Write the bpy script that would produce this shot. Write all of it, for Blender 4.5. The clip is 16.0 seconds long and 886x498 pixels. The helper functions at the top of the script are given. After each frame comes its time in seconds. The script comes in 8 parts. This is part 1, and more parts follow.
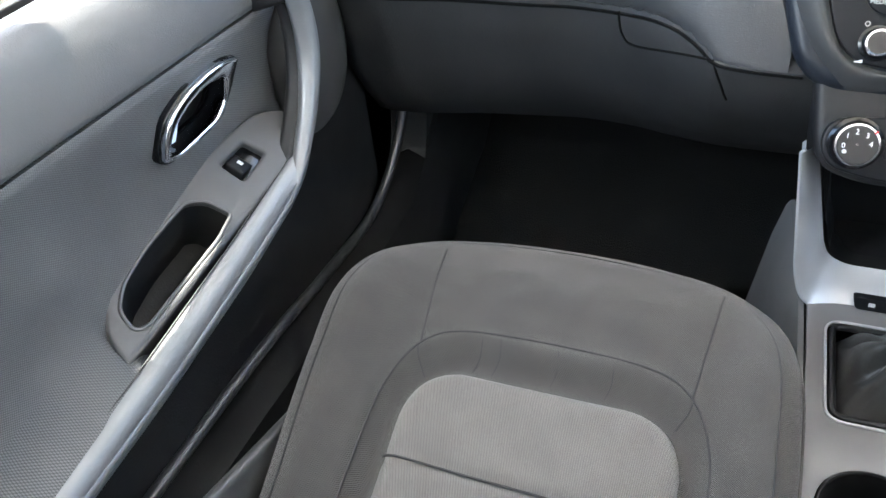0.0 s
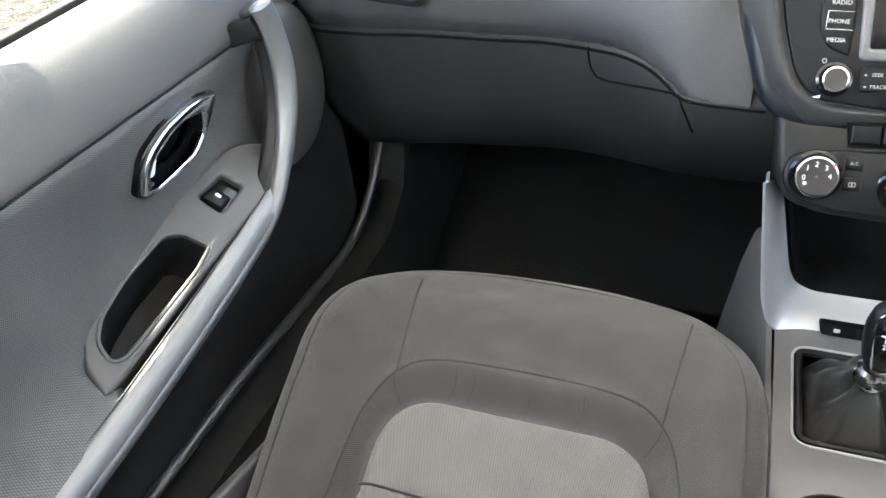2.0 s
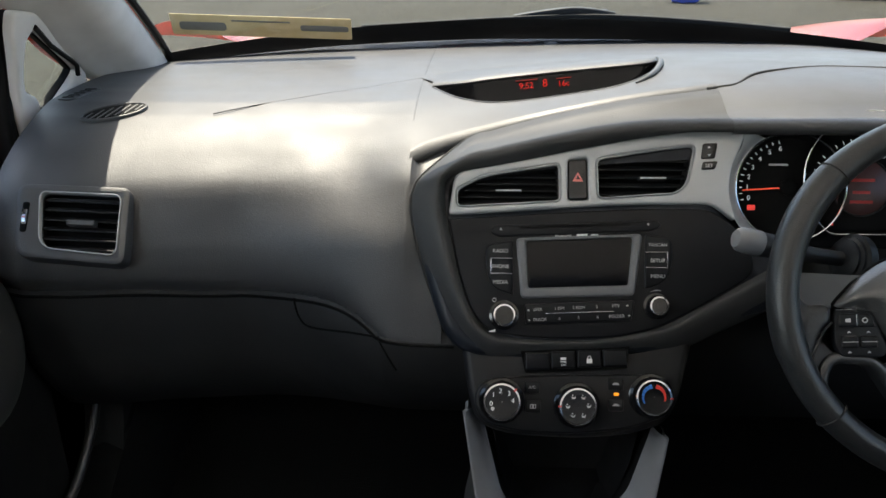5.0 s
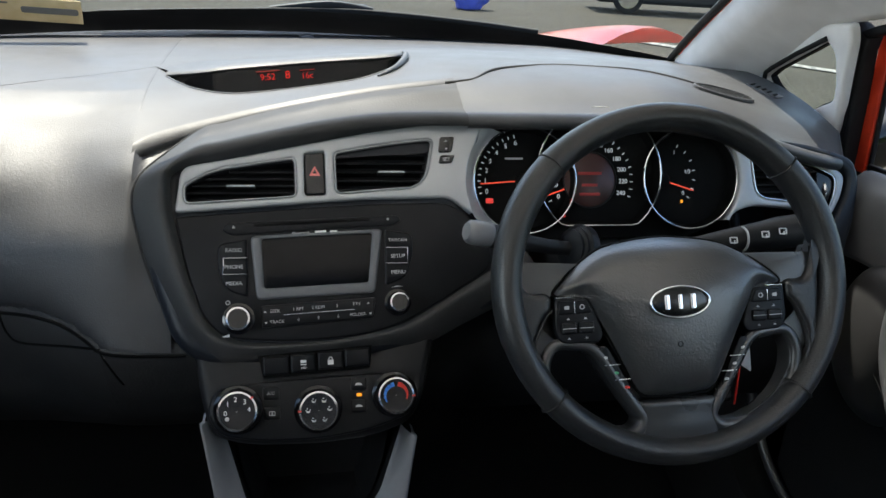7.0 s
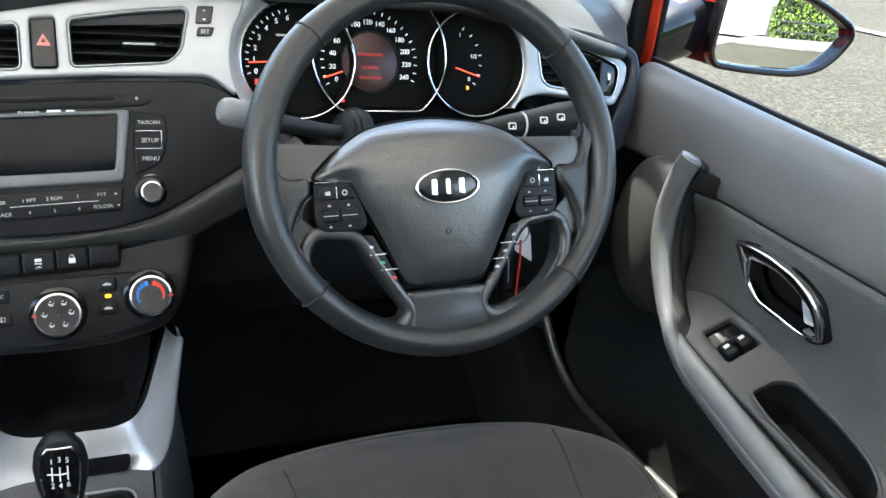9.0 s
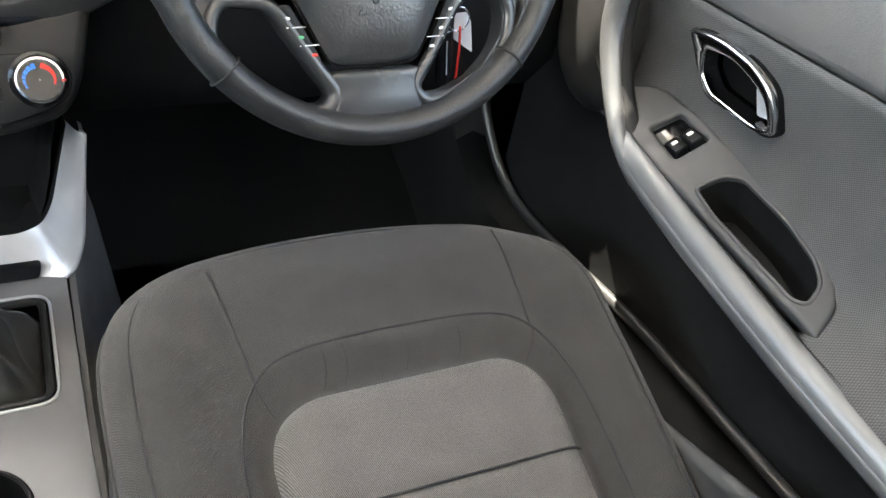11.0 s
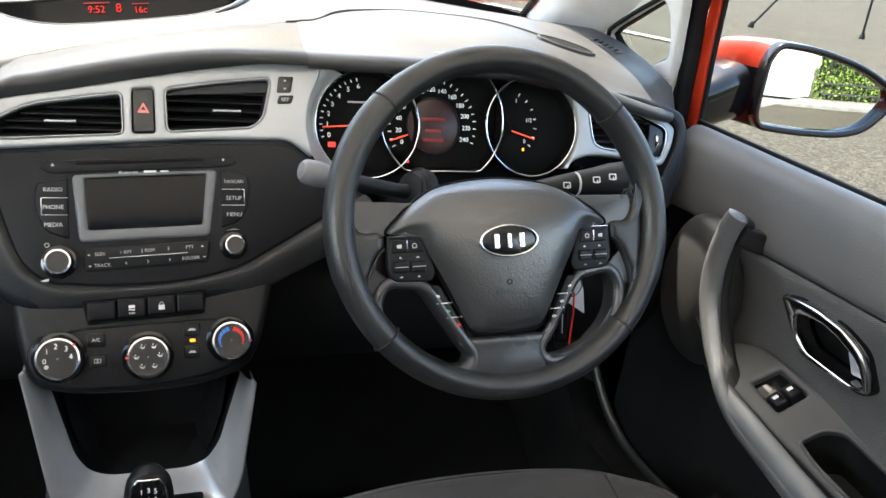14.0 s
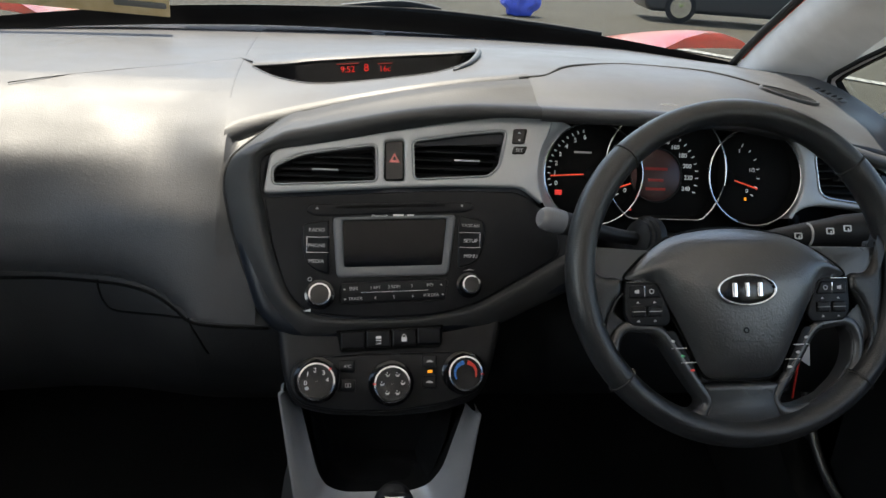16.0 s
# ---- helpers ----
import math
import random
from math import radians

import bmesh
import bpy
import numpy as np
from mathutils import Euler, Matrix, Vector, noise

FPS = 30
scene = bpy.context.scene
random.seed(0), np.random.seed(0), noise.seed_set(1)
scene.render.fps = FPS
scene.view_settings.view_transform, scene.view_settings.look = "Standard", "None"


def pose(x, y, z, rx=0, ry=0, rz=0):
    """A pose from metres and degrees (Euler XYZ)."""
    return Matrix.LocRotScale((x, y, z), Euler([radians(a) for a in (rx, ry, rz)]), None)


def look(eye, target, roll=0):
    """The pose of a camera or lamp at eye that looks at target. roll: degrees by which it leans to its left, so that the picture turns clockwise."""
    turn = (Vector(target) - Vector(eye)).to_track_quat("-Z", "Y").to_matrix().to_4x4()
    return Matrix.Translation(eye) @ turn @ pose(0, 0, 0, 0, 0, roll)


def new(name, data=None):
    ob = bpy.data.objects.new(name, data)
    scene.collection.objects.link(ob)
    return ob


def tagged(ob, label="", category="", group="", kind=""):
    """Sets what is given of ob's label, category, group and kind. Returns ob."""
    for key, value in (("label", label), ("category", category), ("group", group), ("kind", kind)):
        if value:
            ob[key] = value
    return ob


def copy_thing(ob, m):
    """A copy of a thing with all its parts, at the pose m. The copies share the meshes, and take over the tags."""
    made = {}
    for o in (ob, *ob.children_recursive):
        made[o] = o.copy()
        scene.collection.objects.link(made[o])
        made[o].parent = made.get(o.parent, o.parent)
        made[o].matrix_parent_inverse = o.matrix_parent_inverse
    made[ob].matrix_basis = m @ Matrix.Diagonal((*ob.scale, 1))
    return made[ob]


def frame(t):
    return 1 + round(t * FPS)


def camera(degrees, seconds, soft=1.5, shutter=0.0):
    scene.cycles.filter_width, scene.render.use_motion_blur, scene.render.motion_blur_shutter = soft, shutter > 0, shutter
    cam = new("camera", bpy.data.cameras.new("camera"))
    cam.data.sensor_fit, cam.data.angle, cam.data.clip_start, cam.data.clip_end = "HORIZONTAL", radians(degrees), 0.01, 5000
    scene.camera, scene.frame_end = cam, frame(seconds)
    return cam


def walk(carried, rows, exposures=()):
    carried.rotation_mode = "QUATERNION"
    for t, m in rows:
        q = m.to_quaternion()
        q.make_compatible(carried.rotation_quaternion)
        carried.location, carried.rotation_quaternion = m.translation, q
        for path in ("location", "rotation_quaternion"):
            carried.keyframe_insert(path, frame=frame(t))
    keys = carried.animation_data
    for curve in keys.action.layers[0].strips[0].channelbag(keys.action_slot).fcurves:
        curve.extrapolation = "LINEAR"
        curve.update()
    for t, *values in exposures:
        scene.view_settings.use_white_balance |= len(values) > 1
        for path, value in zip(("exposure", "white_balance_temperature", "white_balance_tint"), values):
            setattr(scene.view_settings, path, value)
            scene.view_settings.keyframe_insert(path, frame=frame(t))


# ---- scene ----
cam = camera(56.79, 16.0)
# t, x, y, z of the eye; yaw, pitch, roll in degrees. The dial in the middle of the climate panel is the origin.
PATH = [
    (0, -0.183, -0.7676, 0.4486, 24.03, -38.44, -5.86),
    (0.5, -0.1967, -0.7477, 0.4238, 24.91, -42.2, -7.92),
    (1, -0.1955, -0.7417, 0.4222, 24.54, -43.66, -8.11),
    (1.5, -0.1808, -0.7531, 0.4432, 23.9, -42.78, -7.36),
    (2, -0.1692, -0.772, 0.4655, 22.46, -37, -5.22),
    (2.5, -0.1659, -0.8012, 0.4765, 19.78, -29.96, -1.84),
    (3, -0.1571, -0.8118, 0.4856, 16.68, -26.17, -0.75),
    (3.5, -0.1401, -0.8056, 0.4878, 15.81, -23.67, -1.65),
    (4, -0.1249, -0.8, 0.487, 9.37, -21.62, -0.06),
    (4.2, -0.1202, -0.7977, 0.4882, 7.11, -21.28, 0.14),
    (6.3, -0.0619, -0.7704, 0.4796, -3.04, -20.93, 0.73),
    (6.5, -0.0547, -0.766, 0.4736, -5.58, -20.61, 1.51),
    (7, -0.032, -0.7602, 0.4713, -11.81, -20.61, 3.39),
    (7.5, -0.0136, -0.7532, 0.4655, -15.97, -22.33, 4.67),
    (8, 0.0078, -0.7465, 0.4549, -19.57, -22.05, 5.83),
    (8.5, 0.0254, -0.7401, 0.4476, -22.12, -22.34, 6.69),
    (9, 0.0434, -0.7321, 0.4357, -25.16, -25.84, 8.22),
    (9.5, 0.0572, -0.7221, 0.4222, -27.9, -28.13, 9.66),
    (10, 0.0709, -0.7147, 0.4038, -29.83, -29.17, 10.54),
    (10.2, 0.076, -0.7128, 0.3975, -30.73, -31.45, 11.03),
    (11.25, 0.0735, -0.7075, 0.3745, -31.9, -37.2, 11.5),
    (12.3, 0.0461, -0.7416, 0.4079, -29.68, -30.31, 10.48),
    (12.5, 0.0442, -0.7456, 0.4116, -29.03, -28.84, 10.13),
    (13, 0.0356, -0.7538, 0.4214, -27.79, -25.79, 9.55),
    (13.5, 0.0214, -0.7683, 0.4333, -24.76, -24.48, 8.28),
    (14, 0.0053, -0.7745, 0.4509, -21.38, -22.24, 7.07),
    (14.5, -0.0089, -0.7858, 0.4574, -18.66, -21.08, 6.27),
    (15, -0.0374, -0.789, 0.4671, -16.01, -20.65, 5.71),
    (15.5, -0.0545, -0.794, 0.4677, -12.36, -20.15, 4.96),
    (16, -0.0741, -0.8015, 0.463, -8.78, -20.43, 4.25),
]
EXPOSURES = [(0.0, 3.95, 6500, 6), (1.0, 4.05, 7000, 6), (2.0, 4.0, 6900, 6), (3.0, 3.12, 7100, 7), (3.5, 2.55, 7200, 7), (4.2, 1.95, 7150, 7), (6.3, 1.75, 6700, 5), (7.0, 1.85, 6600, 5), (8.0, 2.5, 6600, 5), (9.0, 3.35, 6600, 4), (10.0, 3.85, 6950, 7), (12.5, 3.85, 7200, 7), (13.0, 3.6, 7150, 7), (13.5, 3.32, 7100, 7), (14.5, 2.6, 7150, 8), (15.5, 2.0, 7100, 7), (16.0, 1.75, 7000, 7)]
walk(cam, [(t, pose(x, y, z, 90 + pitch, 0, yaw) @ pose(0, 0, 0, 0, 0, roll)) for t, x, y, z, yaw, pitch, roll in PATH], EXPOSURES)

# ---- light ----
SUN_AZ, SUN_EL = radians(-21), radians(67)   # azimuth from straight ahead, to the right
world = bpy.data.worlds.new("sky")
scene.world = world
world.use_nodes = True
wn = world.node_tree.nodes
sky = wn.new("ShaderNodeTexSky")
sky.sky_type, sky.sun_disc = "NISHITA", False
sky.sun_elevation, sky.sun_rotation = SUN_EL, SUN_AZ
sky.dust_density, sky.air_density = 2.0, 0.9
wn["Background"].inputs["Strength"].default_value = 0.15
world.node_tree.links.new(sky.outputs[0], wn["Background"].inputs["Color"])
sun_data = bpy.data.lights.new("sun", "SUN")
sun_data.energy, sun_data.angle, sun_data.color = 3.0, radians(0.53), (1.0, 0.94, 0.85)
sun = new("sun", sun_data)
sun_way = Vector((math.sin(SUN_AZ) * math.cos(SUN_EL), math.cos(SUN_AZ) * math.cos(SUN_EL), math.sin(SUN_EL)))
sun.matrix_world = look(sun_way * 30, (0, 0, 0))

# fill lamps added to the sky's light, unseen in the front windows' rear halves
for s in (-1, 1):
    lamp = bpy.data.lights.new("window_fill", "AREA")
    lamp.shape, lamp.size, lamp.size_y = "RECTANGLE", 0.42, 0.28
    lamp.energy, lamp.color = (0.95 if s < 0 else 0.21), (0.86, 0.93, 1.0)
    new("window_fill", lamp).matrix_world = look((s * 0.70, -0.66, 0.42), (0, -0.60, 0.36))

# ---- materials ----
def material(name, colour, rough=0.5, metal=0.0, spec=0.5, coat=0.0):
    m = bpy.data.materials.new(name)
    m.use_nodes = True
    b = m.node_tree.nodes["Principled BSDF"]
    b.inputs["Base Color"].default_value = (*colour, 1)
    b.inputs["Roughness"].default_value = rough
    b.inputs["Metallic"].default_value = metal
    b.inputs["Specular IOR Level"].default_value = spec
    b.inputs["Coat Weight"].default_value = coat
    b.inputs["Coat Roughness"].default_value = 0.05
    return m


def node(m, kind, **values):
    n = m.node_tree.nodes.new(kind)
    for key, value in values.items():
        n.inputs[key].default_value = value
    return n


def link(m, a, b):
    m.node_tree.links.new(a, b)


def shader(m):
    return m.node_tree.nodes["Principled BSDF"]


def coords(m, scale=(1, 1, 1), turn=(0, 0, 0)):
    tex = m.node_tree.nodes.new("ShaderNodeTexCoord")
    mapping = node(m, "ShaderNodeMapping", Scale=scale, Rotation=turn)
    link(m, tex.outputs["Object"], mapping.inputs["Vector"])
    return mapping.outputs["Vector"]


def mottle(m, a, b, scale=8.0, detail=4.0, low=0.35, high=0.65, where=None):
    """Base colour that wanders between a and b."""
    n = node(m, "ShaderNodeTexNoise", Scale=scale, Detail=detail)
    link(m, where or coords(m), n.inputs["Vector"])
    ramp = m.node_tree.nodes.new("ShaderNodeValToRGB")
    ramp.color_ramp.elements[0].position, ramp.color_ramp.elements[1].position = low, high
    ramp.color_ramp.elements[0].color, ramp.color_ramp.elements[1].color = (*a, 1), (*b, 1)
    link(m, n.outputs["Fac"], ramp.inputs["Fac"])
    link(m, ramp.outputs["Color"], shader(m).inputs["Base Color"])
    return ramp


def wear(m, low, high, scale=14.0):
    """Roughness that wanders between low and high."""
    n = node(m, "ShaderNodeTexNoise", Scale=scale, Detail=5.0)
    link(m, coords(m), n.inputs["Vector"])
    r = node(m, "ShaderNodeMapRange")
    r.inputs["From Min"].default_value, r.inputs["From Max"].default_value = 0.3, 0.7
    r.inputs["To Min"].default_value, r.inputs["To Max"].default_value = low, high
    link(m, n.outputs["Fac"], r.inputs["Value"])
    link(m, r.outputs["Result"], shader(m).inputs["Roughness"])


def relief(m, height, strength, depth):
    b = node(m, "ShaderNodeBump", Strength=strength, Distance=depth)
    link(m, height, b.inputs["Height"])
    old = shader(m).inputs["Normal"].links
    if old:
        link(m, old[0].from_socket, b.inputs["Normal"])
    link(m, b.outputs["Normal"], shader(m).inputs["Normal"])


def grained(name, a, b, rough, grain=520.0, depth=0.0006, strength=0.5, spec=0.5):
    """Moulded plastic with a leather-like grain."""
    m = material(name, a, rough, spec=spec)
    mottle(m, a, b, 9.0)
    v = m.node_tree.nodes.new("ShaderNodeTexVoronoi")
    v.feature = "SMOOTH_F1"
    v.inputs["Scale"].default_value = grain
    warp = node(m, "ShaderNodeTexNoise", Scale=grain * 0.35, Detail=3.0)
    where = coords(m)
    link(m, where, warp.inputs["Vector"])
    mix = m.node_tree.nodes.new("ShaderNodeMixRGB")
    mix.inputs["Fac"].default_value = 0.006
    link(m, where, mix.inputs["Color1"])
    link(m, warp.outputs["Color"], mix.inputs["Color2"])
    link(m, mix.outputs["Color"], v.inputs["Vector"])
    relief(m, v.outputs["Distance"], strength, depth)
    wear(m, rough - 0.06, rough + 0.06)
    return m


def woven(name, a, b, step, turn, depth=0.0007, rough=0.85, cross=True):
    """Cloth with ribs step metres apart, crossed by a finer weave."""
    m = material(name, a, rough, spec=0.2)
    shader(m).inputs["Sheen Weight"].default_value = 0.15
    mottle(m, a, b, 30.0, 6.0)
    where = coords(m, (1, 1, 1), turn)
    w = m.node_tree.nodes.new("ShaderNodeTexWave")
    w.bands_direction = "X"
    w.inputs["Scale"].default_value = 0.314 / step
    link(m, where, w.inputs["Vector"])
    relief(m, w.outputs["Fac"], 0.8, depth)
    if cross:
        w2 = m.node_tree.nodes.new("ShaderNodeTexWave")
        w2.bands_direction = "Y"
        w2.inputs["Scale"].default_value = 0.314 / step
        link(m, where, w2.inputs["Vector"])
        relief(m, w2.outputs["Fac"], 0.6, depth)
    n = node(m, "ShaderNodeTexNoise", Scale=900.0, Detail=3.0)
    link(m, coords(m), n.inputs["Vector"])
    relief(m, n.outputs["Fac"], 0.3, 0.0006)
    return m


DASH = grained("dash plastic", (0.038, 0.0388, 0.041), (0.046, 0.0468, 0.049), 0.5, 680.0, 0.0004, 0.45)
DOOR_TOP = grained("door top plastic", (0.082, 0.082, 0.084), (0.096, 0.095, 0.096), 0.5, 600.0, 0.0004, 0.35)
SMOOTH = grained("smooth grey plastic", (0.034, 0.034, 0.035), (0.042, 0.042, 0.042), 0.45, 900.0, 0.0003, 0.3)
STACKGREY = grained("stack plastic", (0.0095, 0.0118, 0.0165), (0.0128, 0.0155, 0.021), 0.36, 900.0, 0.0003, 0.3, 0.28)
TUNNEL = grained("tunnel plastic", (0.112, 0.112, 0.114), (0.128, 0.128, 0.130), 0.42, 900.0, 0.0003, 0.3)
COLLAR = grained("collar plastic", (0.032, 0.0323, 0.0332), (0.039, 0.0393, 0.0402), 0.56, 420.0, 0.0004, 0.35, 0.3)
BLACK = grained("black plastic", (0.010, 0.010, 0.011), (0.013, 0.013, 0.014), 0.5, 800.0, 0.0003, 0.3, 0.3)
SEAL = grained("satin door rubber", (0.030, 0.031, 0.033), (0.040, 0.041, 0.043), 0.38, 300.0, 0.0004, 0.3, 0.7)
KNEE = grained("black lower trim", (0.0075, 0.0077, 0.0082), (0.0105, 0.0107, 0.0112), 0.65, 420.0, 0.0005, 0.4, 0.25)
LOWER = grained("lower dash plastic", (0.018, 0.0185, 0.0194), (0.0235, 0.024, 0.025), 0.65, 420.0, 0.0005, 0.4, 0.3)
GLOSS = material("gloss black", (0.006, 0.006, 0.007), 0.12)
wear(GLOSS, 0.10, 0.2, 30.0)
SATIN = material("satin black", (0.008, 0.0085, 0.010), 0.40, spec=0.18)
wear(SATIN, 0.36, 0.48, 20.0)
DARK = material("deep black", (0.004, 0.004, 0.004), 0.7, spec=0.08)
RUBBER = material("black rubber", (0.012, 0.012, 0.012), 0.6, spec=0.2)
mottle(RUBBER, (0.007, 0.007, 0.007), (0.011, 0.011, 0.011), 40.0)
SILVER = material("satin silver paint", (0.37, 0.38, 0.39), 0.32, 0.3)
mottle(SILVER, (0.37, 0.38, 0.39), (0.42, 0.43, 0.44), 12.0)
fleck = node(SILVER, "ShaderNodeTexNoise", Scale=2500.0, Detail=1.0)
link(SILVER, coords(SILVER), fleck.inputs["Vector"])
relief(SILVER, fleck.outputs["Fac"], 0.15, 0.0002)
wear(SILVER, 0.29, 0.38, 25.0)
BRIGHTSILVER = material("bright silver paint", (0.44, 0.46, 0.49), 0.34, 0.50)
mottle(BRIGHTSILVER, (0.42, 0.44, 0.47), (0.48, 0.50, 0.53), 12.0)
DOORSILVER = material("grey silver paint", (0.29, 0.295, 0.305), 0.42, 0.40)
mottle(DOORSILVER, (0.16, 0.167, 0.175), (0.19, 0.197, 0.205), 12.0)
wear(DOORSILVER, 0.32, 0.42, 25.0)
ARMREST = grained("armrest plastic", (0.058, 0.059, 0.062), (0.066, 0.067, 0.070), 0.52, 900.0, 0.0003, 0.3)
wear(BRIGHTSILVER, 0.32, 0.42, 25.0)
CHROME = material("chrome", (0.75, 0.75, 0.77), 0.1, 1.0)
wear(CHROME, 0.07, 0.16, 40.0)
WHITE = material("white print", (0.7, 0.7, 0.7), 0.5)
GREYPRINT = material("grey print", (0.46, 0.46, 0.46), 0.5)
REDPRINT = material("red print", (0.6, 0.03, 0.02), 0.5)
BLUEPRINT = material("blue print", (0.03, 0.18, 0.6), 0.5)
LEATHER = grained("wheel leather", (0.014, 0.0145, 0.0155), (0.019, 0.0195, 0.0205), 0.38, 600.0, 0.0005, 0.4, 0.5)
COVERHIDE = grained("airbag cover plastic", (0.032, 0.0325, 0.0335), (0.041, 0.0415, 0.0425), 0.34, 480.0, 0.0006, 0.4, 1.0)
GAITER = grained("gaiter leatherette", (0.020, 0.0198, 0.0195), (0.030, 0.0295, 0.029), 0.34, 500.0, 0.0005, 0.5, 0.9)
CLOTH = woven("dark seat cloth", (0.041, 0.0385, 0.0365), (0.047, 0.044, 0.0415), 0.0014, (0, 0, radians(45)), 0.0004)
INSERT = woven("grey ribbed seat cloth", (0.130, 0.121, 0.113), (0.144, 0.134, 0.125), 0.0015, (0, 0, radians(-22)), 0.0006, cross=False)


def ribbed(m, axis, step, turn, dark):
    """Bands of the weave in the base colour, down to dark in the hollows."""
    w = m.node_tree.nodes.new("ShaderNodeTexWave")
    w.bands_direction = axis
    w.inputs["Scale"].default_value = 0.314 / step
    link(m, coords(m, (1, 1, 1), turn), w.inputs["Vector"])
    tone = m.node_tree.nodes.new("ShaderNodeValToRGB")
    tone.color_ramp.elements[0].color, tone.color_ramp.elements[1].color = (dark, dark, dark, 1), (1, 1, 1, 1)
    tone.color_ramp.elements[1].position = 0.6
    mix = m.node_tree.nodes.new("ShaderNodeMixRGB")
    mix.blend_type, mix.inputs["Fac"].default_value = "MULTIPLY", 1.0
    link(m, w.outputs["Fac"], tone.inputs["Fac"])
    link(m, shader(m).inputs["Base Color"].links[0].from_socket, mix.inputs["Color1"])
    link(m, tone.outputs["Color"], mix.inputs["Color2"])
    link(m, mix.outputs["Color"], shader(m).inputs["Base Color"])


ribbed(INSERT, "X", 0.0015, (0, 0, radians(-22)), 0.45)
ribbed(CLOTH, "X", 0.0016, (0, 0, radians(60)), 0.8)
DOORCLOTH = material("dotted door cloth", (0.06, 0.06, 0.062), 0.7, spec=0.35)
mottle(DOORCLOTH, (0.098, 0.100, 0.103), (0.113, 0.115, 0.118), 14.0)
dots = DOORCLOTH.node_tree.nodes.new("ShaderNodeTexVoronoi")
dots.inputs["Scale"].default_value, dots.inputs["Randomness"].default_value = 520.0, 0.0
link(DOORCLOTH, coords(DOORCLOTH, (0.0, 1, 1), (radians(30), 0, 0)), dots.inputs["Vector"])
spot = DOORCLOTH.node_tree.nodes.new("ShaderNodeValToRGB")
spot.color_ramp.elements[0].position, spot.color_ramp.elements[1].position = 0.22, 0.55
spot.color_ramp.elements[0].color, spot.color_ramp.elements[1].color = (1, 1, 1, 1), (0.42, 0.42, 0.42, 1)
link(DOORCLOTH, dots.outputs["Distance"], spot.inputs["Fac"])
mixer = DOORCLOTH.node_tree.nodes.new("ShaderNodeMixRGB")
mixer.blend_type, mixer.inputs["Fac"].default_value = "MULTIPLY", 1.0
link(DOORCLOTH, shader(DOORCLOTH).inputs["Base Color"].links[0].from_socket, mixer.inputs["Color1"])
link(DOORCLOTH, spot.outputs["Color"], mixer.inputs["Color2"])
link(DOORCLOTH, mixer.outputs["Color"], shader(DOORCLOTH).inputs["Base Color"])
relief(DOORCLOTH, spot.outputs["Color"], 0.5, 0.0004)
HUBPLASTIC = grained("wheel spoke plastic", (0.022, 0.0228, 0.024), (0.028, 0.0288, 0.030), 0.30, 1200.0, 0.0002, 0.2, 0.7)
STITCH = material("dark thread", (0.016, 0.016, 0.016), 0.8)
CARPET = material("black carpet", (0.022, 0.022, 0.022), 0.95, spec=0.1)
fluff = node(CARPET, "ShaderNodeTexNoise", Scale=500.0, Detail=4.0)
link(CARPET, coords(CARPET), fluff.inputs["Vector"])
relief(CARPET, fluff.outputs["Fac"], 0.9, 0.003)
LINER = material("pale grey lining", (0.5, 0.48, 0.45), 0.75, spec=0.25)
mottle(LINER, (0.62, 0.60, 0.57), (0.68, 0.66, 0.63), 25.0)
nap = node(LINER, "ShaderNodeTexNoise", Scale=900.0, Detail=3.0)
link(LINER, coords(LINER), nap.inputs["Vector"])
relief(LINER, nap.outputs["Fac"], 0.3, 0.0006)
PAINT = material("orange red paint", (0.5, 0.035, 0.012), 0.28, 0.1, coat=0.5)
mottle(PAINT, (0.47, 0.032, 0.011), (0.53, 0.040, 0.014), 60.0)
CARD = material("tan card", (0.62, 0.47, 0.24), 0.8)
mottle(CARD, (0.58, 0.43, 0.21), (0.66, 0.51, 0.28), 40.0)


def glow(name, colour, strength):
    m = material(name, colour, 0.6)
    shader(m).inputs["Emission Color"].default_value = (*colour, 1)
    shader(m).inputs["Emission Strength"].default_value = strength
    return m


RED_LED = glow("red display digits", (0.8, 0.02, 0.012), 0.11)
RED_DIM = glow("dim red display", (0.35, 0.02, 0.012), 0.04)
NEEDLE = glow("lit red needle", (1.0, 0.10, 0.05), 0.10)
AMBER = glow("amber indicator", (1.0, 0.35, 0.02), 0.22)
NUMERAL = glow("lit white numerals", (0.8, 0.85, 0.9), 0.06)
MIRROR = material("mirror glass", (0.88, 0.9, 0.9), 0.01, 1.0)


def pane_material(name, tint, gloss):
    """Thin clear glass: lets the light through, with a weak sheen."""
    m = bpy.data.materials.new(name)
    m.use_nodes = True
    n = m.node_tree.nodes
    n.remove(n["Principled BSDF"])
    clear, sheen, mix, facing, power = (n.new("ShaderNode" + k) for k in ("BsdfTransparent", "BsdfGlossy", "MixShader", "LayerWeight", "Math"))
    clear.inputs["Color"].default_value = (*tint, 1)
    sheen.inputs["Roughness"].default_value = gloss
    facing.inputs["Blend"].default_value = 0.5
    power.operation = "POWER"
    power.inputs[1].default_value = 6.0
    link(m, facing.outputs["Facing"], power.inputs[0])
    link(m, power.outputs[0], mix.inputs["Fac"])
    link(m, clear.outputs[0], mix.inputs[1])
    link(m, sheen.outputs[0], mix.inputs[2])
    link(m, mix.outputs[0], n["Material Output"].inputs["Surface"])
    return m


GLASS = pane_material("window glass", (0.90, 0.94, 0.92), 0.02)
TINTED = pane_material("tinted glass", (0.14, 0.15, 0.15), 0.02)


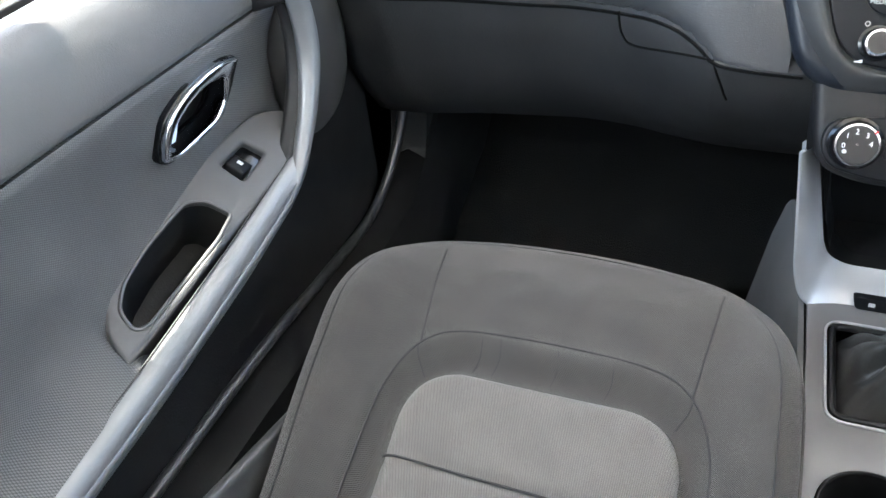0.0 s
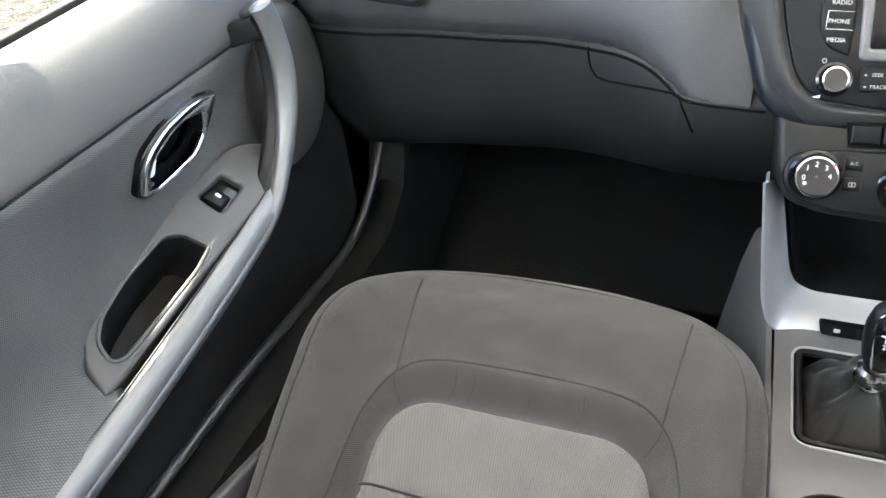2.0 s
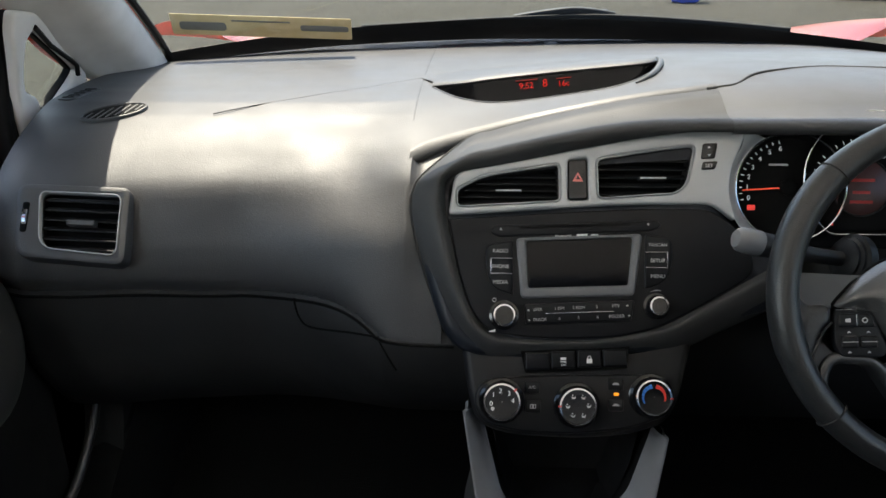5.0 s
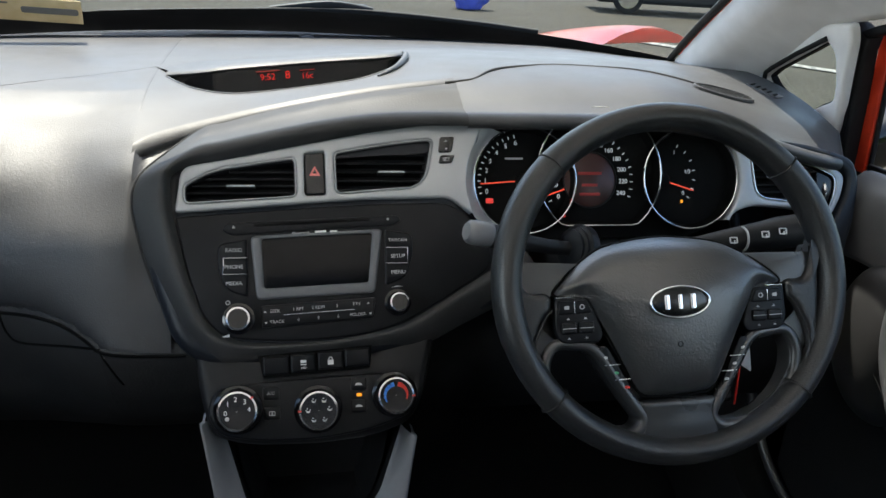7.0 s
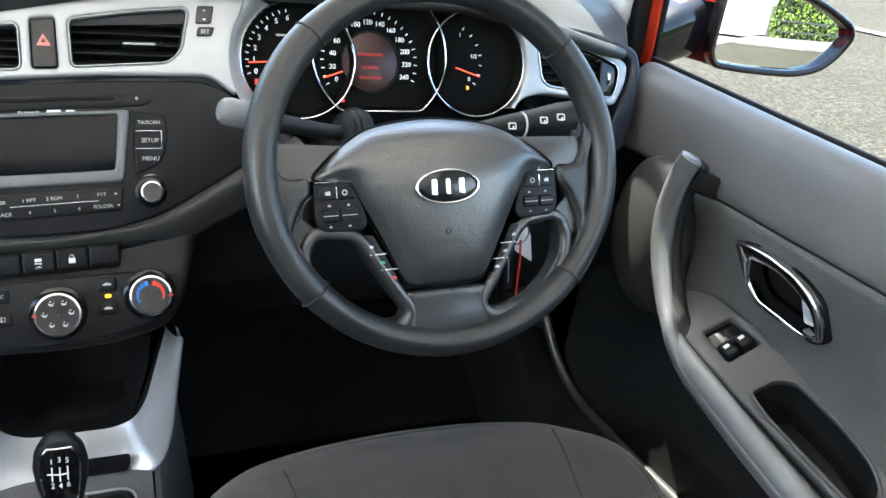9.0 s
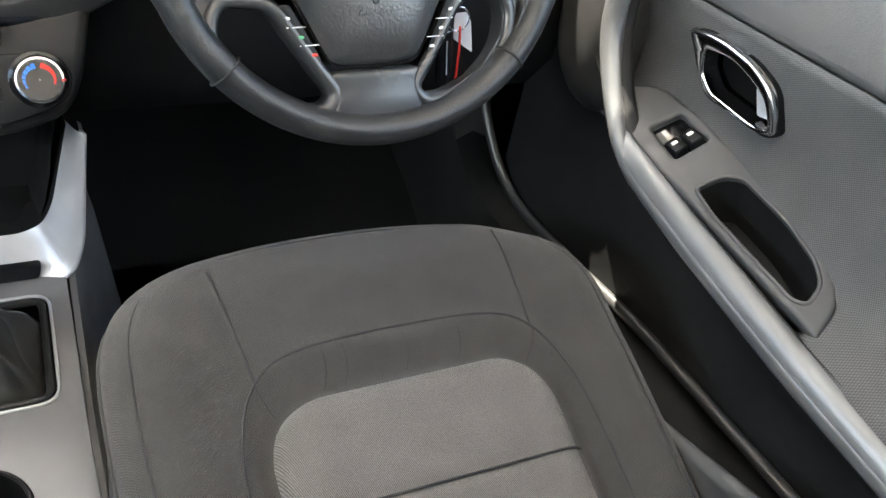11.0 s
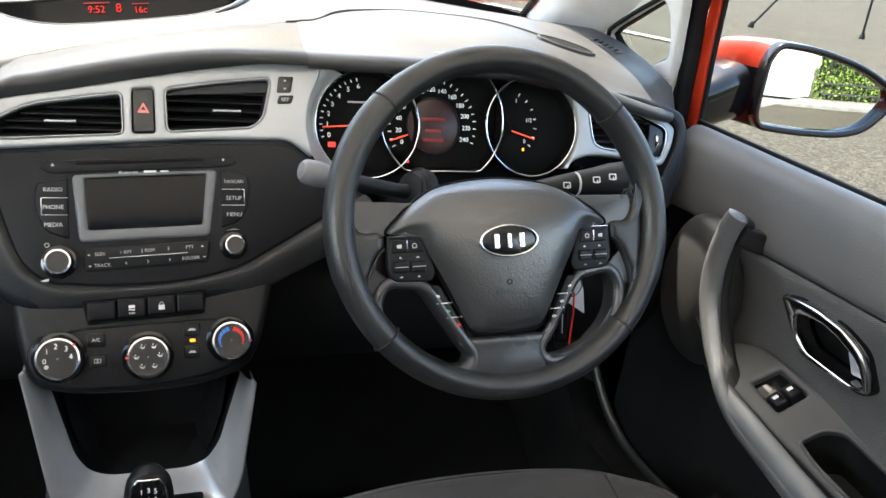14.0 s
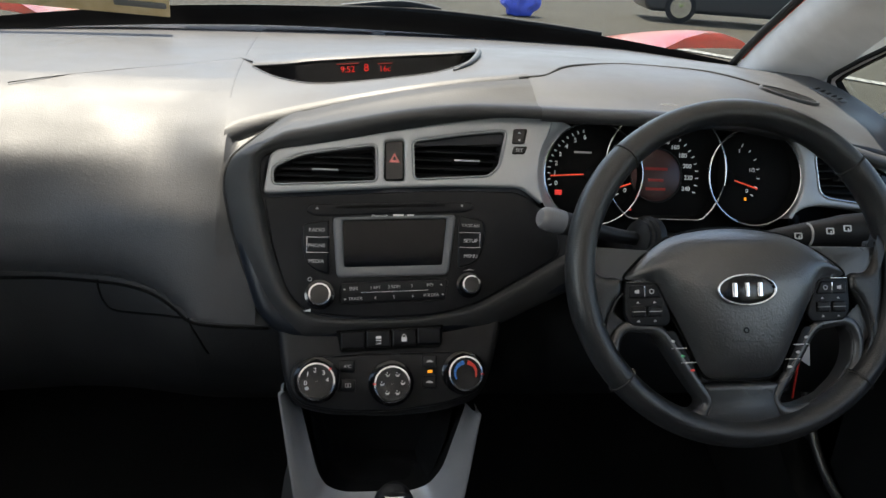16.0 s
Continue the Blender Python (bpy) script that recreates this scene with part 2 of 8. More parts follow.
# ---- building tools ----
def thing(name, at, label, category, group="", kind=""):
    ob = new(name)
    ob.empty_display_size = 0.02
    ob.location = at
    return tagged(ob, label, category, group, kind)


def finish(name, bm, mat, sharp=38.0):
    bmesh.ops.recalc_face_normals(bm, faces=bm.faces[:])
    me = bpy.data.meshes.new(name)
    bm.to_mesh(me)
    bm.free()
    me.materials.append(mat)
    me.shade_smooth()
    me.set_sharp_from_angle(angle=radians(sharp))
    return new(name, me)


def part(name, bm, mat, parent, label="", sharp=38.0):
    """One mesh, its vertices in world metres, as a part under a thing or under a part."""
    ob = finish(name, bm, mat, sharp)
    top = parent
    while top.parent:
        top = top.parent
    ob.parent = parent
    if parent is top:
        ob.matrix_parent_inverse = Matrix.Translation(top.location).inverted()
    return tagged(ob, label)


def solid(name, bm, mat, label, category, group="", kind="", sharp=38.0):
    """A thing that is one mesh, its origin at its base."""
    xs = [v.co for v in bm.verts]
    low = Vector((sum(v.x for v in xs) / len(xs), sum(v.y for v in xs) / len(xs), min(v.z for v in xs)))
    bmesh.ops.translate(bm, verts=bm.verts[:], vec=-low)
    ob = finish(name, bm, mat, sharp)
    ob.location = low
    return tagged(ob, label, category, group, kind)


def V(*a):
    return Vector(a)


def ease(a, b, x):
    t = min(1.0, max(0.0, (x - a) / (b - a)))
    return t * t * (3 - 2 * t)


def lerp(pairs, x):
    """Straight lines through (x, value) pairs."""
    if x <= pairs[0][0]:
        return pairs[0][1]
    for (x0, v0), (x1, v1) in zip(pairs, pairs[1:]):
        if x <= x1:
            return v0 + (v1 - v0) * (x - x0) / (x1 - x0)
    return pairs[-1][1]


def smoothly(pairs, x):
    """A smooth line through (x, value) pairs."""
    if x <= pairs[0][0]:
        return pairs[0][1]
    if x >= pairs[-1][0]:
        return pairs[-1][1]
    k = max(i for i, p in enumerate(pairs[:-1]) if p[0] <= x)

    def slope(i):
        if 0 < i < len(pairs) - 1:
            return (pairs[i + 1][1] - pairs[i - 1][1]) / (pairs[i + 1][0] - pairs[i - 1][0])
        i = min(i, len(pairs) - 2)
        return (pairs[i + 1][1] - pairs[i][1]) / (pairs[i + 1][0] - pairs[i][0])

    (x0, v0), (x1, v1) = pairs[k], pairs[k + 1]
    w, t = x1 - x0, (x - x0) / (x1 - x0)
    return (2 * t ** 3 - 3 * t * t + 1) * v0 + (t ** 3 - 2 * t * t + t) * w * slope(k) + (3 * t * t - 2 * t ** 3) * v1 + (t ** 3 - t * t) * w * slope(k + 1)


def spline(points, n=8, closed=False):
    """A smooth curve through the points (Catmull-Rom), n steps a span."""
    p = [Vector(q) for q in points]
    out, count = [], len(p)
    for i in range(count if closed else count - 1):
        if closed:
            a, b, c, d = p[i - 1], p[i], p[(i + 1) % count], p[(i + 2) % count]
        else:
            a, b, c, d = p[max(i - 1, 0)], p[i], p[i + 1], p[min(i + 2, count - 1)]
        for k in range(n):
            t = k / n
            out.append(0.5 * (2 * b + (c - a) * t + (2 * a - 5 * b + 4 * c - d) * t * t + (3 * b - a - 3 * c + d) * t ** 3))
    if not closed:
        out.append(p[-1])
    return out


def rounded(points, r, seg=5):
    """A polygon with its corners rounded; r: one radius, or one a corner."""
    pts, out = [Vector(q[:2]) for q in points], []
    rs = r if isinstance(r, (list, tuple)) else [r] * len(pts)
    for i, b in enumerate(pts):
        a, c = pts[i - 1], pts[(i + 1) % len(pts)]
        k = min(rs[i], 0.48 * (a - b).length, 0.48 * (c - b).length)
        p, q = b + (a - b).normalized() * k, b + (c - b).normalized() * k
        for j in range(seg + 1):
            t = j / seg
            out.append((1 - t) ** 2 * p + 2 * t * (1 - t) * b + t * t * q)
    return out


def box2(w, h, r, u=0.0, v=0.0, seg=4):
    return rounded([(u - w / 2, v - h / 2), (u + w / 2, v - h / 2), (u + w / 2, v + h / 2), (u - w / 2, v + h / 2)], r, seg)


def circle2(r, u=0.0, v=0.0, n=32, ru=None):
    return [Vector((u + (ru or r) * math.cos(2 * math.pi * i / n), v + r * math.sin(2 * math.pi * i / n))) for i in range(n)]


def area2(loop):
    return 0.5 * sum(loop[i - 1].x * p.y - p.x * loop[i - 1].y for i, p in enumerate(loop))


def inset(loop, d):
    """The loop moved inwards by d."""
    loop = loop if area2(loop) > 0 else loop[::-1]
    out = []
    for i, b in enumerate(loop):
        a, c = loop[i - 1], loop[(i + 1) % len(loop)]
        e, f = (b - a).normalized(), (c - b).normalized()
        n = Vector((-e.y, e.x)) + Vector((-f.y, f.x))
        n = n.normalized() if n.length > 1e-6 else Vector((-e.y, e.x))
        out.append(b + n * d / max(0.5, n.dot(Vector((-e.y, e.x)))))
    return out


def frame3(at, up, normal):
    """Local axes: u to the side, v up along the face, n out of it."""
    n = Vector(normal).normalized()
    v = Vector(up) - Vector(up).dot(n) * n
    v.normalize()
    u = v.cross(n)
    m = Matrix((u, v, n)).transposed().to_4x4()
    m.translation = at
    return m


def ring(bm, loop, m, n):
    return [bm.verts.new(m @ Vector((p.x, p.y, n))) for p in loop]


def bridge(bm, a, b, closed=True):
    k = len(a)
    for i in range(k if closed else k - 1):
        bm.faces.new((a[i], a[(i + 1) % k], b[(i + 1) % k], b[i]))


def cap(bm, loops):
    edges = []
    for loop in loops:
        for i, v in enumerate(loop):
            e = bm.edges.get((loop[i - 1], v)) or bm.edges.new((loop[i - 1], v))
            edges.append(e)
    bmesh.ops.triangle_fill(bm, edges=edges, use_beauty=True)


def plate(outer, m, low, high, bevel=0.001, holes=(), bm=None, back=True, steps=2):
    """A flat piece with rounded top edges, from depth low to depth high along m's n axis."""
    bm = bm or bmesh.new()
    tops, bottoms = [], []
    for loop, sign in [(outer, 1)] + [(h, -1) for h in holes]:
        loop = loop if area2(loop) > 0 else loop[::-1]
        first = ring(bm, loop, m, low)
        bottoms.append(first)
        last = ring(bm, loop, m, high - bevel)
        bridge(bm, first, last)
        for k in range(1, steps + 1):
            a = k / steps * math.pi / 2
            then = ring(bm, inset(loop, sign * bevel * (1 - math.cos(a))), m, high - bevel + bevel * math.sin(a))
            bridge(bm, last, then)
            last = then
        tops.append(last)
    cap(bm, tops)
    if back:
        cap(bm, bottoms)
    return bm


def loft(rows, bm=None, close_u=False, close_v=False):
    """A sheet through rows of points."""
    bm = bm or bmesh.new()
    grid = [[bm.verts.new(p) for p in row] for row in rows]
    for j in range(len(grid) if close_v else len(grid) - 1):
        a, b = grid[j], grid[(j + 1) % len(grid)]
        bridge(bm, a, b, close_u)
    return bm


def sweep(path, profile, bm=None, up=(0, 0, 1), scale=None, closed=False, caps=True):
    """A profile (loop of 2D points) carried along a path; up: the profile's v axis, held as near to it as the path lets."""
    bm = bm or bmesh.new()
    path = [Vector(p) for p in path]
    loops, k = [], len(path)
    for i, p in enumerate(path):
        a = path[i - 1] if i or closed else p
        c = path[(i + 1) % k] if i < k - 1 or closed else p
        t = (c - a).normalized()
        upv = Vector(up(i / (k - 1)) if callable(up) else up)
        side = t.cross(upv).normalized()
        top = side.cross(t).normalized()
        s = scale(i / (k - 1)) if scale else 1.0
        su, sv = s if isinstance(s, tuple) else (s, s)
        loops.append([bm.verts.new(p + side * q.x * su + top * q.y * sv) for q in profile])
    for j in range(k if closed else k - 1):
        bridge(bm, loops[j], loops[(j + 1) % k])
    if caps and not closed:
        bm.faces.new(loops[0][::-1])
        bm.faces.new(loops[-1])
    return bm


def tube(path, r, seg=8, bm=None, closed=False, up=(0.13, 0.21, 0.97)):
    return sweep(path, circle2(r, n=seg), bm, up, None, closed)


def lathe(profile, m, seg=32, bm=None):
    """A round piece: profile of (radius, n) about m's n axis, ends closed."""
    bm = bm or bmesh.new()
    last = None
    for r, n in profile:
        loop = ring(bm, circle2(max(r, 1e-5), n=seg), m, n)
        if last:
            bridge(bm, last, loop)
        else:
            bm.faces.new(loop[::-1])
        last = loop
    bm.faces.new(last)
    return bm


def cut(bm, m, loop, near, far):
    """Take out the faces whose middle lies inside the loop on m's plane, between two depths."""
    inv, gone = m.inverted(), []
    for f in bm.faces:
        p = inv @ f.calc_center_median()
        if near < p.z < far:
            inside = False
            for a, b in zip(loop, loop[1:] + loop[:1]):
                if (a.y > p.y) != (b.y > p.y) and p.x < a.x + (b.x - a.x) * (p.y - a.y) / (b.y - a.y):
                    inside = not inside
            if inside:
                gone.append(f)
    bmesh.ops.delete(bm, geom=gone, context="FACES")


def cut_clean(bm, m, loop, near, far):
    """As cut(), but with the sheet first parted along the loop."""
    inv = m.inverted()
    us, vs = [p.x for p in loop], [p.y for p in loop]

    def close(f):
        p = inv @ f.calc_center_median()
        return near < p.z < far and min(us) - 0.03 < p.x < max(us) + 0.03 and min(vs) - 0.03 < p.y < max(vs) + 0.03

    for a, b in zip(loop, loop[1:] + loop[:1]):
        faces = []
        for f in bm.faces:
            if close(f):
                pts = [inv @ v.co for v in f.verts]
                if max(p.x for p in pts) > min(a.x, b.x) - 0.004 and min(p.x for p in pts) < max(a.x, b.x) + 0.004 and max(p.y for p in pts) > min(a.y, b.y) - 0.004 and min(p.y for p in pts) < max(a.y, b.y) + 0.004:
                    faces.append(f)
        d = b - a
        geom = list({v for f in faces for v in f.verts}) + list({e for f in faces for e in f.edges}) + faces
        bmesh.ops.bisect_plane(bm, geom=geom, plane_co=m @ V(a.x, a.y, 0), plane_no=m.to_3x3() @ V(-d.y, d.x, 0), dist=1e-6)
    cut(bm, m, loop, near, far)


def block(m, w, h, d, bevel=0.002, bm=None):
    """A bevelled box, w along u, h along v, d along n, centred on m."""
    return plate(box2(w, h, min(w, h) * 0.12), m, -d / 2, d / 2, min(bevel, d / 3), bm=bm)


def lettering(words, size, m, mat, parent, high=0.0004, name="lettering", wide=1.0):
    """Words in the built-in font, centred on m, standing up by high."""
    curve = bpy.data.curves.new(name, "FONT")
    curve.body, curve.size, curve.align_x, curve.align_y, curve.extrude = words, size, "CENTER", "CENTER", high / 2
    curve.resolution_u = 3
    tmp = bpy.data.objects.new(name, curve)
    scene.collection.objects.link(tmp)
    me = bpy.data.meshes.new_from_object(tmp.evaluated_get(bpy.context.evaluated_depsgraph_get()))
    bpy.data.objects.remove(tmp)
    bpy.data.curves.remove(curve)
    me.name = name
    me.transform(m @ Matrix.Translation((0, 0, high / 2)) @ Matrix.Diagonal((wide, 1, 1, 1)))
    me.materials.clear()
    me.materials.append(mat)
    ob = new(name, me)
    ob.parent = parent
    top = parent
    while top.parent:
        top = top.parent
    if parent is top:
        ob.matrix_parent_inverse = Matrix.Translation(top.location).inverted()
    return ob


def at2(m, u, v, n=0.0, turn=0.0):
    return m @ Matrix.Translation((u, v, n)) @ Matrix.Rotation(turn, 4, "Z")

# ---- the ground and what stands round the car ----
GROUND_Z = -0.74
ASPHALT = material("worn asphalt", (0.2, 0.19, 0.17), 0.9, spec=0.2)
stone = ASPHALT.node_tree.nodes.new("ShaderNodeTexVoronoi")
stone.inputs["Scale"].default_value = 75.0
link(ASPHALT, coords(ASPHALT), stone.inputs["Vector"])
chip = ASPHALT.node_tree.nodes.new("ShaderNodeValToRGB")
for k, (p, c) in enumerate(((0.0, (0.014, 0.0124, 0.0096)), (0.45, (0.040, 0.0362, 0.0278)), (1.0, (0.100, 0.0905, 0.0700)))):
    e = chip.color_ramp.elements[k] if k < 2 else chip.color_ramp.elements.new(p)
    e.position, e.color = p, (*c, 1)
chip.color_ramp.elements[1].position = 0.45
big = node(ASPHALT, "ShaderNodeTexNoise", Scale=0.9, Detail=8.0, Roughness=0.65)
link(ASPHALT, coords(ASPHALT), big.inputs["Vector"])
blend = ASPHALT.node_tree.nodes.new("ShaderNodeMixRGB")
blend.blend_type = "MULTIPLY"
blend.inputs["Fac"].default_value = 0.6
tone = ASPHALT.node_tree.nodes.new("ShaderNodeValToRGB")
tone.color_ramp.elements[0].position, tone.color_ramp.elements[1].position = 0.3, 0.7
tone.color_ramp.elements[0].color, tone.color_ramp.elements[1].color = (0.6, 0.58, 0.5, 1), (1, 1, 1, 1)
link(ASPHALT, stone.outputs["Color"], chip.inputs["Fac"])
link(ASPHALT, big.outputs["Fac"], tone.inputs["Fac"])
link(ASPHALT, chip.outputs["Color"], blend.inputs["Color1"])
link(ASPHALT, tone.outputs["Color"], blend.inputs["Color2"])
link(ASPHALT, blend.outputs["Color"], shader(ASPHALT).inputs["Base Color"])
relief(ASPHALT, stone.outputs["Distance"], 0.8, 0.01)
clump = node(ASPHALT, "ShaderNodeTexNoise", Scale=26.0, Detail=3.0, Roughness=0.7)
link(ASPHALT, coords(ASPHALT), clump.inputs["Vector"])
shade = ASPHALT.node_tree.nodes.new("ShaderNodeValToRGB")
shade.color_ramp.elements[0].position, shade.color_ramp.elements[1].position = 0.36, 0.62
shade.color_ramp.elements[0].color, shade.color_ramp.elements[1].color = (0.55, 0.53, 0.48, 1), (1.15, 1.15, 1.15, 1)
over = ASPHALT.node_tree.nodes.new("ShaderNodeMixRGB")
over.blend_type, over.inputs["Fac"].default_value = "MULTIPLY", 1.0
link(ASPHALT, clump.outputs["Fac"], shade.inputs["Fac"])
link(ASPHALT, blend.outputs["Color"], over.inputs["Color1"])
link(ASPHALT, shade.outputs["Color"], over.inputs["Color2"])
link(ASPHALT, over.outputs["Color"], shader(ASPHALT).inputs["Base Color"])

bm = bmesh.new()
edges = [-1500, -60, -30, -15, -8, -4, 0, 4, 8, 15, 30, 60, 1500]
loft([[V(x, y, GROUND_Z + (0.0 if abs(x) > 40 or abs(y) > 40 else 0.012 * noise.noise(V(x, y, 0) * 0.3))) for x in edges] for y in edges], bm)
g = finish("ground", bm, ASPHALT)
tagged(g, "pale worn asphalt car park with light stone chips", "ground", kind="structure")

LINE = material("worn white road paint", (0.2, 0.19, 0.17), 0.9)
mottle(LINE, (0.075, 0.07, 0.06), (0.27, 0.26, 0.235), 14.0, 8.0, 0.40, 0.60)
for a, b, w in (((4.8, 10.9), (8.5, 4.4), 0.24), ((4.5, -6.5), (14.0, -5.2), 0.1)):
    bm = sweep([V(*a, GROUND_Z + 0.016), V(*b, GROUND_Z + 0.016)], box2(w, 0.008, 0.002), up=(0, 0, 1))
    solid("parking_line", bm, LINE, "worn white painted parking bay line on the asphalt", "road marking", "parking bay lines", "structure")

# ---- the red car's shell ----
def mirrored(points, s):
    return [V(s * p[0], p[1], p[2]) for p in points]


for s in (-1, 1):
    side = "passenger" if s < 0 else "driver"
    # outer skin of the flank, below the window line
    bm = bmesh.new()
    rows = []
    for y in [1.25, 0.9, 0.62, 0.35, 0.1, -0.3, -0.8, -1.4, -2.0, -2.4]:
        k = -0.05 * ease(0.5, 1.3, y) - 0.06 * ease(-1.6, -2.5, y)
        rows.append([V(s * (x + k), y, z + 0.02 * ease(0.2, -2.0, y) - 0.03 * ease(0.4, 1.3, y)) for x, z in
                     ((0.762, 0.213), (0.785, 0.19), (0.835, 0.09), (0.86, -0.02), (0.872, -0.16), (0.868, -0.32), (0.84, -0.45), (0.80, -0.50))])
    loft(rows, bm)
    bmesh.ops.solidify(bm, geom=bm.faces[:], thickness=0.004)
    f = finish("body_side", bm, PAINT, 50)
    tagged(f, "orange-red painted outer flank of the car", "car body", "car body sides", "structure")

    bm = loft([[V(s * x, y, z) for y in (0.78, 0.4, 0.0, -0.5, -0.95)] for x, z in ((0.749, 0.205), (0.752, 0.0), (0.752, -0.5))])
    bmesh.ops.solidify(bm, geom=bm.faces[:], thickness=0.003)
    f = finish("inner_skin", bm, RUBBER)
    tagged(f, "black inner sheet behind the door trim", "door shell", "door shells", "structure")

# bonnet
def bonnet_z(x, y):
    return 0.302 - 0.13 * max(0.0, (y - 0.90) / 0.9) ** 1.2 - 0.02 * (abs(x) / 0.5) ** 2 * (abs(x) < 0.5) + 0.045 * ease(0.58, 0.70, abs(x)) * (1 - ease(0.74, 0.86, abs(x))) - 0.02 * (abs(x) >= 0.5)


bm = bmesh.new()
loft([[V(x, y, bonnet_z(x, y)) for x in [-0.82 + 0.041 * i for i in range(41)]] for y in [0.86 + 0.05 * j for j in range(20)]], bm)
bmesh.ops.solidify(bm, geom=bm.faces[:], thickness=0.006)
f = finish("bonnet", bm, PAINT, 50)
tagged(f, "orange-red painted bonnet seen through the windscreen", "car bonnet", kind="structure")

# scuttle below the windscreen
def base_y(x):
    return 0.79 - 0.16 * (abs(x) / 0.7) ** 2.4


bm = bmesh.new()
loft([[V(x, base_y(x) + d, 0.300 + dz - 0.03 * (abs(x) / 0.7) ** 2) for x in [-0.72 + 0.06 * i for i in range(25)]] for d, dz in ((-0.02, -0.04), (0.0, -0.012), (0.05, -0.002), (0.12, -0.002), (0.16, -0.03))], bm)
bmesh.ops.solidify(bm, geom=bm.faces[:], thickness=0.004)
f = finish("scuttle", bm, BLACK)
tagged(f, "black plastic scuttle under the windscreen wipers", "scuttle panel", kind="structure")

# windscreen, its black lower band, roof and the plain shell behind the camera
def screen(x, k):
    """A point of the windscreen: k 0 at the base, 1 at the roof."""
    y0, y1 = base_y(x), -0.06 - 0.05 * (abs(x) / 0.6) ** 2
    z0, z1 = 0.305 - 0.03 * (abs(x) / 0.7) ** 2, 0.70 - 0.03 * (abs(x) / 0.6) ** 2
    return V(x * (1 - 0.16 * k), y0 + (y1 - y0) * k, z0 + (z1 - z0) * k + 0.03 * math.sin(math.pi * k))


XS = [-0.70 + 0.07 * i for i in range(21)]
ws = thing("windscreen", (0, 0.79, 0.30), "clear raked windscreen with a black printed border", "windscreen", kind="structure")
p = part("pane", loft([[screen(x, 0.05 + 0.95 * k / 10) for x in XS] for k in range(11)]), GLASS, ws)
p.visible_shadow = False
bm = loft([[screen(x, k if k < 0.03 else k + 0.035 * (1 - (x / 0.6) ** 2)) + V(0, 0.004, 0.004) for x in XS] for k in (-0.02, 0.015, 0.035)])
bmesh.ops.solidify(bm, geom=bm.faces[:], thickness=0.003)
part("black_border", bm, BLACK, ws)

bm = bmesh.new()
rows = []
for y, z in ((-0.06, 0.70), (-0.3, 0.735), (-0.8, 0.745), (-1.3, 0.72), (-1.7, 0.66)):
    rows.append([V(x, y - 0.04 * (abs(x) / 0.58) ** 2 * (y > -0.2), z - 0.05 * (abs(x) / 0.58) ** 4) for x in [-0.60 + 0.06 * i for i in range(21)]])
loft(rows, bm)
bmesh.ops.solidify(bm, geom=bm.faces[:], thickness=0.03)
f = finish("ceiling", bm, LINER, 60)
tagged(f, "pale grey cloth headlining under the roof", "headlining", kind="structure")
# deep unseen panel along the glass, added to keep sun off seats and stack
def visor_y(x):
    """Front edge of the unseen sun-blocking panel."""
    return lerp([(-0.7, 0.228), (-0.36, 0.228), (-0.28, 0.250), (0.3, 0.250), (0.50, 0.235), (0.555, 0.138), (0.7, 0.134)], x)


rows = []
HX = [-0.70 + 0.02 * i for i in range(71)]
for q in (0.0, 0.02, 0.15, 0.4, 0.7, 1.0):
    low = [(base_y(x) - visor_y(x)) / (base_y(x) + 0.06 + 0.05 * (x / 0.6) ** 2) for x in HX]
    rows.append([screen(x, k + (1 - k) * q) - V(0, 0.012 + 0.02 * ease(0.1, 0.4, q), 0.022) for x, k in zip(HX, low)])
bm = loft(rows)
bmesh.ops.solidify(bm, geom=bm.faces[:], thickness=0.012)
f = finish("sun_block_panel", bm, LINER, 60)
tagged(f, "pale grey panel under the upper windscreen, unseen, added to block sun", "header trim", kind="structure")
for s in (-1, 1):
    # roof rail over the doors
    bm = sweep(spline([V(s * 0.62, -0.06, 0.665), V(s * 0.625, -0.5, 0.69), V(s * 0.62, -1.1, 0.67), V(s * 0.60, -1.7, 0.60)], 5), box2(0.07, 0.06, 0.015), up=(0, 0, 1))
    f = finish("roof_rail", bm, LINER)
    tagged(f, "pale grey trimmed roof rail above the door", "roof rail", "roof rails", "structure")
    # rear quarter shell, up to its window line, and the rear pillar
    bm = sweep([V(s * 0.70, -0.82, -0.06), V(s * 0.70, -2.2, -0.03)], box2(0.06, 0.62, 0.02), up=(0, 0, 1))
    f = finish("wall_rear_quarter", bm, SMOOTH)
    tagged(f, "dark grey plastic rear quarter trim beside the back seats", "trim panel", "rear quarter trims", "structure")
    pane = solid("window_1" if s < 0 else "window_2", loft([[V(s * 0.752, y, 0.225), V(s * 0.745, y, 0.36), V(s * 0.70, y, 0.50), V(s * 0.66, y, 0.60 - 0.1 * ease(-1.3, -2.0, y))] for y in (-0.90, -1.3, -1.7, -2.0)]), TINTED, "dark tinted rear quarter window", "car window", "rear quarter windows", "structure")
    pane.visible_shadow = False
    bm = sweep([V(s * 0.725, -0.86, 0.22), V(s * 0.64, -0.92, 0.66)], box2(0.11, 0.04, 0.01), up=(s, 0, 0.2))
    f = finish("door_pillar", bm, LINER)
    tagged(f, "pale grey pillar behind the front door", "car pillar", "door pillars", "structure")
bm = sweep([V(-0.74, -1.95, -0.05), V(0.74, -1.95, -0.05)], box2(0.05, 0.70, 0.02), up=(0, 0, 1))
f = finish("wall_rear", bm, CARPET)
tagged(f, "dark back of the cabin behind the rear seats", "rear panel", kind="structure")
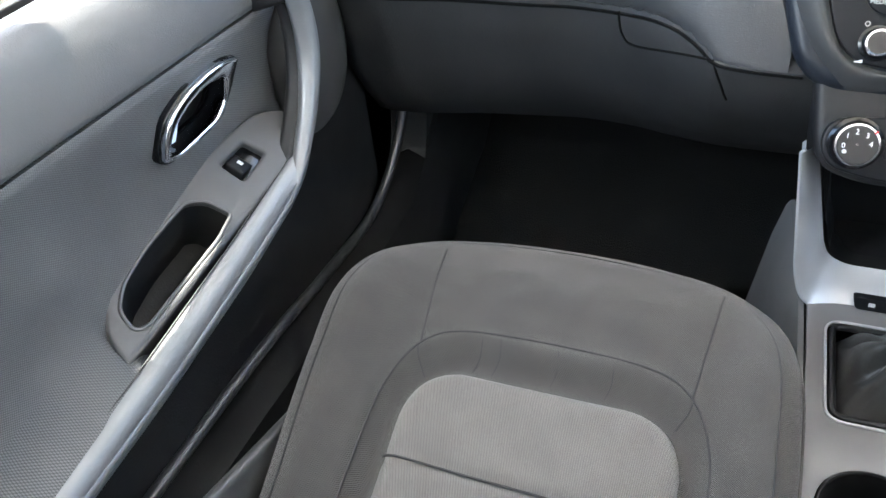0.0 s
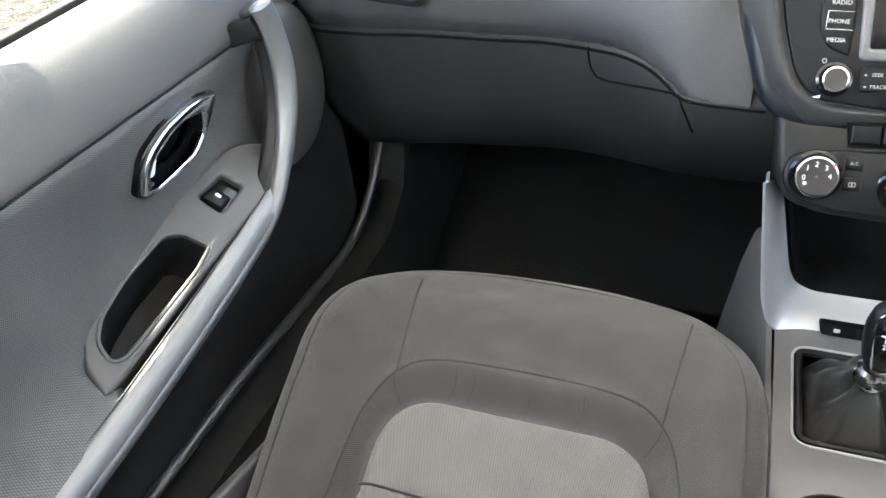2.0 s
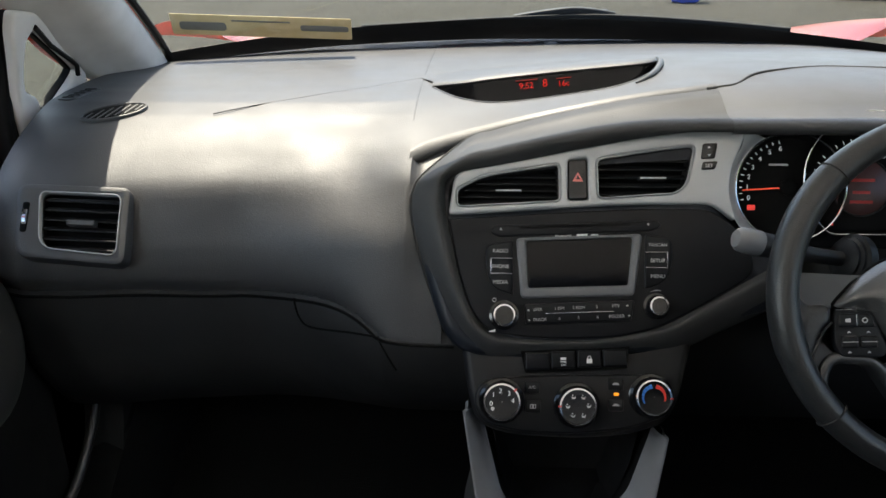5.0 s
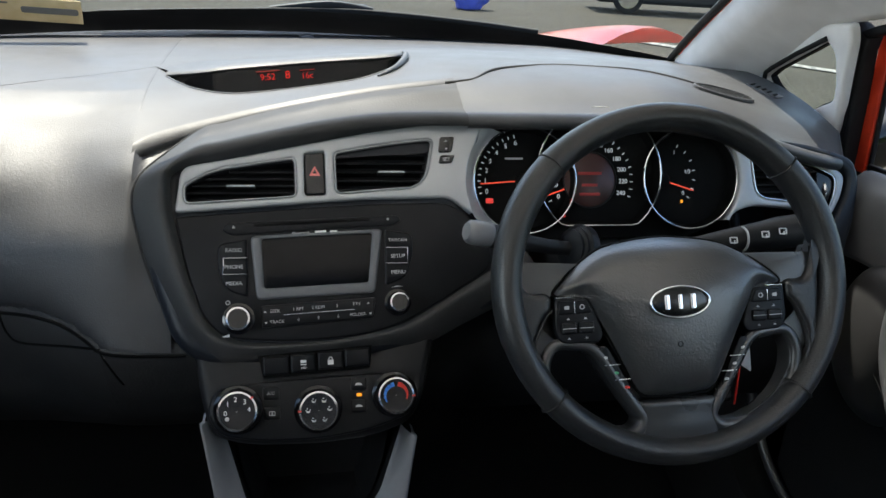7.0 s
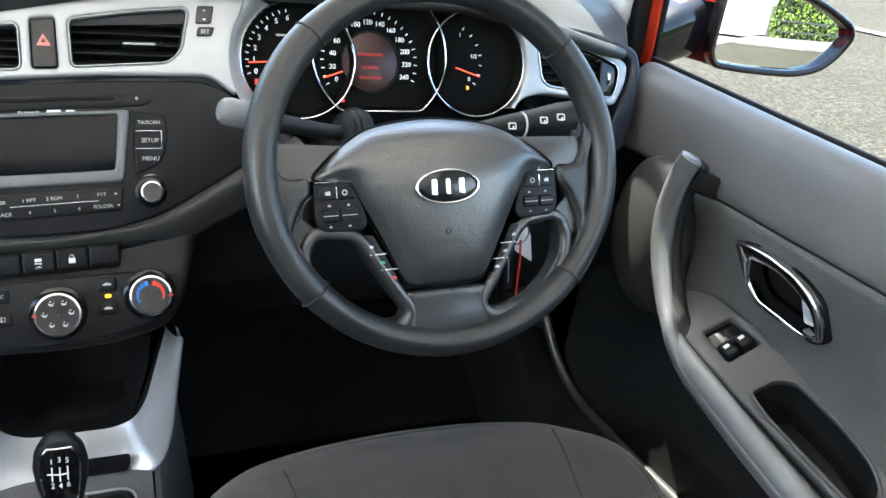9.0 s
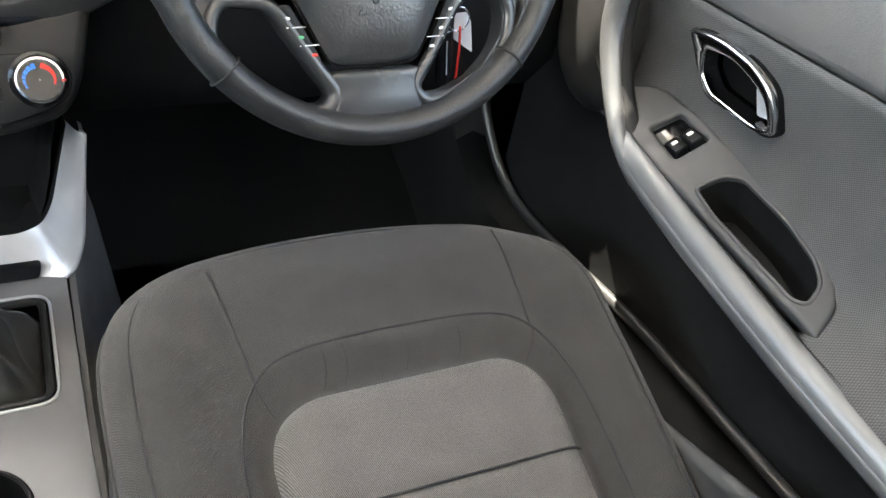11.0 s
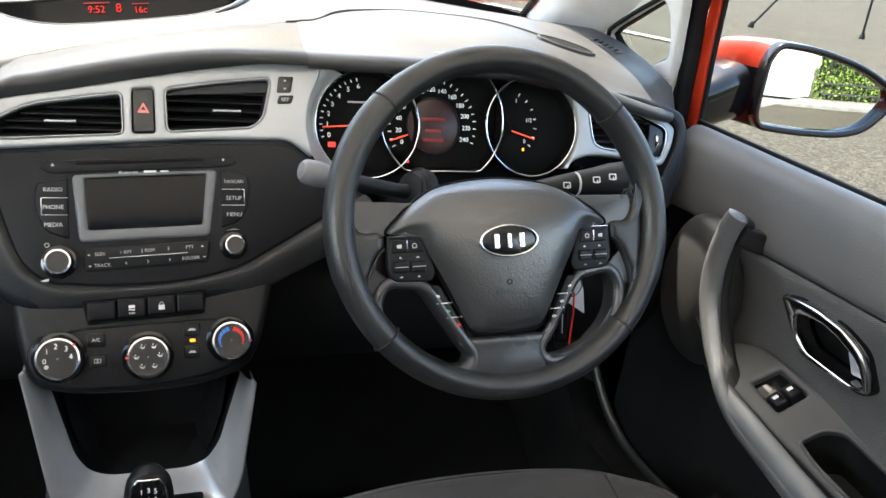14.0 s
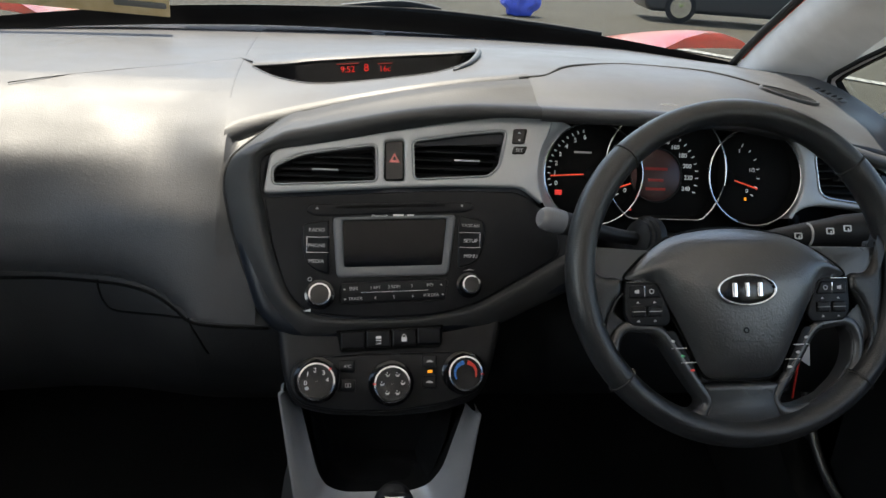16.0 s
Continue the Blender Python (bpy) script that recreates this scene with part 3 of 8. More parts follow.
# unseen rear pane, added dark to cut the light from behind
pane = solid("window_3", loft([[V(x, y - 0.04 * (1 - (x / 0.7) ** 2), z) for x in (-0.70, -0.35, 0.0, 0.35, 0.70)] for y, z in ((-1.96, 0.28), (-1.84, 0.48), (-1.66, 0.68))]), TINTED, "dark tinted rear window, unseen, added to cut light from behind", "car window", "", "structure")
pane.visible_shadow = False
bm = sweep([V(-0.66, -1.45, -0.05), V(0.66, -1.45, -0.05)], rounded([(-0.30, -0.32), (0.25, -0.32), (0.30, -0.12), (-0.02, -0.06), (-0.12, 0.38), (-0.28, 0.38)], 0.04), up=(0, 0, 1))
solid("back_seat", bm, CLOTH, "dark cloth rear bench seat in the back of the cabin", "rear seat")

# floor, bulkhead, sills
bm = bmesh.new()
loft([[V(x, y, z) for x in (-0.72, -0.4, -0.12, 0.12, 0.4, 0.72)] for y, z in ((-2.1, -0.40), (-0.7, -0.43), (-0.2, -0.44), (0.28, -0.44), (0.48, -0.30), (0.60, 0.0), (0.62, 0.18))], bm)
bmesh.ops.solidify(bm, geom=bm.faces[:], thickness=-0.02)
f = finish("floor", bm, CARPET)
tagged(f, "black carpeted car floor and footwells", "car floor", kind="structure")
for s in (-1, 1):
    bm = bmesh.new()
    rows = []
    for y, z in ((0.66, -0.05), (0.30, -0.18), (0.16, -0.27), (0.0, -0.27), (-0.3, -0.255), (-0.9, -0.245)):
        rows.append([V(s * x, y, z + dz) for x, dz in ((0.615, -0.2), (0.625, -0.05), (0.64, -0.008), (0.67, 0.0), (0.70, -0.01), (0.72, -0.06))])
    loft(rows, bm)
    bmesh.ops.solidify(bm, geom=bm.faces[:], thickness=0.004)
    f = finish("sill_trim", bm, LOWER)
    tagged(f, "black plastic sill trim along the door opening", "sill trim", "sill trims", "structure")
    bm = tube(spline(mirrored([(0.655, 0.34, 0.10), (0.66, 0.25, -0.08), (0.67, 0.185, -0.20), (0.68, 0.10, -0.262), (0.685, -0.05, -0.262), (0.685, -0.24, -0.245), (0.685, -0.7, -0.24)], s), 8), 0.0075, 10)
    f = finish("trim_door_seal", bm, SEAL)
    tagged(f, "black rubber door seal curving along the sill", "door seal", "door seals", "structure")
    # kick panel ahead of the door
    bm = loft([[V(s * x, y, z) for y, z in ((0.62, 0.2), (0.62, -0.3), (0.2, -0.30))] + [V(s * x, 0.24, -0.2), V(s * (x + 0.02), 0.33, 0.0), V(s * (x + 0.02), 0.40, 0.2)] for x in (0.64, 0.70)])
    bmesh.ops.contextual_create(bm, geom=[e for e in bm.edges if e.is_boundary and all(abs(abs(v.co.x) - 0.64) < 0.021 for v in e.verts)])
    f = finish("kick_panel", bm, LOWER)
    tagged(f, "black plastic kick panel in the footwell", "kick panel", "kick panels", "structure")

# front pillars with their small fixed windows
REAR_POST = {1: 0.0, -1: 0.026}   # how far forward the post behind the little window stands on each side
# inner edge along the windscreen, and lower edge along the little window and over the door glass
SCREEN_EDGE = [(0.662, 0.645, 0.280), (0.648, 0.545, 0.340), (0.630, 0.42, 0.405), (0.615, 0.28, 0.480), (0.603, 0.18, 0.533), (0.590, 0.06, 0.600), (0.575, -0.06, 0.668), (0.565, -0.22, 0.705), (0.56, -0.50, 0.715), (0.56, -0.86, 0.715)]
GLASS_EDGE = [(0.706, 0.500, 0.262), (0.716, 0.425, 0.303), (0.710, 0.345, 0.343), (0.701, 0.268, 0.388), (0.702, 0.205, 0.404), (0.706, 0.09, 0.424), (0.702, -0.06, 0.458), (0.690, -0.25, 0.502), (0.675, -0.50, 0.530), (0.668, -0.86, 0.540)]


def pillar(s):
    t = thing("front_pillar", (s * 0.68, 0.6, 0.25), "pale grey front pillar trim with a small fixed window", "car pillar", "front pillars", "structure")
    # plane of the little window: leans inwards towards the top
    m = frame3((s * 0.725, 0.33, 0.29), (-s * 0.25, 0, 1), (-s, 0, -0.25))
    k, dy = -s, REAR_POST[s]

    def flat(points, r, seg=4):
        o = rounded([(k * (y - 0.33), v) for y, v in points], r, seg)
        return o if area2(o) > 0 else o[::-1]

    hole = flat([(0.424, 0.010), (0.400, 0.025), (0.266 + dy, 0.086), (0.248 + dy, 0.074), (0.245 + dy, 0.034), (0.252 + dy, 0.004), (0.286 + dy, -0.010), (0.325, -0.032), (0.352, -0.038), (0.412, -0.002)], [0.006, 0.01, 0.006, 0.01, 0.03, 0.012, 0.02, 0.01, 0.01, 0.008], 5)
    outer = flat([(0.49, -0.045), (0.44, 0.020), (0.268 + dy, 0.108), (0.214 + dy, 0.114), (0.212 + dy, 0.090), (0.225 + dy, 0.045), (0.237 + dy, 0.0), (0.255 + dy, -0.06), (0.262 + dy, -0.09), (0.46, -0.09)], 0.008)
    part("trim_panel", plate(outer, m, -0.006, 0.008, 0.005, [hole], steps=3), LINER, t)
    part("window_rubber", plate(inset(hole, -0.005), m, -0.012, -0.002, 0.002, [inset(hole, 0.0025)]), RUBBER, t)
    w = part("pane", plate(inset(hole, -0.002), m, -0.010, -0.007, 0.0005), GLASS, t)
    w.visible_shadow = False
    part("top_rubber", tube([m @ V(k * (y - 0.33), v, 0.009) for y, v in ((0.424, 0.004), (0.418, 0.019), (0.400, 0.029), (0.335, 0.0595), (0.262 + dy, 0.0905))], 0.0036, 8), RUBBER, t)
    # one broad moulding from the windscreen's edge to the glass, with a soft ridge along it
    a = spline([V(s * x, y, z) for x, y, z in SCREEN_EDGE], 5)
    b = spline([V(s * x, y + dy * ease(0.40, 0.27, y) * ease(-0.3, 0.1, y), z) for x, y, z in GLASS_EDGE], 5)
    rows = [[p + V(s * 0.012, 0.014, 0.004) for p in a]]
    for q, d in ((0.0, 0.0), (0.05, 0.006), (0.18, 0.015), (0.34, 0.021), (0.48, 0.019), (0.62, 0.012), (0.78, 0.006), (0.93, 0.003), (1.0, -0.002)):
        rows.append([p.lerp(e, q) + V(-s * d, -0.7 * d, -0.15 * d) for p, e in zip(a, b)])
    rows.append([e + V(s * 0.02, 0, 0.004) for e in b])
    part("pillar_cover", loft(rows), LINER, t, sharp=70)
    # painted outside of the same; the last row flares out, unseen, to block sun
    part("roof_flank", loft([[p + V(s * 0.012, 0.02, 0.022) for p in a], [p.lerp(e, 0.5) + V(s * 0.03, 0.012, 0.02) for p, e in zip(a, b)], [e + V(s * 0.036, 0, 0.012) for e in b], [e + V(s * (0.037 + 0.062 * ease(-0.12, -0.30, e.y)), 0, 0.0115 - 0.008 * ease(-0.12, -0.30, e.y)) for e in b]]), PAINT, t, "orange-red painted outside with an added sun-blocking flare")
    part("windscreen_seal", tube([p + V(-s * 0.003, 0.008, 0.005) for p in a[:38]], 0.0065, 8), RUBBER, t)
    return t


for s in (-1, 1):
    pillar(s)


# wing mirrors
def wing_mirror(s):
    t = thing("wing_mirror", (s * 0.80, 0.26, 0.19), "red and gloss black wing mirror outside the door window", "wing mirror", "wing mirrors")
    face = (s * -0.245, -0.93, 0.035) if s > 0 else (-s * 0.415, -0.91, 0.04)
    m = frame3((0.995, 0.237, 0.260) if s > 0 else (-0.962, 0.213, 0.244), (0, 0, 1), face)
    k = s
    shape = rounded([(a * k, b) for a, b in ((-0.102, 0.040), (-0.086, 0.069), (-0.02, 0.066), (0.06, 0.047), (0.118, 0.018), (0.126, -0.002), (0.112, -0.030), (0.086, -0.058), (0.045, -0.070), (-0.03, -0.072), (-0.090, -0.068), (-0.103, -0.048))], [0.02, 0.022, 0.05, 0.05, 0.016, 0.016, 0.03, 0.03, 0.03, 0.05, 0.014, 0.016], 5)
    shape = shape if area2(shape) > 0 else shape[::-1]
    # gently convex glass
    edge, bulge = inset(shape, 0.0105), 1.25 if s > 0 else 1.5
    rows = [[m @ V(p.x * q, p.y * q, -(p.x * p.x + p.y * p.y) * q * q / (2 * bulge)) for p in edge] for q in [1 - 0.0999 * i for i in range(11)]]
    part("glass", loft(rows, close_u=True), MIRROR, t, sharp=60)
    part("rim", plate(shape, m, -0.03, 0.012, 0.006, [inset(shape, 0.010)], steps=4), GLOSS, t)
    # shell behind the glass, its upper half painted
    lower, upper = bmesh.new(), bmesh.new()
    rows = []
    for q in range(9):
        a = q / 8 * math.pi / 2
        rows.append([m @ V((p.x - k * 0.075 * ease(0.0, 0.09, -p.x * k) * ease(0, 3, q)) * (0.45 + 0.55 * math.cos(a)), p.y * (0.25 + 0.75 * math.cos(a)) + 0.006 * math.sin(a), -0.012 - 0.10 * math.sin(a)) for p in shape])
    n = len(shape)
    for q in range(8):
        for i in range(n):
            j = (i + 1) % n
            bmx = upper if (shape[i].y + shape[j].y) / 2 > 0.008 and -(shape[i].x + shape[j].x) / 2 * k > -0.02 else lower
            bmx.faces.new([bmx.verts.new(x) for x in (rows[q][i], rows[q][j], rows[q + 1][j], rows[q + 1][i])])
    lower.faces.new([lower.verts.new(x) for x in rows[-1]])
    for b in (lower, upper):
        bmesh.ops.remove_doubles(b, verts=b.verts[:], dist=1e-5)
    part("lower_shell", lower, GLOSS, t)
    part("painted_cap", upper, PAINT, t, "orange-red painted cap")
    arm = spline([V(s * 0.765, 0.285, 0.215), V(s * 0.81, 0.290, 0.222), V(s * 0.845, 0.300, 0.234), V(s * 0.878, 0.315, 0.242)], 5)
    part("arm", sweep(arm, rounded([(-0.04, -0.042), (0.04, -0.042), (0.04, 0.042), (-0.04, 0.042)], 0.03), up=(0, 0, 1), scale=lambda q: 0.75 + 0.35 * q), GLOSS, t)
    return t


for s in (-1, 1):
    wing_mirror(s)

# ---- dashboard ----
PASS_TOP = [(0.157, 0.2290), (0.19, 0.2435), (0.225, 0.257), (0.262, 0.268), (0.30, 0.2755), (0.36, 0.281), (0.48, 0.283), (0.62, 0.279), (0.80, 0.273)]
DRIVE_TOP = [(0.15, 0.292), (0.18, 0.308), (0.22, 0.318), (0.27, 0.323), (0.35, 0.324), (0.45, 0.318), (0.60, 0.306), (0.80, 0.300)]


def ztop(x, y):
    """Height of the dashboard's upper skin."""
    w = ease(-0.30, 0.25 - 0.13 * (1 - ease(0.15, 0.26, y)), x)
    right = 0.038 * ease(0.42, 0.71, x) * (1 - ease(0.15, 0.5, y)) + 0.014 * ease(0.4, 0.69, x)
    mid = 0.02 * (1 - (x / 0.7) ** 2) * ease(0.3, 0.8, y) * (1 - w)
    return smoothly(PASS_TOP, y) * (1 - w) + (smoothly(DRIVE_TOP, y) - right) * w + mid


def yshift(x):
    return lerp([(-0.70, 0.03), (-0.685, 0.008), (-0.66, 0.0), (-0.60, 0.006), (-0.54, 0.02), (-0.40, 0.038), (-0.32, 0.040), (-0.26, 0.034), (-0.21, 0.014), (-0.18, 0.005), (-0.15, 0.004)], x)


def lip_z(x):
    """Lower edge of the padded upper part on the passenger's side."""
    return smoothly([(-0.70, 0.087), (-0.648, 0.0848), (-0.507, 0.0784), (-0.43, 0.0745), (-0.37, 0.0738), (-0.33, 0.0758), (-0.30, 0.0780), (-0.282, 0.0775), (-0.266, 0.0750), (-0.2475, 0.0680), (-0.235, 0.0605), (-0.224, 0.0520), (-0.20, 0.0490), (-0.15, 0.0468)], x)


def towards_stack(x, y, z):
    """The passenger's face swings rearwards to meet the slanting stack."""
    k = ease(-0.40, -0.180, x) * (1 - ease(0.15, 0.215, z))
    below = max(0.0, 0.045 - z)
    return y * (1 - k) + (0.036 + 0.285 * max(z, 0.045) + 0.30 * below + 3.0 * below * below) * k


dash = thing("dashboard", (0, 0.4, -0.1), "dark grey grained plastic dashboard with a central stack", "dashboard")
bm = bmesh.new()
rows = []
xs = [-0.70, -0.697, -0.69, -0.68] + [-0.66 + 0.005 * i for i in range(30)] + [-0.51 + 0.018 * i for i in range(17)] + [-0.212, -0.203, -0.196, -0.189, -0.182, -0.172, -0.15]
for x in xs:
    d, zl = yshift(x), lip_z(x)
    prof = [(0.20 + d, zl - 0.004), (0.097 + d, zl - 0.003), (0.0905 + d, zl), (0.0875 + d, zl + 0.004)]
    prof += [(lerp([(-0.1, 0.085), (0.05, 0.086), (0.09, 0.079), (0.115, 0.0785), (0.135, 0.082)], z) + d, z) for z in [zl + 0.02 + (0.125 - zl) * k / 6 for k in range(6)] if z > zl + 0.01]
    curve = spline([V(0, prof[-2][0], prof[-2][1]), V(0, prof[-1][0], prof[-1][1]), V(0, 0.0955 + d, 0.174), V(0, 0.116 + d * 0.9, 0.205 + 0.012 * ease(-0.26, -0.18, x)), V(0, 0.160 + d * 0.75, ztop(x, 0.162)), V(0, 0.200 + d * 0.6, ztop(x, 0.203)), V(0, 0.25 + d * 0.4, ztop(x, 0.252))], 6)[6:]
    prof += [(p.y, p.z) for p in curve]
    for y in [0.30 + 0.05 * k for k in range(9)] + [0.74]:
        yy = min(y, base_y(x) - 0.005)
        prof.append((yy, ztop(x, yy)))
    prof += [(base_y(x), 0.20)]
    under = 0.012 * ease(-0.190, -0.180, x)
    rows.append([V(x, towards_stack(x, y, z) + 0.3 * under * ease(0.08, 0.18, z), z - under * ease(0.08, 0.18, z)) for y, z in prof])


def resampled(row, n):
    """n points evenly spaced along the polyline."""
    lengths = [0.0]
    for a, b in zip(row, row[1:]):
        lengths.append(lengths[-1] + (b - a).length)
    out, j = [], 0
    for i in range(n):
        want = lengths[-1] * i / (n - 1)
        while j < len(row) - 2 and lengths[j + 1] < want:
            j += 1
        span = lengths[j + 1] - lengths[j] or 1.0
        out.append(row[j].lerp(row[j + 1], min(1.0, (want - lengths[j]) / span)))
    return out


loft([resampled(r, 170) for r in rows], bm)
LV = frame3((-0.575, 0.091, 0.173), (0, 0.56, 0.83), (0.13, -0.82, 0.56))
cut(bm, LV, rounded([(-0.054, 0.041), (-0.048, -0.036), (0.053, -0.042), (0.052, 0.041)], 0.01), -0.05, 0.05)
# opening for the clock display, between its front arc and the hood
CLOCK_ARC = spline([V(-0.177, 0.357, 0), V(-0.157, 0.318, 0), V(-0.135, 0.287, 0), V(-0.102, 0.262, 0), V(-0.066, 0.251, 0), V(-0.008, 0.247, 0), V(0.050, 0.249, 0), V(0.078, 0.262, 0), V(0.100, 0.284, 0), V(0.117, 0.312, 0), V(0.131, 0.357, 0)], 3)
CLOCK_LIP = spline([V(-0.177, 0.357, 0.2885), V(-0.13, 0.337, 0.2965), V(-0.092, 0.332, 0.303), V(0.01, 0.330, 0.3145), V(0.09, 0.334, 0.3215), V(0.122, 0.342, 0.324), V(0.131, 0.357, 0.322)], 5)
MZ = frame3((0, 0.3, 0.3), (0, 1, 0), (0, 0, 1))
clock_hole = [V(p.x, p.y - 0.3) for p in CLOCK_ARC] + [V(p.x, p.y - 0.3 + 0.03) for p in CLOCK_LIP[::-1][4:-4:5]]
clock_hole = clock_hole if area2(clock_hole) > 0 else clock_hole[::-1]
cut_clean(bm, MZ, clock_hole, -0.03, 0.06)
part("upper_pad", bm, DASH, dash, sharp=60)

# driver's half of the upper part: an overhanging brow
def brow(x):
    return lerp([(-0.192, 0.165), (-0.190, 0.150), (-0.186, 0.136), (-0.18, 0.125), (-0.172, 0.116), (-0.16, 0.110), (-0.14, 0.108), (0.0, 0.112), (0.17, 0.116), (0.35, 0.120), (0.50, 0.118), (0.62, 0.114), (0.65, 0.119), (0.665, 0.130), (0.676, 0.150), (0.70, 0.20)], x)


SEAM = [(-0.192, 0.152), (-0.178, 0.163), (-0.139, 0.173), (-0.062, 0.182), (0.05, 0.188), (0.144, 0.197), (0.175, 0.2055)]
COLLAR_END = 0.172


def pad_row(x, yb):
    """Across the driver's pad, from under its front edge to the windscreen."""
    row = [V(x, yb + 0.10, ztop(x, yb) - 0.05), V(x, yb + 0.06, ztop(x, yb) - 0.030), V(x, yb + 0.016, ztop(x, yb) - 0.0175), V(x, yb + 0.006, ztop(x, yb) - 0.0155), V(x, yb + 0.0015, ztop(x, yb) - 0.012), V(x, yb, ztop(x, yb) - 0.0085), V(x, yb + 0.001, ztop(x, yb) - 0.005), V(x, yb + 0.004, ztop(x, yb) - 0.002)]
    for y in [yb + 0.009, yb + 0.016, yb + 0.03, yb + 0.05, yb + 0.075, yb + 0.10, 0.30, 0.33, 0.36, 0.40, 0.45, 0.50, 0.55, 0.60, 0.65, 0.70, 0.75, 0.79]:
        yy = min(y, base_y(x) - 0.005)
        row.append(V(x, yy, ztop(x, yy) - 0.006 * ease(0.645, 0.69, x) * (1 - ease(0.15, 0.3, yy))))
    row.append(V(x, base_y(x), 0.2))
    return row


bm = loft([pad_row(x, smoothly(SEAM, x)) for x in [-0.192 + 0.004 * i for i in range(7)] + [-0.16 + (COLLAR_END + 0.16) * i / 22 for i in range(23)]])
loft([pad_row(x, brow(x)) for x in [COLLAR_END + (0.70 - COLLAR_END) * i / 36 for i in range(37)]], bm)
cut_clean(bm, MZ, clock_hole, -0.03, 0.06)
part("driver_pad", bm, DASH, dash, sharp=60)

bm = bmesh.new()
bmesh.ops.create_uvsphere(bm, u_segments=20, v_segments=10, radius=0.011, matrix=Matrix.Translation((0.015, 0.735, ztop(0.015, 0.735) - 0.001)) @ Matrix.Diagonal((1.3, 1.0, 0.7, 1)))
part("light_sensor", bm, DASH, dash)
# the seam that sweeps from the stack up over the brow
seam = spline([V(0.160, 0.2005, 0), V(0.175, 0.2055, 0), V(0.199, 0.2165, 0), V(0.228, 0.255, 0), V(0.262, 0.280, 0), V(0.324, 0.305, 0), V(0.386, 0.300, 0), V(0.46, 0.285, 0), V(0.52, 0.262, 0)], 8)
seam = [V(p.x, p.y, ztop(p.x, p.y) - 0.0004) for p in seam]
far_seam = [V(p.x, p.y, ztop(p.x, p.y) - 0.0006) for p in spline([V(-0.46, 0.262, 0), V(-0.375, 0.311, 0), V(-0.294, 0.362, 0), V(-0.209, 0.416, 0), V(-0.137, 0.448, 0)], 8)]
part("seam", tube(far_seam, 0.0008, 6), DASH, dash)
part("seam", tube(seam, 0.0016, 6), STITCH, dash)

# lower passenger side with the glovebox
def under_row(x, top):
    prof = ((0.14, top - 0.003), (0.085, top - 0.001), (0.0805, top - 0.004), (0.0815, top - 0.012), (0.0875, top - 0.04), (0.103, -0.03), (0.135, -0.08), (0.17, -0.125), (0.215, -0.15), (0.32, -0.155))
    d = yshift(x) + 0.004
    row = [V(x, towards_stack(x, y + d, z), z) for y, z in prof]
    return [row[1] + V(0, 0.022, 0.024)] + row[1:]


LID_END = -0.222
# shade of the gap under the lip, put in as a black tube
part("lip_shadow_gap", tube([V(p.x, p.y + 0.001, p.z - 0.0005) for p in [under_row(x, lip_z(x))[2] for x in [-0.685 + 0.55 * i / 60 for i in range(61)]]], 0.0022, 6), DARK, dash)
part("glovebox_lid", loft([under_row(x, lip_z(x)) for x in [-0.70 + (0.70 + LID_END) * i / 26 for i in range(27)]]), LOWER, dash, "dark grey glovebox lid")
part("knee_panel", loft([under_row(x, lip_z(x)) for x in [LID_END + (-0.10 - LID_END) * i / 16 for i in range(17)]]), LOWER, dash, "dark lower panel beside the glovebox")


def on_lid(x, z, out=0.001):
    """A point on the lid's face, a little proud of it."""
    row = under_row(x, lip_z(x))
    return V(x, lerp(sorted((p.z, p.y) for p in row[3:]), z) - out, z)


latch = [on_lid(x, z, 0.0004) for x, z in [(p.x, p.y) for p in spline([V(-0.332, 0.0740, 0), V(-0.331, 0.062, 0), V(-0.327, 0.0475, 0), V(-0.315, 0.0380, 0), V(-0.278, 0.0437, 0), V(-0.230, 0.0515, 0)], 6)]]
part("catch_gap", tube(latch, 0.0015, 6), DARK, dash)
part("lid_gap", tube([on_lid(LID_END - 0.002 + 0.40 * (0.0025 * i) * (1 - 0.0055 * i), 0.051 - 0.0025 * i, -0.0004) for i in range(22)], 0.0016, 6), DARK, dash)
# lower driver's side, under the column
bm = loft([[V(x, y, z) for y, z in ((0.24, 0.085), (0.165, 0.082), (0.125, 0.068), (0.105, 0.03), (0.115, -0.05), (0.16, -0.11), (0.30, -0.12))] for x in [0.10 + 0.03 * i for i in range(21)]])
part("lower_panel", bm, KNEE, dash)

# outer air vent on the passenger's side
def slats(m, left, right, low, high, count, parent, mat, deep=0.012, tilt=0.5):
    for i in range(count):
        v = low + (high - low) * (i + 0.5) / count
        a = left(v) if callable(left) else left
        b = right(v) if callable(right) else right
        q = at2(m, (a + b) / 2, v, -0.010) @ Matrix.Rotation(tilt, 4, "X")
        part("slat", block(q, b - a, 0.0022, deep, 0.0008), mat, parent)


m = LV
vent = thing("air_vent", m.translation, "black slatted air vent with a bright rim, at the dash end", "air vent", "air vents")
outer = rounded([(-0.074, 0.045), (-0.067, -0.043), (0.058, -0.049), (0.056, 0.046)], [0.014, 0.018, 0.014, 0.012], 6)
outer = outer if area2(outer) > 0 else outer[::-1]
hole = rounded([(-0.047, 0.036), (-0.040, -0.031), (0.047, -0.037), (0.046, 0.036)], [0.010, 0.018, 0.010, 0.010], 6)
hole = hole if area2(hole) > 0 else hole[::-1]
steps_ = [(outer, -0.02), (outer, 0.001), (inset(outer, 0.0012), 0.0042), (inset(outer, 0.004), 0.0058), (inset(outer, 0.007), 0.0062), (inset(hole, -0.003), 0.0050), (inset(hole, -0.001), 0.0046), (hole, -0.01)]
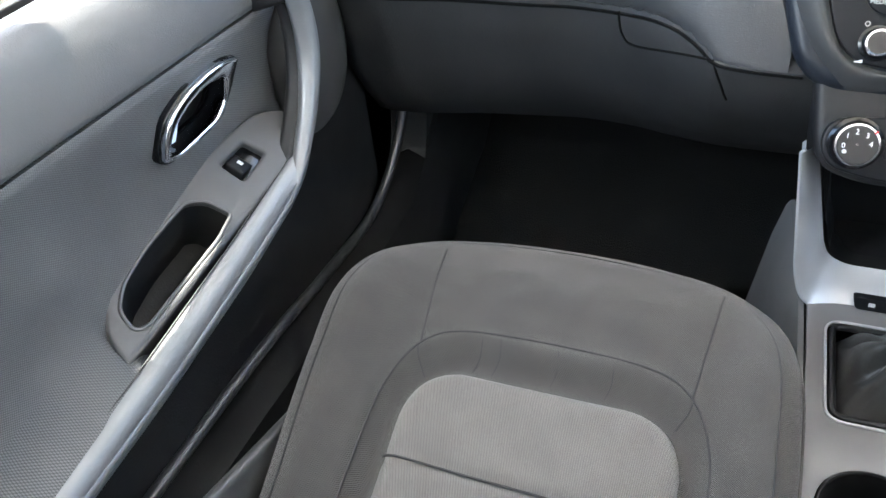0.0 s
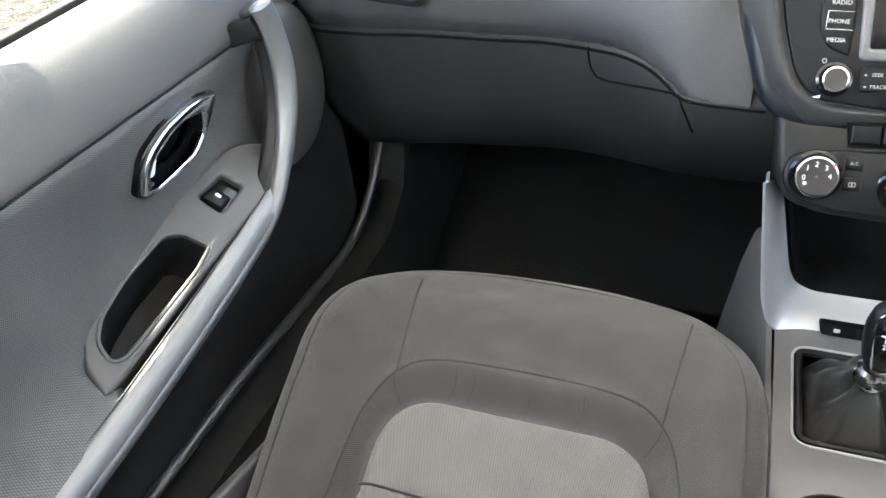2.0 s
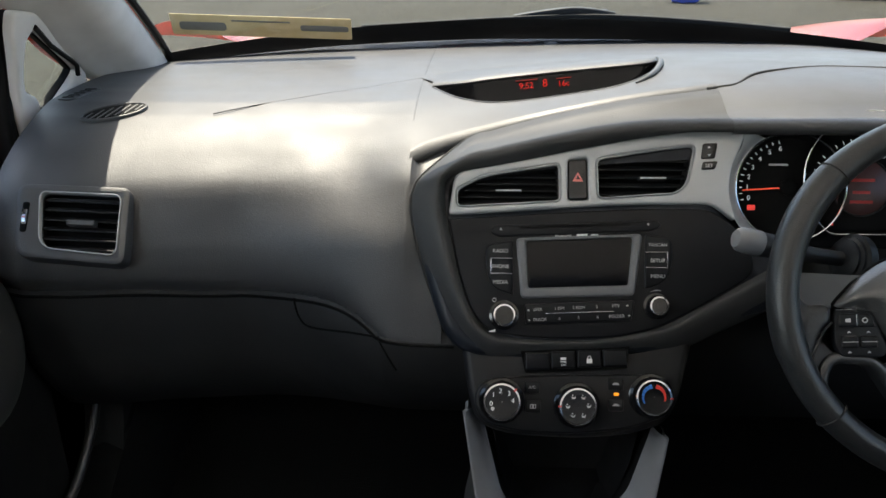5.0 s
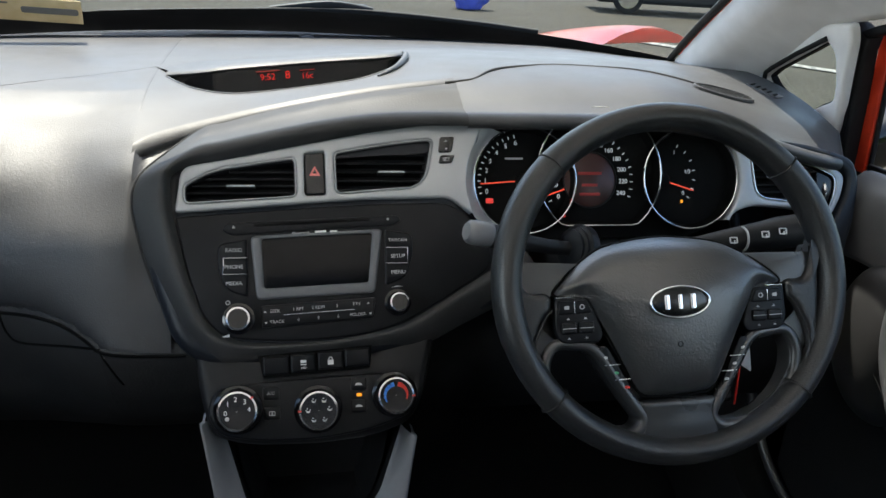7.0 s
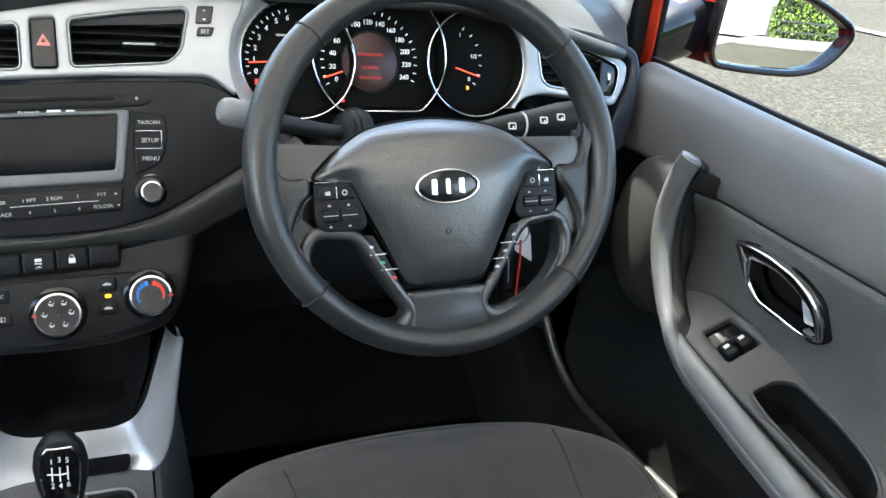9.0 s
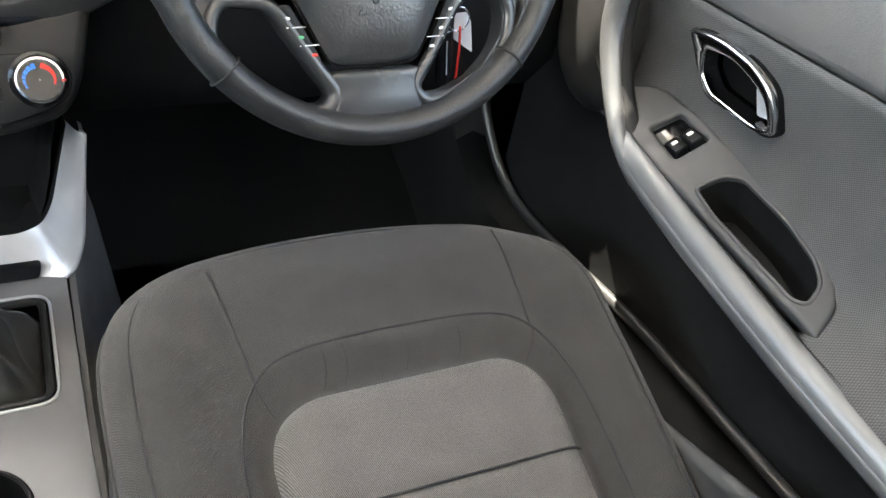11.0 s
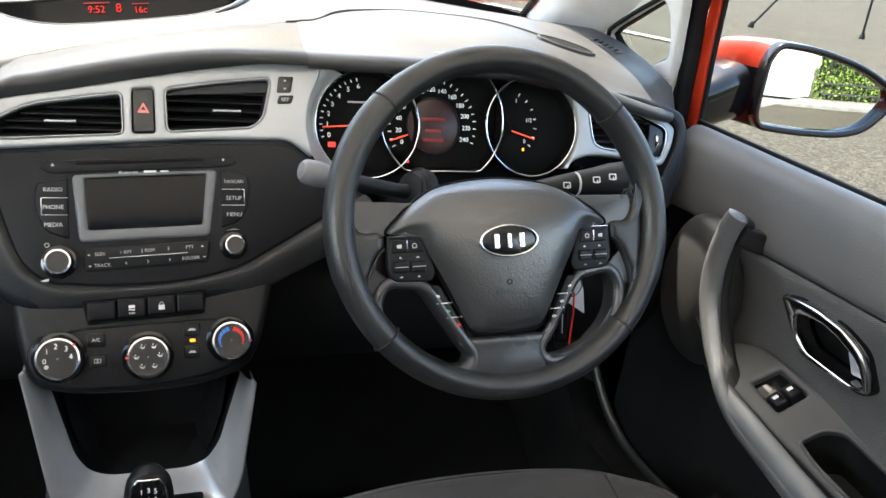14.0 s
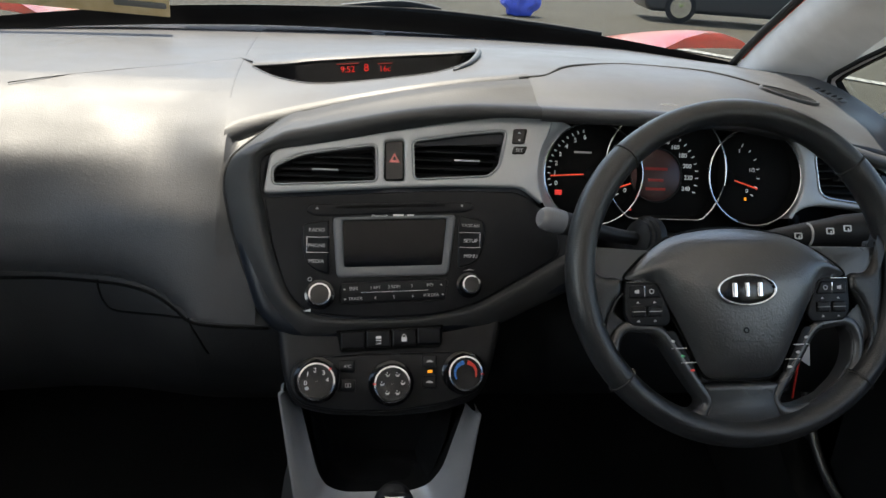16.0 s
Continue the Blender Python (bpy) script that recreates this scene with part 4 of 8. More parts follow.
part("surround", loft([[m @ V(p.x, p.y, n) for p in o] for o, n in steps_], close_u=True), DASH, vent)
part("wheel_slot", plate(box2(0.0075, 0.036, 0.003), at2(m, -0.0595, 0.004, 0.0), 0.0, 0.0066, 0.0005), DARK, vent)
part("bright_rim", plate(inset(hole, -0.0006), m, -0.004, 0.0062, 0.0005, [inset(hole, 0.0005)]), SILVER, vent)
part("duct", plate(inset(hole, -0.002), m, -0.05, -0.024, 0.001), DARK, vent)
slats(m, -0.043, 0.046, -0.034, 0.036, 6, vent, BLACK)
tab = part("tab", block(at2(m, 0.004, 0.0, 0.002), 0.032, 0.007, 0.012), SMOOTH, vent)
wheel = lathe([(0.016, -0.003), (0.0175, -0.002), (0.0175, 0.002), (0.016, 0.003)], at2(m, -0.0595, 0.004, -0.008) @ Matrix.Rotation(radians(90), 4, "Y"), 28)
part("thumbwheel", wheel, CHROME, vent)

# demister vents on the dash top at both ends, and the flat grilles beside them
for s in (-1, 1):
    c = V(-0.593, 0.263, 0) if s < 0 else V(0.548, 0.246, 0)
    c.z = ztop(c.x, c.y) + 0.001
    slope = V((ztop(c.x - 0.03, c.y) - ztop(c.x + 0.03, c.y)) / 0.06, (ztop(c.x, c.y - 0.02) - ztop(c.x, c.y + 0.02)) / 0.04, 1)
    m = frame3(c, (s * 0.5, 1, 0.08) if s < 0 else (-0.22, 1, 0.0), slope)
    t = thing("demister_vent", c, "oval slatted demister vent set into the dash top", "air vent", "demister vents")
    oval = circle2(0.022, ru=0.043 if s < 0 else 0.052, n=36)
    part("rim", plate(oval, m, -0.012, 0.0022, 0.0015, [inset(oval, 0.0035)]), DASH, t)
    part("duct", plate(inset(oval, 0.003), m, -0.008, 0.0004, 0.0003), DARK, t)
    for i in range(7 if s < 0 else 4):
        if s < 0:
            u = -0.033 + 0.011 * i
            h = 2 * 0.018 * math.sqrt(max(0.05, 1 - (u / 0.040) ** 2))
            part("slat", block(at2(m, u, 0, 0.0006, -0.75), 0.0026, h, 0.0008, 0.0003), SMOOTH, t)
        else:
            v = -0.0105 + 0.007 * i
            w = 2 * 0.046 * math.sqrt(1 - (v / 0.0185) ** 2)
            part("slat", block(at2(m, 0, v, 0.0006, 0.05), w, 0.0016, 0.0008, 0.0003), SMOOTH, t)
    c = V(-0.672, 0.335, 0) if s < 0 else V(0.655, 0.325, 0)
    c.z = ztop(c.x, c.y)
    slope = V((ztop(c.x - 0.02, c.y) - ztop(c.x + 0.02, c.y)) / 0.04, (ztop(c.x, c.y - 0.02) - ztop(c.x, c.y + 0.02)) / 0.04, 1)
    m = frame3(c, (-s * 0.3, 1, 0.0), slope)
    t = thing("tweeter_grille", c, "small dark slotted grille at the dash corner", "grille", "corner grilles")
    part("plate", plate(rounded([(-0.012, -0.034), (0.012, -0.030), (0.012, 0.034), (-0.010, 0.030)], 0.008), m, -0.004, 0.0012, 0.001), DASH, t)
    for i in range(5):
        part("slot", block(at2(m, 0, -0.022 + 0.011 * i, 0.001, 0.4), 0.016, 0.004, 0.002), DARK, t)

# recessed clock display under its own hood
disp = thing("clock_display", (-0.03, 0.29, 0.28), "recessed black dash-top display with glowing red digits", "display")
rows = [[p + V(0, 0.004, -0.0035) for p in CLOCK_LIP], [p + V(0, 0.0, -0.0022) for p in CLOCK_LIP], [p + V(0, -0.0012, 0.0) for p in CLOCK_LIP], [p + V(0, 0.0006, 0.0016) for p in CLOCK_LIP], [p + V(0, 0.006, 0.0028) for p in CLOCK_LIP], [p + V(0, 0.018, 0.0034) for p in CLOCK_LIP]]
n_lip = len(CLOCK_LIP)
for k in (0.35, 0.7, 1.0):
    row = []
    for i, p in enumerate(CLOCK_LIP):
        q = i / (n_lip - 1)
        end_x, end_y = -0.209 + 0.36 * q, 0.412 + 0.075 * math.sin(math.pi * min(1, 0.15 + q * 0.6))
        x, y = p.x + (end_x - p.x) * k, p.y + 0.018 + (end_y - p.y - 0.018) * k
        up_ = max(0.0, p.z + 0.0034 - ztop(p.x, p.y + 0.018))
        row.append(V(x, y, ztop(x, y) - 0.0006 + up_ * (1 - k) ** 1.4 * (1.0 + 0.3 * k)))
    rows.append(row)
part("hood", loft(rows), DASH, disp, sharp=70)
SCREEN = material("display black", (0.003, 0.003, 0.004), 0.18, spec=0.25)
low_row = [p + V(0, -0.006 * math.sin(math.pi * i / (n_lip - 1)) ** 0.5, -0.034 * math.sin(math.pi * i / (n_lip - 1)) ** 0.5) for i, p in enumerate(CLOCK_LIP)]
part("screen", loft([low_row, [p + V(0, 0.003, -0.003) for p in CLOCK_LIP]]), SCREEN, disp)
arc = resampled(CLOCK_ARC, n_lip)
arc = [V(p.x, p.y, ztop(p.x, p.y) - 0.0004) for p in arc]
part("well", loft([arc, [a.lerp(b, 0.25) + V(0, 0, -0.006 * math.sin(math.pi * i / (n_lip - 1))) for i, (a, b) in enumerate(zip(arc, low_row))], low_row]), DARK, disp)
part("lip", tube([p + V(0, 0, 0.0004) for p in arc], 0.0012, 8), DASH, disp)
cheek = spline([V(0.137, 0.395, ztop(0.137, 0.395) + 0.004), V(0.135, 0.36, 0.3235), V(0.125, 0.318, ztop(0.125, 0.318) + 0.003), V(0.108, 0.278, ztop(0.108, 0.278) + 0.002), V(0.086, 0.254, ztop(0.086, 0.254) + 0.0006)], 6)
part("end_cheek", sweep(cheek, circle2(0.0042, n=10), up=(0, 0, 1), scale=lambda q: 0.4 + 0.6 * math.sin(math.pi * min(1.0, 0.12 + q * 0.86))), DASH, disp)
m = frame3((-0.045, 0.3265, 0.294), (0, 0.172, 0.985), (0, -0.985, 0.172))
for words, u, v, size in (("9:52", -0.003, 0.0, 0.0115), ("8", 0.022, 0.0035, 0.0145), ("16c", 0.047, 0.0035, 0.011)):
    lettering(words, size, at2(m, u, v, 0.0015, 0.10), RED_LED, disp)
for u, v, w in ((-0.003, 0.0078, 0.030), (0.047, 0.0108, 0.020)):
    part("caption_bar", plate(box2(w, 0.0013, 0.0004), at2(m, u, v, 0.0015, 0.10), 0, 0.0004, 0.0001), RED_DIM, disp)

# ---- centre stack ----
MF = frame3((0, 0, 0), (0, 0.4472, 0.8944), (0, -0.8944, 0.4472))


def fz(points):
    """(x, z) on the slanting face of the stack, as its own (u, v)."""
    return [V(x, z / 0.8944) for x, z in points]


stack = thing("centre_stack", (0, 0.05, -0.05), "dark grey surround of the centre stack with a silver vent trim", "centre console")
body = rounded(fz([(-0.184, 0.205), (-0.180, 0.165), (-0.163, 0.110), (-0.146, 0.066), (-0.118, 0.045), (-0.05, 0.043), (0.06, 0.047), (0.115, 0.058),
                   (0.17, 0.082), (0.26, 0.110), (0.25, 0.142), (0.200, 0.168), (0.168, 0.195), (0.164, 0.22), (0.172, 0.262), (0.06, 0.256), (-0.02, 0.250), (-0.10, 0.242), (-0.155, 0.236)]), 0.04, 6)
lower = rounded(fz([(-0.128, 0.070), (-0.118, 0.010), (-0.108, -0.022), (-0.07, -0.032), (0.0, -0.034), (0.06, -0.030), (0.102, -0.018), (0.117, 0.006), (0.135, 0.075)]), 0.02, 5)
part("lower_block", plate(lower, MF, -0.13, -0.006, 0.010, steps=4), BLACK, stack, "black lower block of the stack")
trim = rounded(fz([(-0.143, 0.187), (-0.136, 0.231), (-0.08, 0.240), (-0.017, 0.252), (0.06, 0.266), (0.133, 0.276), (0.192, 0.284), (0.186, 0.262), (0.174, 0.240), (0.170, 0.212), (0.178, 0.183), (0.164, 0.193), (0.150, 0.201), (0.06, 0.200), (-0.04, 0.194)]),
               [0.006, 0.012, 0.02, 0.02, 0.02, 0.02, 0.01, 0.01, 0.02, 0.02, 0.008, 0.02, 0.02, 0.02, 0.02], 4)
cv1 = rounded(fz([(-0.133, 0.213), (-0.105, 0.227), (-0.060, 0.234), (-0.0185, 0.240), (-0.0175, 0.203), (-0.132, 0.1965)]), [0.006, 0.02, 0.02, 0.006, 0.006, 0.006], 4)
cv2 = rounded(fz([(0.0245, 0.245), (0.08, 0.254), (0.133, 0.260), (0.124, 0.222), (0.112, 0.212), (0.026, 0.206)]), [0.006, 0.02, 0.008, 0.012, 0.012, 0.006], 4)
hz = rounded(fz([(-0.0075, 0.204), (0.0135, 0.2045), (0.0125, 0.246), (-0.0075, 0.244)]), 0.003, 3)
part("surround", plate(body, MF, -0.13, 0.0, 0.014, [inset(c if area2(c) > 0 else c[::-1], -0.001) for c in (cv1, cv2)], steps=5), STACKGREY, stack)

TRIM_TOP = [(-0.145, 0.226), (-0.136, 0.2315), (-0.08, 0.240), (-0.017, 0.252), (0.06, 0.266), (0.133, 0.276), (0.192, 0.284)]


def collar_top(x):
    """Across the collar above the vents: groove, top face, rounded front edge, dark underside."""
    ys, yb = smoothly(SEAM, x) - 0.0015, brow(x)
    row = [V(x, ys, ztop(x, ys) - 0.014), V(x, ys - 0.0008, ztop(x, ys) - 0.003), V(x, ys - 0.004, ztop(x, ys - 0.004) - 0.0002)]
    row += [V(x, y, ztop(x, y)) for y in (ys + (yb - ys) * 0.3, ys + (yb - ys) * 0.55, ys + (yb - ys) * 0.75, yb + 0.010)]
    row += [V(x, yb + 0.004, ztop(x, yb) - 0.002), V(x, yb + 0.001, ztop(x, yb) - 0.005), V(x, yb, ztop(x, yb) - 0.0085), V(x, yb + 0.0015, ztop(x, yb) - 0.012)]
    return row + [MF @ V(x, lerp(TRIM_TOP, x) / 0.8944, 0.0035)]


def collar_side(xo, zo, xi, zi, low, high):
    """The same beside and under the radio: from the outer groove to the fascia's edge."""
    row = []
    for q, n in ((0.0, low - 0.02), (0.01, low - 0.003), (0.09, low), (0.30, low + (high - low) * 0.45), (0.50, low + (high - low) * 0.75), (0.62, low + (high - low) * 0.90), (0.72, low + (high - low) * 0.97), (0.79, high), (0.85, high * 0.93), (0.90, high * 0.76), (0.94, high * 0.5), (1.0, 0.002)):
        row.append(MF @ V(xo + (xi - xo) * q, (zo + (zi - zo) * q) / 0.8944, n))
    return row


stations = [collar_top(x) for x in (COLLAR_END, 0.13, 0.08, 0.03, -0.02, -0.06, -0.095, -0.12)]
stations += [collar_side(*a) for a in (
    (-0.170, 0.2335, -0.1445, 0.2235, -0.002, 0.0215), (-0.1835, 0.2150, -0.1465, 0.207, 0.003, 0.0195), (-0.1865, 0.195, -0.1455, 0.190, 0.002, 0.0175), (-0.1815, 0.168, -0.1395, 0.165, -0.002, 0.0155),
    (-0.1735, 0.140, -0.1325, 0.138, -0.006, 0.014), (-0.1625, 0.110, -0.1235, 0.112, -0.011, 0.013), (-0.150, 0.082, -0.1135, 0.090, -0.016, 0.012), (-0.133, 0.0585, -0.1005, 0.0755, -0.020, 0.011),
    (-0.108, 0.0455, -0.083, 0.0675, -0.008, 0.010), (-0.075, 0.0445, -0.060, 0.0640, -0.006, 0.0085), (-0.03, 0.0495, -0.025, 0.0628, -0.003, 0.007), (0.02, 0.0520, 0.02, 0.0642, -0.003, 0.007),
    (0.07, 0.053, 0.062, 0.0700, -0.006, 0.008), (0.118, 0.056, 0.100, 0.0800, -0.008, 0.009), (0.160, 0.073, 0.138, 0.0985, -0.008, 0.009), (0.205, 0.0915, 0.180, 0.120, -0.008, 0.009), (0.262, 0.114, 0.235, 0.148, -0.008, 0.008))]
columns = [spline([row[k] for row in stations], 5) for k in range(len(stations[0]))]
part("collar", loft(columns), COLLAR, stack, "raised grained collar round the vents and radio", sharp=60)
part("collar_groove", tube(columns[1][:16 * 5], 0.0016, 6), STITCH, stack)
part("vent_trim", plate(trim, MF, -0.006, 0.0075, 0.003, [inset(c if area2(c) > 0 else c[::-1], -0.001) for c in (cv1, cv2, hz)], steps=3), SILVER, stack, "satin silver trim round the vents")
for k, (hole, low, high) in enumerate(((cv1, 0.199, 0.233), (cv2, 0.208, 0.252))):
    hole = hole if area2(hole) > 0 else hole[::-1]
    us = [p.x for p in hole]
    t = thing("air_vent", MF @ V((min(us) + max(us)) / 2, low / 0.8944, 0), "black slatted centre air vent in the silver trim", "air vent", "air vents")
    part("bright_rim", plate(inset(hole, -0.0008), MF, -0.002, 0.0082, 0.0005, [inset(hole, 0.0004)]), SILVER, t)
    part("duct", plate(inset(hole, -0.003), MF, -0.05, -0.028, 0.001), DARK, t)
    part("sleeve", plate(inset(hole, -0.001), MF, -0.028, 0.002, 0.0005, [inset(hole, 0.0012)], back=False), BLACK, t)
    n = 5
    for i in range(n):
        v = (low + (high - low) * (i + 0.5) / n) / 0.8944
        cross = []
        for a, b in zip(hole, hole[1:] + hole[:1]):
            if (a.y - v) * (b.y - v) < 0:
                cross.append(a.x + (b.x - a.x) * (v - a.y) / (b.y - a.y))
        if len(cross) >= 2:
            a, b = min(cross) + 0.001, max(cross) - 0.001
            part("slat", block(at2(MF, (a + b) / 2, v, -0.008) @ Matrix.Rotation(0.45, 4, "X"), b - a, 0.002, 0.013, 0.0007), BLACK, t)
    part("tab", block(at2(MF, (min(us) + max(us)) / 2 + 0.008 * k, (low + high) / 2 / 0.8944 - 0.004, 0.003), 0.030, 0.0035, 0.012, 0.001), SATIN, t)
    part("tab_edge", block(at2(MF, (min(us) + max(us)) / 2 + 0.008 * k, (low + high) / 2 / 0.8944 - 0.004, 0.0092), 0.029, 0.0022, 0.001, 0.0003), SILVER, t)

hazard = thing("hazard_switch", MF @ V(0.003, 0.228, 0), "black hazard switch with a red triangle", "switch")
part("button", plate(hz, MF, -0.004, 0.006, 0.0015), GLOSS, hazard)
tri = rounded([(-0.0062, -0.0052), (0.0062, -0.0052), (0.0, 0.0062)], 0.001, 2)
part("triangle", plate(tri, at2(MF, 0.0028, 0.254, 0.006), 0, 0.0003, 0.0001, [rounded([(-0.0024, -0.0024), (0.0024, -0.0024), (0.0, 0.0022)], 0.0003, 2)]), material("pale red print", (0.75, 0.22, 0.2), 0.5), hazard)
for v0, v1, word in ((0.246, 0.262, ""), (0.235, 0.2435, "SET")):
    t = thing("trip_button", MF @ V(0.146, v0 / 0.8944, 0), "small black trip computer button in the silver trim", "button", "trip buttons")
    q = rounded(fz([(0.139, v0), (0.1545, v0 + 0.0006), (0.158, v1 + 0.0006), (0.1415, v1)]), 0.0025, 3)
    part("cap", plate(q, MF, 0.002, 0.0095, 0.0012), GLOSS, t)
    if word:
        lettering(word, 0.0055, at2(MF, 0.148, (v0 + v1) / 2 / 0.8944, 0.0095), GREYPRINT, t)
    else:
        for dv in (0.0045, -0.0045):
            part("arrow", plate(rounded([(-0.002, -0.001), (0.002, -0.001), (0, 0.0014)] if dv > 0 else [(-0.002, 0.001), (0, -0.0014), (0.002, 0.001)], 0.0003, 2), at2(MF, 0.148, (v0 + v1) / 2 / 0.8944 + dv, 0.0095), 0, 0.0003, 0.0001), GREYPRINT, t)

# radio
radio = thing("car_radio", MF @ V(0, 0.07, 0), "black car radio with a dark screen and two knobs", "car radio")
panel = rounded(fz([(-0.1425, 0.1835), (-0.130, 0.130), (-0.114, 0.088), (-0.092, 0.069), (-0.03, 0.0635), (0.05, 0.067), (0.098, 0.079), (0.137, 0.098), (0.20, 0.132), (0.192, 0.165), (0.170, 0.185), (0.148, 0.1965), (0.06, 0.1955), (-0.04, 0.190)]),
                [0.004, 0.02, 0.03, 0.03, 0.03, 0.03, 0.03, 0.03, 0.02, 0.03, 0.03, 0.02, 0.02, 0.02], 5)
part("fascia", plate(panel, MF, -0.004, 0.0045, 0.0025, steps=3), SATIN, radio)
top_strip = rounded(fz([(-0.095, 0.1705), (-0.085, 0.1655), (0.085, 0.1735), (0.096, 0.178), (0.092, 0.184), (-0.05, 0.1785), (-0.09, 0.1775)]), 0.003, 3)
strip = part("disc_strip", plate(top_strip, MF, 0.003, 0.0062, 0.0014), SATIN, radio)
part("disc_slot", plate(rounded(fz([(-0.062, 0.1735), (0.061, 0.1785), (0.061, 0.181), (-0.062, 0.1760)]), 0.001, 3), MF, 0.006, 0.0066, 0.0002), DARK, strip)
lettering("Bluetooth", 0.0046, at2(MF, -0.013, 0.1672 / 0.8944, 0.0046, 0.025), WHITE, radio, 0.0003)
for u, w in ((0.006, 0.012), (0.020, 0.008)):
    part("logo_bar", plate(box2(w, 0.0032, 0.0006), at2(MF, u + 0.002, 0.1682 / 0.8944, 0.0045, 0.025), 0, 0.0003, 0.0001), WHITE, radio)
for u, shape in ((-0.083, "up"), (0.081, "o")):
    part("symbol", plate(rounded([(-0.002, -0.0014), (0.002, -0.0014), (0, 0.0018)], 0.0003, 2) if shape == "up" else circle2(0.0014, n=10), at2(MF, u, (0.1735 if u < 0 else 0.180) / 0.8944, 0.0062), 0, 0.0003, 0.0001), GREYPRINT, strip)
bezel = rounded(fz([(-0.066, 0.1645), (-0.060, 0.104), (0.0655, 0.1085), (0.0745, 0.1705)]), 0.006, 4)
glass = rounded(fz([(-0.0535, 0.161), (-0.051, 0.1155), (0.0575, 0.1195), (0.0625, 0.1655)]), 0.002, 3)
glass = glass if area2(glass) > 0 else glass[::-1]
part("screen_bezel", plate(bezel, MF, 0.002, 0.0078, 0.003, [inset(glass, -0.001)], steps=3), material("grey bezel", (0.115, 0.119, 0.127), 0.45), radio)
part("screen", plate(inset(glass, -0.0015), MF, 0.0, 0.0048, 0.0006), material("black screen", (0.004, 0.004, 0.005), 0.22, spec=0.2), radio, "blank black screen")
for side, words in ((-1, ("RADIO", "PHONE", "MEDIA")), (1, ("TA/SCAN", "SETUP", "MENU"))):
    k = -1 if side < 0 else 1
    x0 = -0.0705 if side < 0 else 0.0785
    z0 = 0.136 if side < 0 else 0.144
    o = rounded([(x0 + k * 0.028, z0 / 0.8944 + 0.024), (x0 - k * 0.001, z0 / 0.8944 + 0.029), (x0 - k * 0.002, z0 / 0.8944 - 0.032), (x0 + k * 0.020, z0 / 0.8944 - 0.026), (x0 + k * 0.030, z0 / 0.8944)], [0.006, 0.002, 0.002, 0.012, 0.012], 4)
    pad = part("button_pad", plate(o, MF, 0.002, 0.0072, 0.0022, steps=3), SATIN, radio)
    for i, w in enumerate(words):
        lettering(w, 0.0058 if len(w) < 7 else 0.0050, at2(MF, x0 + k * 0.0125, z0 / 0.8944 + 0.017 - 0.0175 * i, 0.0072), GREYPRINT, pad, 0.0003)
    for dv in (0.0088, -0.0082):
        part("bright_line", block(at2(MF, x0 + k * 0.011, z0 / 0.8944 + dv, 0.0074), 0.024, 0.0009, 0.0008, 0.0002), CHROME, pad)
    part("bright_line", block(at2(MF, x0 + k * 0.0232, z0 / 0.8944 + 0.0003, 0.0074), 0.0009, 0.0172, 0.0008, 0.0002), CHROME, pad)
keys = rounded(fz([(-0.056, 0.0985), (-0.055, 0.0775), (0.0625, 0.084), (0.0655, 0.104)]), 0.003, 4)
bank = part("preset_keys", plate(keys, MF, 0.002, 0.0066, 0.0016), SATIN, radio)
for w, u, dv in (("SEEK", -0.041, 0.0052), ("1 RPT", -0.017, 0.0052), ("2 RDM", 0.004, 0.0052), ("3", 0.024, 0.0052), ("PTY", 0.045, 0.0052),
                 ("TRACK", -0.039, -0.0062), ("4", -0.017, -0.0062), ("5", 0.004, -0.0062), ("6", 0.025, -0.0062), ("FOLDER", 0.046, -0.0062)):
    lettering(w, 0.0048, at2(MF, u, (0.091 + 0.056 * (u - 0.004)) / 0.8944 + dv, 0.0066, 0.05), GREYPRINT, bank, 0.0003)
for u, dv, up in ((-0.0515, 0.0052, 1), (0.0575, 0.0052, 1), (-0.0505, -0.0062, -1), (0.0595, -0.0062, -1)):
    part("arrow", plate(rounded([(-0.0016, -0.0008 * up), (0.0016, -0.0008 * up), (0, 0.0012 * up)], 0.0002, 2), at2(MF, u, (0.091 + 0.056 * (u - 0.004)) / 0.8944 + dv, 0.0066), 0, 0.0003, 0.0001), GREYPRINT, bank)
part("bright_line", block(at2(MF, 0.005, 0.091 / 0.8944, 0.0068, 0.05), 0.075, 0.001, 0.0008, 0.0002), CHROME, bank)
for u, z, r in ((-0.0785, 0.087, 0.0125), (0.0895, 0.0985, 0.0105)):
    q = at2(MF, u, z / 0.8944, 0.0)
    knob = part("knob", lathe([(r + 0.004, 0.004), (r + 0.004, 0.006), (r + 0.001, 0.007), (r, 0.009), (r * 0.97, 0.021), (r * 0.82, 0.023), (0.001, 0.0226)], q, 36), GLOSS, radio)
    part("ring", lathe([(r * 0.98, 0.018), (r * 1.02, 0.0215), (r * 0.96, 0.0235), (r * 0.82, 0.0238), (r * 0.8, 0.022)], q, 36), CHROME, knob)
    part("symbol", plate(circle2(0.0024, n=14), at2(MF, u - 0.011, z / 0.8944 + 0.017, 0.0045), 0, 0.0003, 0.0001, [circle2(0.0017, n=14)]) if u < 0 else plate(rounded([(-0.007, 0), (0, 0.0022), (0.007, 0.001), (0, 0.0012)], 0.0006, 3), at2(MF, u, z / 0.8944 + 0.016, 0.0045), 0, 0.0003, 0.0001), GREYPRINT, radio)
part("volume_wedge", plate(rounded([(-0.006, -0.001), (0.004, -0.001), (0.004, 0.0022)], 0.0003, 2), at2(MF, -0.092, 0.071 / 0.8944 + 0.0, 0.0045), 0, 0.0003, 0.0001), WHITE, radio)

